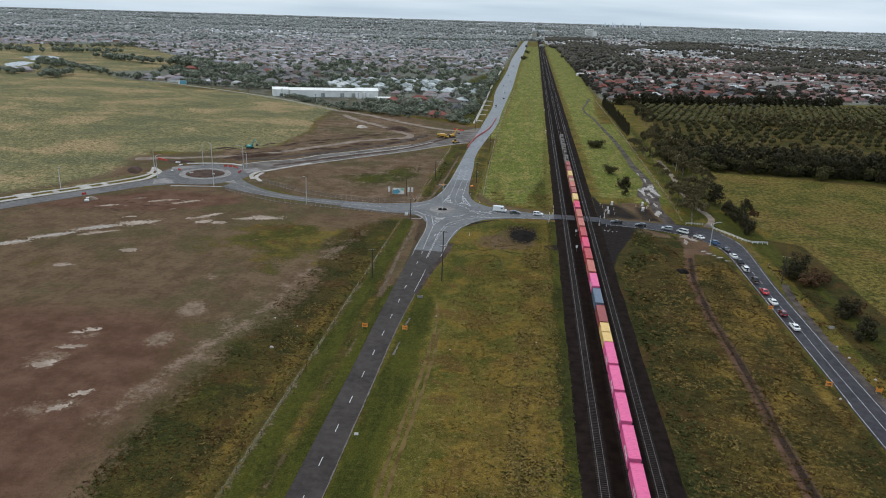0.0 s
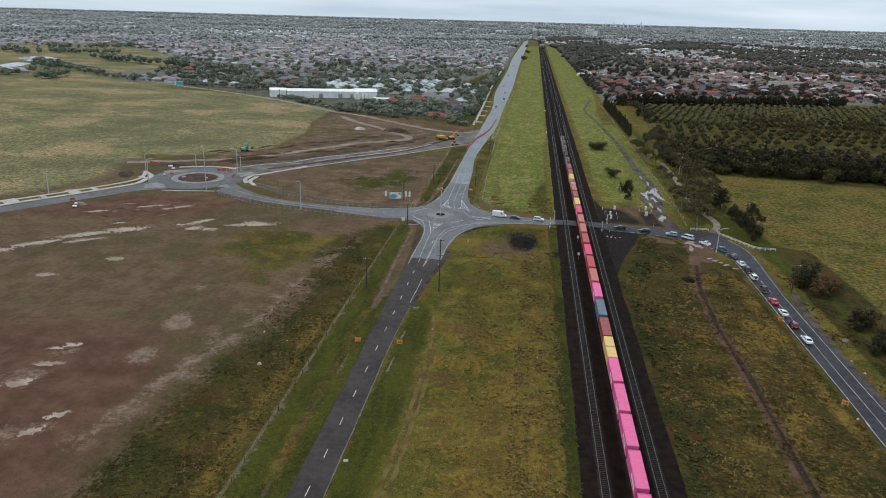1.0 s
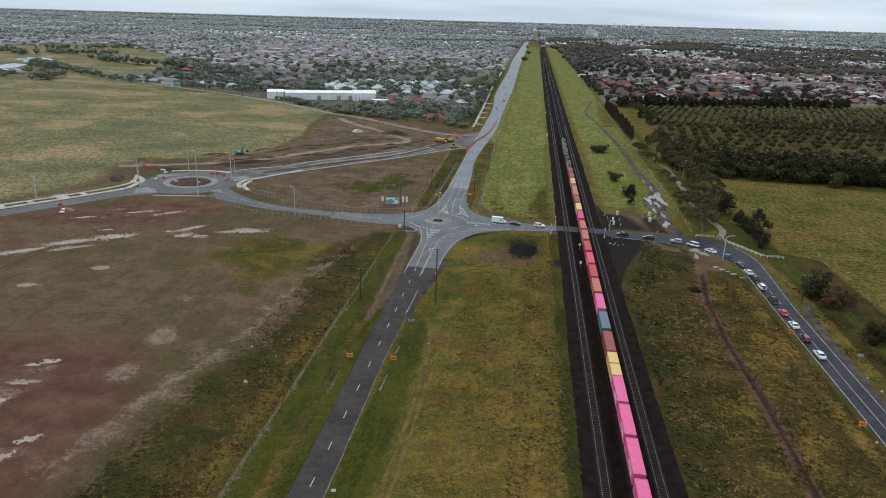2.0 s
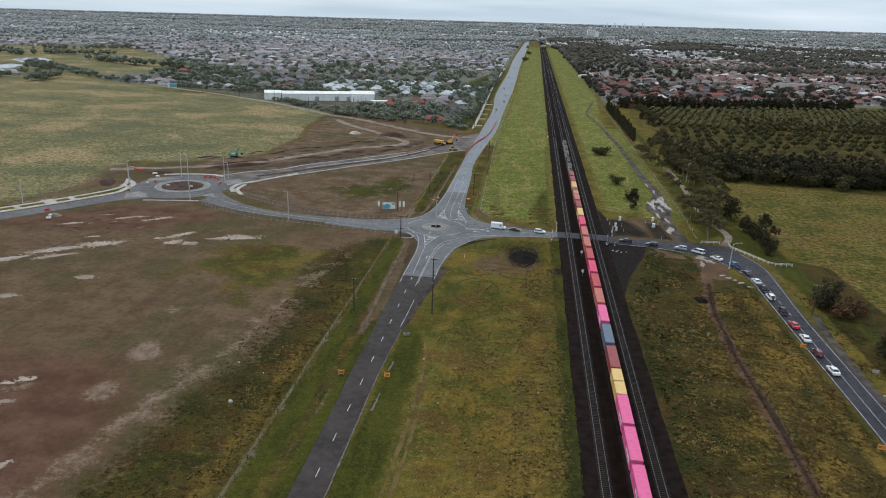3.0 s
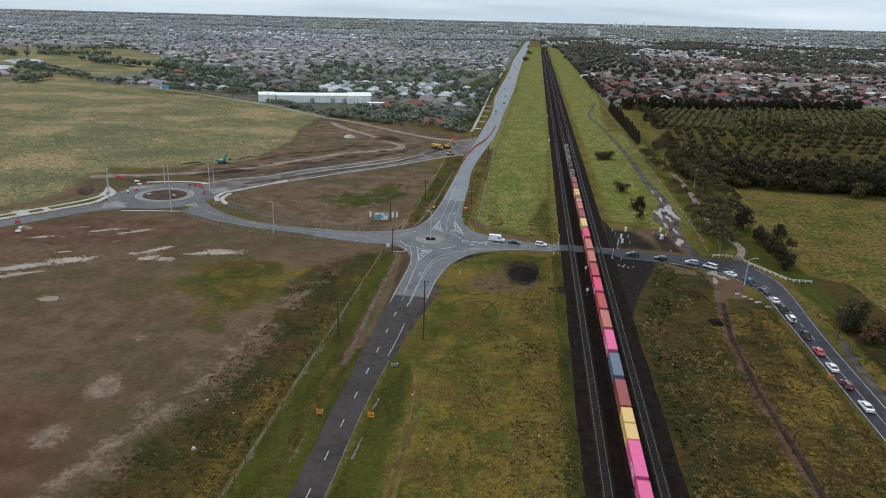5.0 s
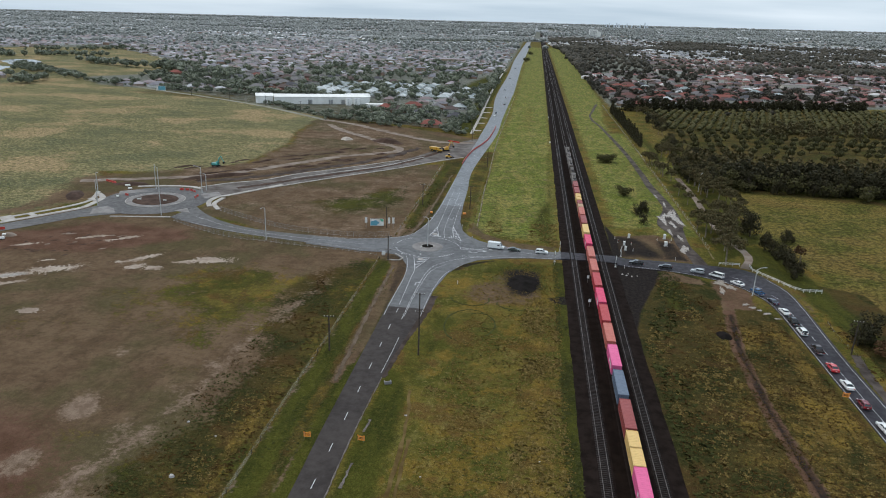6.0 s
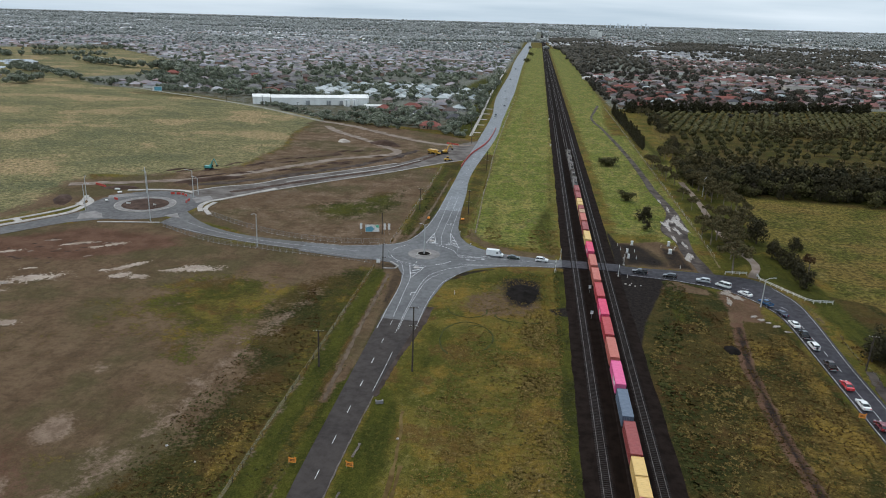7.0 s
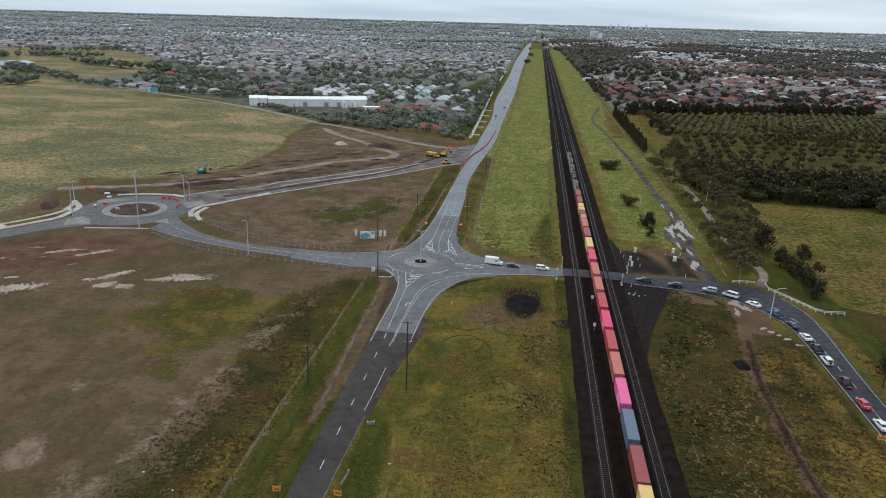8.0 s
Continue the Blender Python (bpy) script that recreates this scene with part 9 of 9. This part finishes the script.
cells = []
for y0 in np.arange(600, 4200, 300.0):
    for x0 in np.arange(-4800, 3300, 300.0):
        if not in_view(np.array(x0 + (300 if x0 < 0 else 0)), np.array(y0 + 300)):
            continue
        ang = far.choice([0.0, 0.0, 0.12, math.pi / 2, 0.35, -0.3])
        step_u, pitch = (15.5, 29.0) if y0 < 2400 else (19.0, 46.0)
        u, v = np.meshgrid(np.arange(-215, 215, step_u), np.arange(-215, 215, pitch))
        v = v + np.where((np.round(v / pitch).astype(int) % 2) == 0, 6.0, -3.0)
        u, v = u.ravel() + far.uniform(-2.5, 2.5, u.size), v.ravel() + far.uniform(-3, 3, v.size)
        x, y = x0 + 150 + u * math.cos(ang) - v * math.sin(ang), y0 + 150 + u * math.sin(ang) + v * math.cos(ang)
        keep = (x >= x0) & (x < x0 + 300) & (y >= y0) & (y < y0 + 300) & in_view(x, y) & free_land(x, y) & (far.rand(x.size) > 0.12)
        x, y = x[keep], y[keep]
        open_ = wooded(x, y, 5.0) < 0.24
        x, y = x[open_], y[open_]
        cells.append(np.stack([x, y, np.full(len(x), ang) + np.where(far.rand(len(x)) < 0.75, 0, math.pi / 2)], 1))
x, y = wedge(9000, 4200, 8000)
cells.append(np.stack([x, y, far.uniform(-0.3, 0.3, len(x))], 1))
sites = np.concatenate(cells)
tk = np.array(taken)
clear = np.ones(len(sites), bool)
for k in np.where(sites[:, 1] < 1250)[0]:
    if np.min(np.hypot(tk[:, 0] - sites[k, 0], tk[:, 1] - sites[k, 1])) < 19:
        clear[k] = False
sites = sites[clear]
# garages and sheds behind the houses
back = sites[(sites[:, 1] < 2600) & (far.rand(len(sites)) < 0.6)].copy()
back[:, :2] += far.uniform(-9, 9, (len(back), 2))


def town_mesh(sel, name, mat, roof, shed=0.01, small=1.0):
    n = len(sel)
    w, d = small * far.uniform(9, 16, n), small * far.uniform(7.5, 11, n)
    h = np.where(far.rand(n) < 0.12, 5.2, 2.7)
    big = (far.rand(n) < shed) & (np.abs(sel[:, 0]) > 160)
    w, d, h = np.where(big, far.uniform(26, 70, n), w), np.where(big, far.uniform(16, 34, n), d), np.where(big, 6.0, h)
    c, s = np.cos(sel[:, 2]), np.sin(sel[:, 2])
    px, py, zb, sc = settle(sel[:, 0], sel[:, 1])
    w, d, h = w * sc, d * sc, h * sc
    if roof:
        o = 0.6 * sc
        a, b, top = w / 2 + o, d / 2 + o, np.where(big, 1.5 * sc, 0.24 * d)
        L = [(-a, -b, h), (a, -b, h), (a, b, h), (-a, b, h), (-(a - b * 0.9).clip(0.3), 0 * a, h + top), ((a - b * 0.9).clip(0.3), 0 * a, h + top)]
        f = np.array([(0, 1, 5), (0, 5, 4), (2, 3, 4), (2, 4, 5), (1, 2, 5), (3, 0, 4)])
    else:
        a, b = w / 2, d / 2
        L = [(-a, -b, 0 * a - 0.5), (a, -b, 0 * a - 0.5), (a, b, 0 * a - 0.5), (-a, b, 0 * a - 0.5), (-a, -b, h), (a, -b, h), (a, b, h), (-a, b, h)]
        f = np.array([(0, 1, 5, 4), (1, 2, 6, 5), (2, 3, 7, 6), (3, 0, 4, 7)])
    vv = np.stack([np.stack([p[0] * c - p[1] * s + px, p[0] * s + p[1] * c + py, p[2] + zb], 1) for p in L], 1)
    base = (np.arange(n) * len(L))[:, None, None]
    return raw_mesh(name, vv.reshape(-1, 3), (f[None] + base).reshape(-1, f.shape[1]), mat)


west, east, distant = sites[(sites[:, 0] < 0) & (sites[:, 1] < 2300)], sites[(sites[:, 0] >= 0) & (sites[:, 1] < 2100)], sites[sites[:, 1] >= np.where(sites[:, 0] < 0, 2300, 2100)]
for sel, roof_mat, shed_share, lab in ((west, FAR_ROOF_L, 0.006, "grey and brown tiled roofs of a wide suburb"), (east, FAR_ROOF_R, 0.012, "terracotta and grey roofs of a wide suburb"), (distant, FAR_ROOF_G, 0.03, "grey and white roofs on the horizon, haze in their colour")):
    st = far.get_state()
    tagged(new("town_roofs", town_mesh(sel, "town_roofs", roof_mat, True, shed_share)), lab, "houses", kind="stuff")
    far.set_state(st)
    tagged(new("town_walls", town_mesh(sel, "town_walls", FAR_WALL, False, shed_share)), "brick and pale walls of distant houses", "houses", kind="stuff")
for sel, roof_mat in ((back[back[:, 0] < 0], FAR_ROOF_L), (back[back[:, 0] >= 0], FAR_ROOF_R)):
    st = far.get_state()
    tagged(new("backyard_roofs", town_mesh(sel, "backyard_roofs", roof_mat, True, 0.0, 0.5)), "small roofs of garages and sheds behind houses", "sheds", kind="stuff")
    far.set_state(st)
    tagged(new("backyard_walls", town_mesh(sel, "backyard_walls", FAR_WALL, False, 0.0, 0.5)), "walls of garages and sheds behind houses", "sheds", kind="stuff")

# long white factory sheds near the horizon
x, y = wedge(2400, 5200, 22000)
belt = wooded(x * 0.5, y * 0.6, 21.0) + 0.3 * (np.abs(y - 9500) < 1500) > 0.22
sel = np.stack([x[belt], y[belt], far.uniform(-0.2, 0.2, int(belt.sum()))], 1)
n = len(sel)
wd, dp, ht = far.uniform(40, 150, n), far.uniform(30, 70, n), far.uniform(8, 15, n) * np.clip(sel[:, 1] / 8000, 1, 2.2)
px, py, zb, sc = settle(sel[:, 0], sel[:, 1])
wd, dp, ht = wd * sc, dp * sc, ht * sc
L = [(-1, -1, 0), (1, -1, 0), (1, 1, 0), (-1, 1, 0), (-1, -1, 1), (1, -1, 1), (1, 1, 1), (-1, 1, 1)]
vv = np.stack([np.stack([px + p[0] * wd / 2, py + p[1] * dp / 2, zb - 0.5 + p[2] * (ht + 0.5)], 1) for p in L], 1)
f = np.array([(0, 1, 5, 4), (1, 2, 6, 5), (2, 3, 7, 6), (3, 0, 4, 7), (4, 5, 6, 7)])
tagged(new("factory_sheds", raw_mesh("factory_sheds", vv.reshape(-1, 3), (f[None] + (np.arange(n) * 8)[:, None, None]).reshape(-1, 4), SHED_PALE)), "long pale factory sheds on the horizon", "buildings", kind="stuff")

# the city's towers, faint on the skyline by haze painted into their colour
for x, y, w, h in [(1440, 15400, 24, 72), (1520, 15600, 22, 96), (1590, 15300, 28, 64), (1660, 15500, 22, 108), (1730, 15700, 30, 80), (1800, 15450, 22, 72), (1880, 15600, 26, 98), (1960, 15500, 24, 68), (2160, 15700, 24, 86), (2210, 15400, 22, 118), (2290, 15600, 30, 74)]:
    t = thing("city_tower", "grey tower block far off on the skyline", "building", pose(*settled(x, y, -1.0)), "city towers")
    t.scale = (float(settle(x, y)[3]),) * 3
    part("wall", Geo().box(0, 0, 0, w, w * 0.8, h), TOWER_GREY, t)
    part("roof_plant", Geo().box(0, 0, h, w * 0.5, w * 0.4, 8), TOWER_GREY, t)

# tree crowns through the town: x, y, radius
trees = []
yards = np.concatenate([sites[:, :2], tk])
spots = np.concatenate([yards[far.rand(len(yards)) < k] for k in (0.8, 0.5, 0.3)])
spots = spots[spots[:, 1] < 4200]
off = far.uniform(-14, 14, (len(spots), 2))
small = np.clip(far.gamma(3.0, 0.8, len(spots)), 1.0, 6.0)
trees.append(np.stack([spots[:, 0] + off[:, 0], spots[:, 1] + off[:, 1], small], 1))
for count, y0, y1, level, lo, hi in ((9000, 700, 2400, 0.14, 2.6, 6.5), (15000, 2400, 4200, 0.0, 3.5, 8.0), (16000, 4200, 8000, -0.12, 5.0, 11.0), (24000, 8000, 17000, -0.2, 7.0, 17.0), (12000, 17000, 38000, -0.3, 16.0, 34.0)):
    x, y = wedge(count, y0, y1)
    ok = wooded(x, y, 5.0) + far.uniform(-0.12, 0.12, len(x)) > np.where(x < 0, level, level + 0.02)
    trees.append(np.stack([x[ok], y[ok], far.uniform(lo, hi, int(ok.sum()))], 1))
for (x0, y0), (x1, y1), wid, cnt, lo, hi in [
        ((-705, 985), (-640, 905), 14, 40, 2.5, 5.5), ((-640, 935), (-520, 835), 12, 60, 2.0, 4.5), ((-520, 835), (-455, 805), 9, 30, 1.8, 3.6), ((-560, 800), (-545, 765), 12, 16, 3.5, 6), ((-600, 790), (-640, 800), 10, 14, 3, 5.5), ((-700, 1120), (-640, 1060), 14, 26, 3, 6.5), ((-660, 1075), (-560, 1035), 9, 16, 4.5, 7.5),
        ((-530, 1060), (-490, 1000), 22, 40, 4, 8), ((-480, 930), (-440, 880), 16, 26, 3, 6), ((-450, 1000), (-380, 930), 40, 70, 3, 7), ((-440, 870), (-330, 830), 22, 60, 3, 6), ((-400, 790), (-290, 770), 12, 50, 2, 4), ((-300, 780), (-200, 790), 8, 30, 2.5, 5), ((-860, 1180), (-760, 1240), 24, 40, 3, 6), ((-930, 1300), (-820, 1480), 26, 50, 3, 6), ((-840, 1140), (-1000, 1230), 20, 40, 3, 6),
        ((-172, 640), (-100, 606), 7, 60, 1.2, 3.0), ((-62, 596), (-48, 586), 5, 14, 1.2, 2.6), ((-250, 712), (-172, 645), 9, 60, 1.2, 2.8), ((-170, 662), (-46, 604), 10, 60, 1.6, 3.6), ((-150, 690), (-50, 660), 26, 36, 2.2, 4.4), ((-150, 664), (-92, 640), 14, 50, 1.6, 3.8), ((-62, 604), (-50, 700), 7, 26, 2.2, 4.2), ((-54, 640), (-52, 1300), 7, 90, 2.5, 5), ((-120, 700), (-80, 690), 14, 18, 3, 5),
        ((90, 960), (96, 1500), 10, 70, 2.5, 5), ((96, 1500), (104, 2500), 16, 110, 3, 6), ((110, 2500), (700, 3100), 130, 560, 4, 8), ((60, 3300), (300, 4200), 90, 500, 4, 9), ((400, 1560), (1250, 1900), 40, 520, 4, 8), ((500, 2300), (1500, 2700), 60, 300, 4, 8), ((430, 950), (640, 1130), 12, 90, 2.5, 5), ((110, 900), (620, 1140), 110, 260, 2.0, 4.6), ((110, 1010), (760, 1320), 150, 320, 2.2, 5.0),
        ((-60, 3300), (-560, 2700), 50, 260, 4, 8), ((-700, 2380), (-640, 2440), 25, 60, 4, 7), ((-660, 2760), (-80, 3350), 24, 200, 4, 7), ((-600, 2420), (-90, 2950), 20, 110, 3, 5), ((-1800, 1600), (-900, 1700), 90, 350, 3, 7)]:
    q = far.rand(cnt)
    trees.append(np.stack([x0 + (x1 - x0) * q + far.normal(0, wid / 2, cnt), y0 + (y1 - y0) * q + far.normal(0, wid / 2, cnt), far.uniform(lo, hi, cnt)], 1))
trees = np.concatenate(trees)
trees = trees[in_view(trees[:, 0], trees[:, 1]) & ~((trees[:, 0] > -44) & (trees[:, 0] < 84) & (trees[:, 1] < 2400))]


def crowns(sel, name, label, mat, verts, faces, lift, flat_by=1.0):
    tr = trees[sel]
    n = len(tr)
    px, py, pz, sc = settle(tr[:, 0], tr[:, 1])
    pl = np.stack([px, py, pz + tr[:, 2] * sc * lift, tr[:, 2] * sc, flat_by * far.uniform(0.75, 1.25, n), far.uniform(0, 6.28, n)], 1)
    tagged(new(name, scatter_mesh(name, verts, faces, pl, mat)), label, "trees", kind="stuff")


def spray_crown(seed, per, leaf):
    cm = crown_mesh("sprays", [(0, 0, 0.05, 0.8), (0.5, 0.2, 0.15, 0.55), (-0.4, -0.35, 0.25, 0.55), (-0.2, 0.5, 0.0, 0.5), (0.2, -0.5, 0.3, 0.45)], per, leaf, TOWN_TREES, seed)
    v_ = np.array([v.co[:] for v in cm.vertices])
    f_ = np.array([p.vertices[:] for p in cm.polygons])
    bpy.data.meshes.remove(cm)
    return v_, f_


ty, tx = trees[:, 1], trees[:, 0]
pick = far.rand(len(trees))
core_v, core_f = lump(4.0, 1, 0.9, 0.5)
# west crowns carry the painted haze, east crowns the clearer palette
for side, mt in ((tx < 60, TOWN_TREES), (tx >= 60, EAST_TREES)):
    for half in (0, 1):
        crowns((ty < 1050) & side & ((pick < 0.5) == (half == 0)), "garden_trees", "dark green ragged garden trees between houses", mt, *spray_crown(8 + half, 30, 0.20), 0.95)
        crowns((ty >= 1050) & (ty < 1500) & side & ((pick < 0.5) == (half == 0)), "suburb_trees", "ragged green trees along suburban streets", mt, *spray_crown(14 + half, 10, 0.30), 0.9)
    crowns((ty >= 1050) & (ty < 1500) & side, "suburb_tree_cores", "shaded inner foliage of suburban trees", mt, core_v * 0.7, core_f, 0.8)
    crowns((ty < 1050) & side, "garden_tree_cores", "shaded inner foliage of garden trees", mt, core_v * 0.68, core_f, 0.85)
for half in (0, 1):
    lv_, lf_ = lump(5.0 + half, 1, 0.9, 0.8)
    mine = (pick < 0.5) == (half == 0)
    # past 4 km every crown takes the leaves with haze in their colour
    for lo, hi, side, mt, word in ((1500, 4000, tx < 60, FAR_TREES, "grey green tree crowns across a distant suburb, haze in their colour"), (1500, 4000, tx >= 60, EAST_TREES, "dark brown green tree crowns across a distant suburb, painted without haze"), (4000, 40000, tx < 1e9, FAR_TREES, "tree crowns out to the horizon, haze in their colour")):
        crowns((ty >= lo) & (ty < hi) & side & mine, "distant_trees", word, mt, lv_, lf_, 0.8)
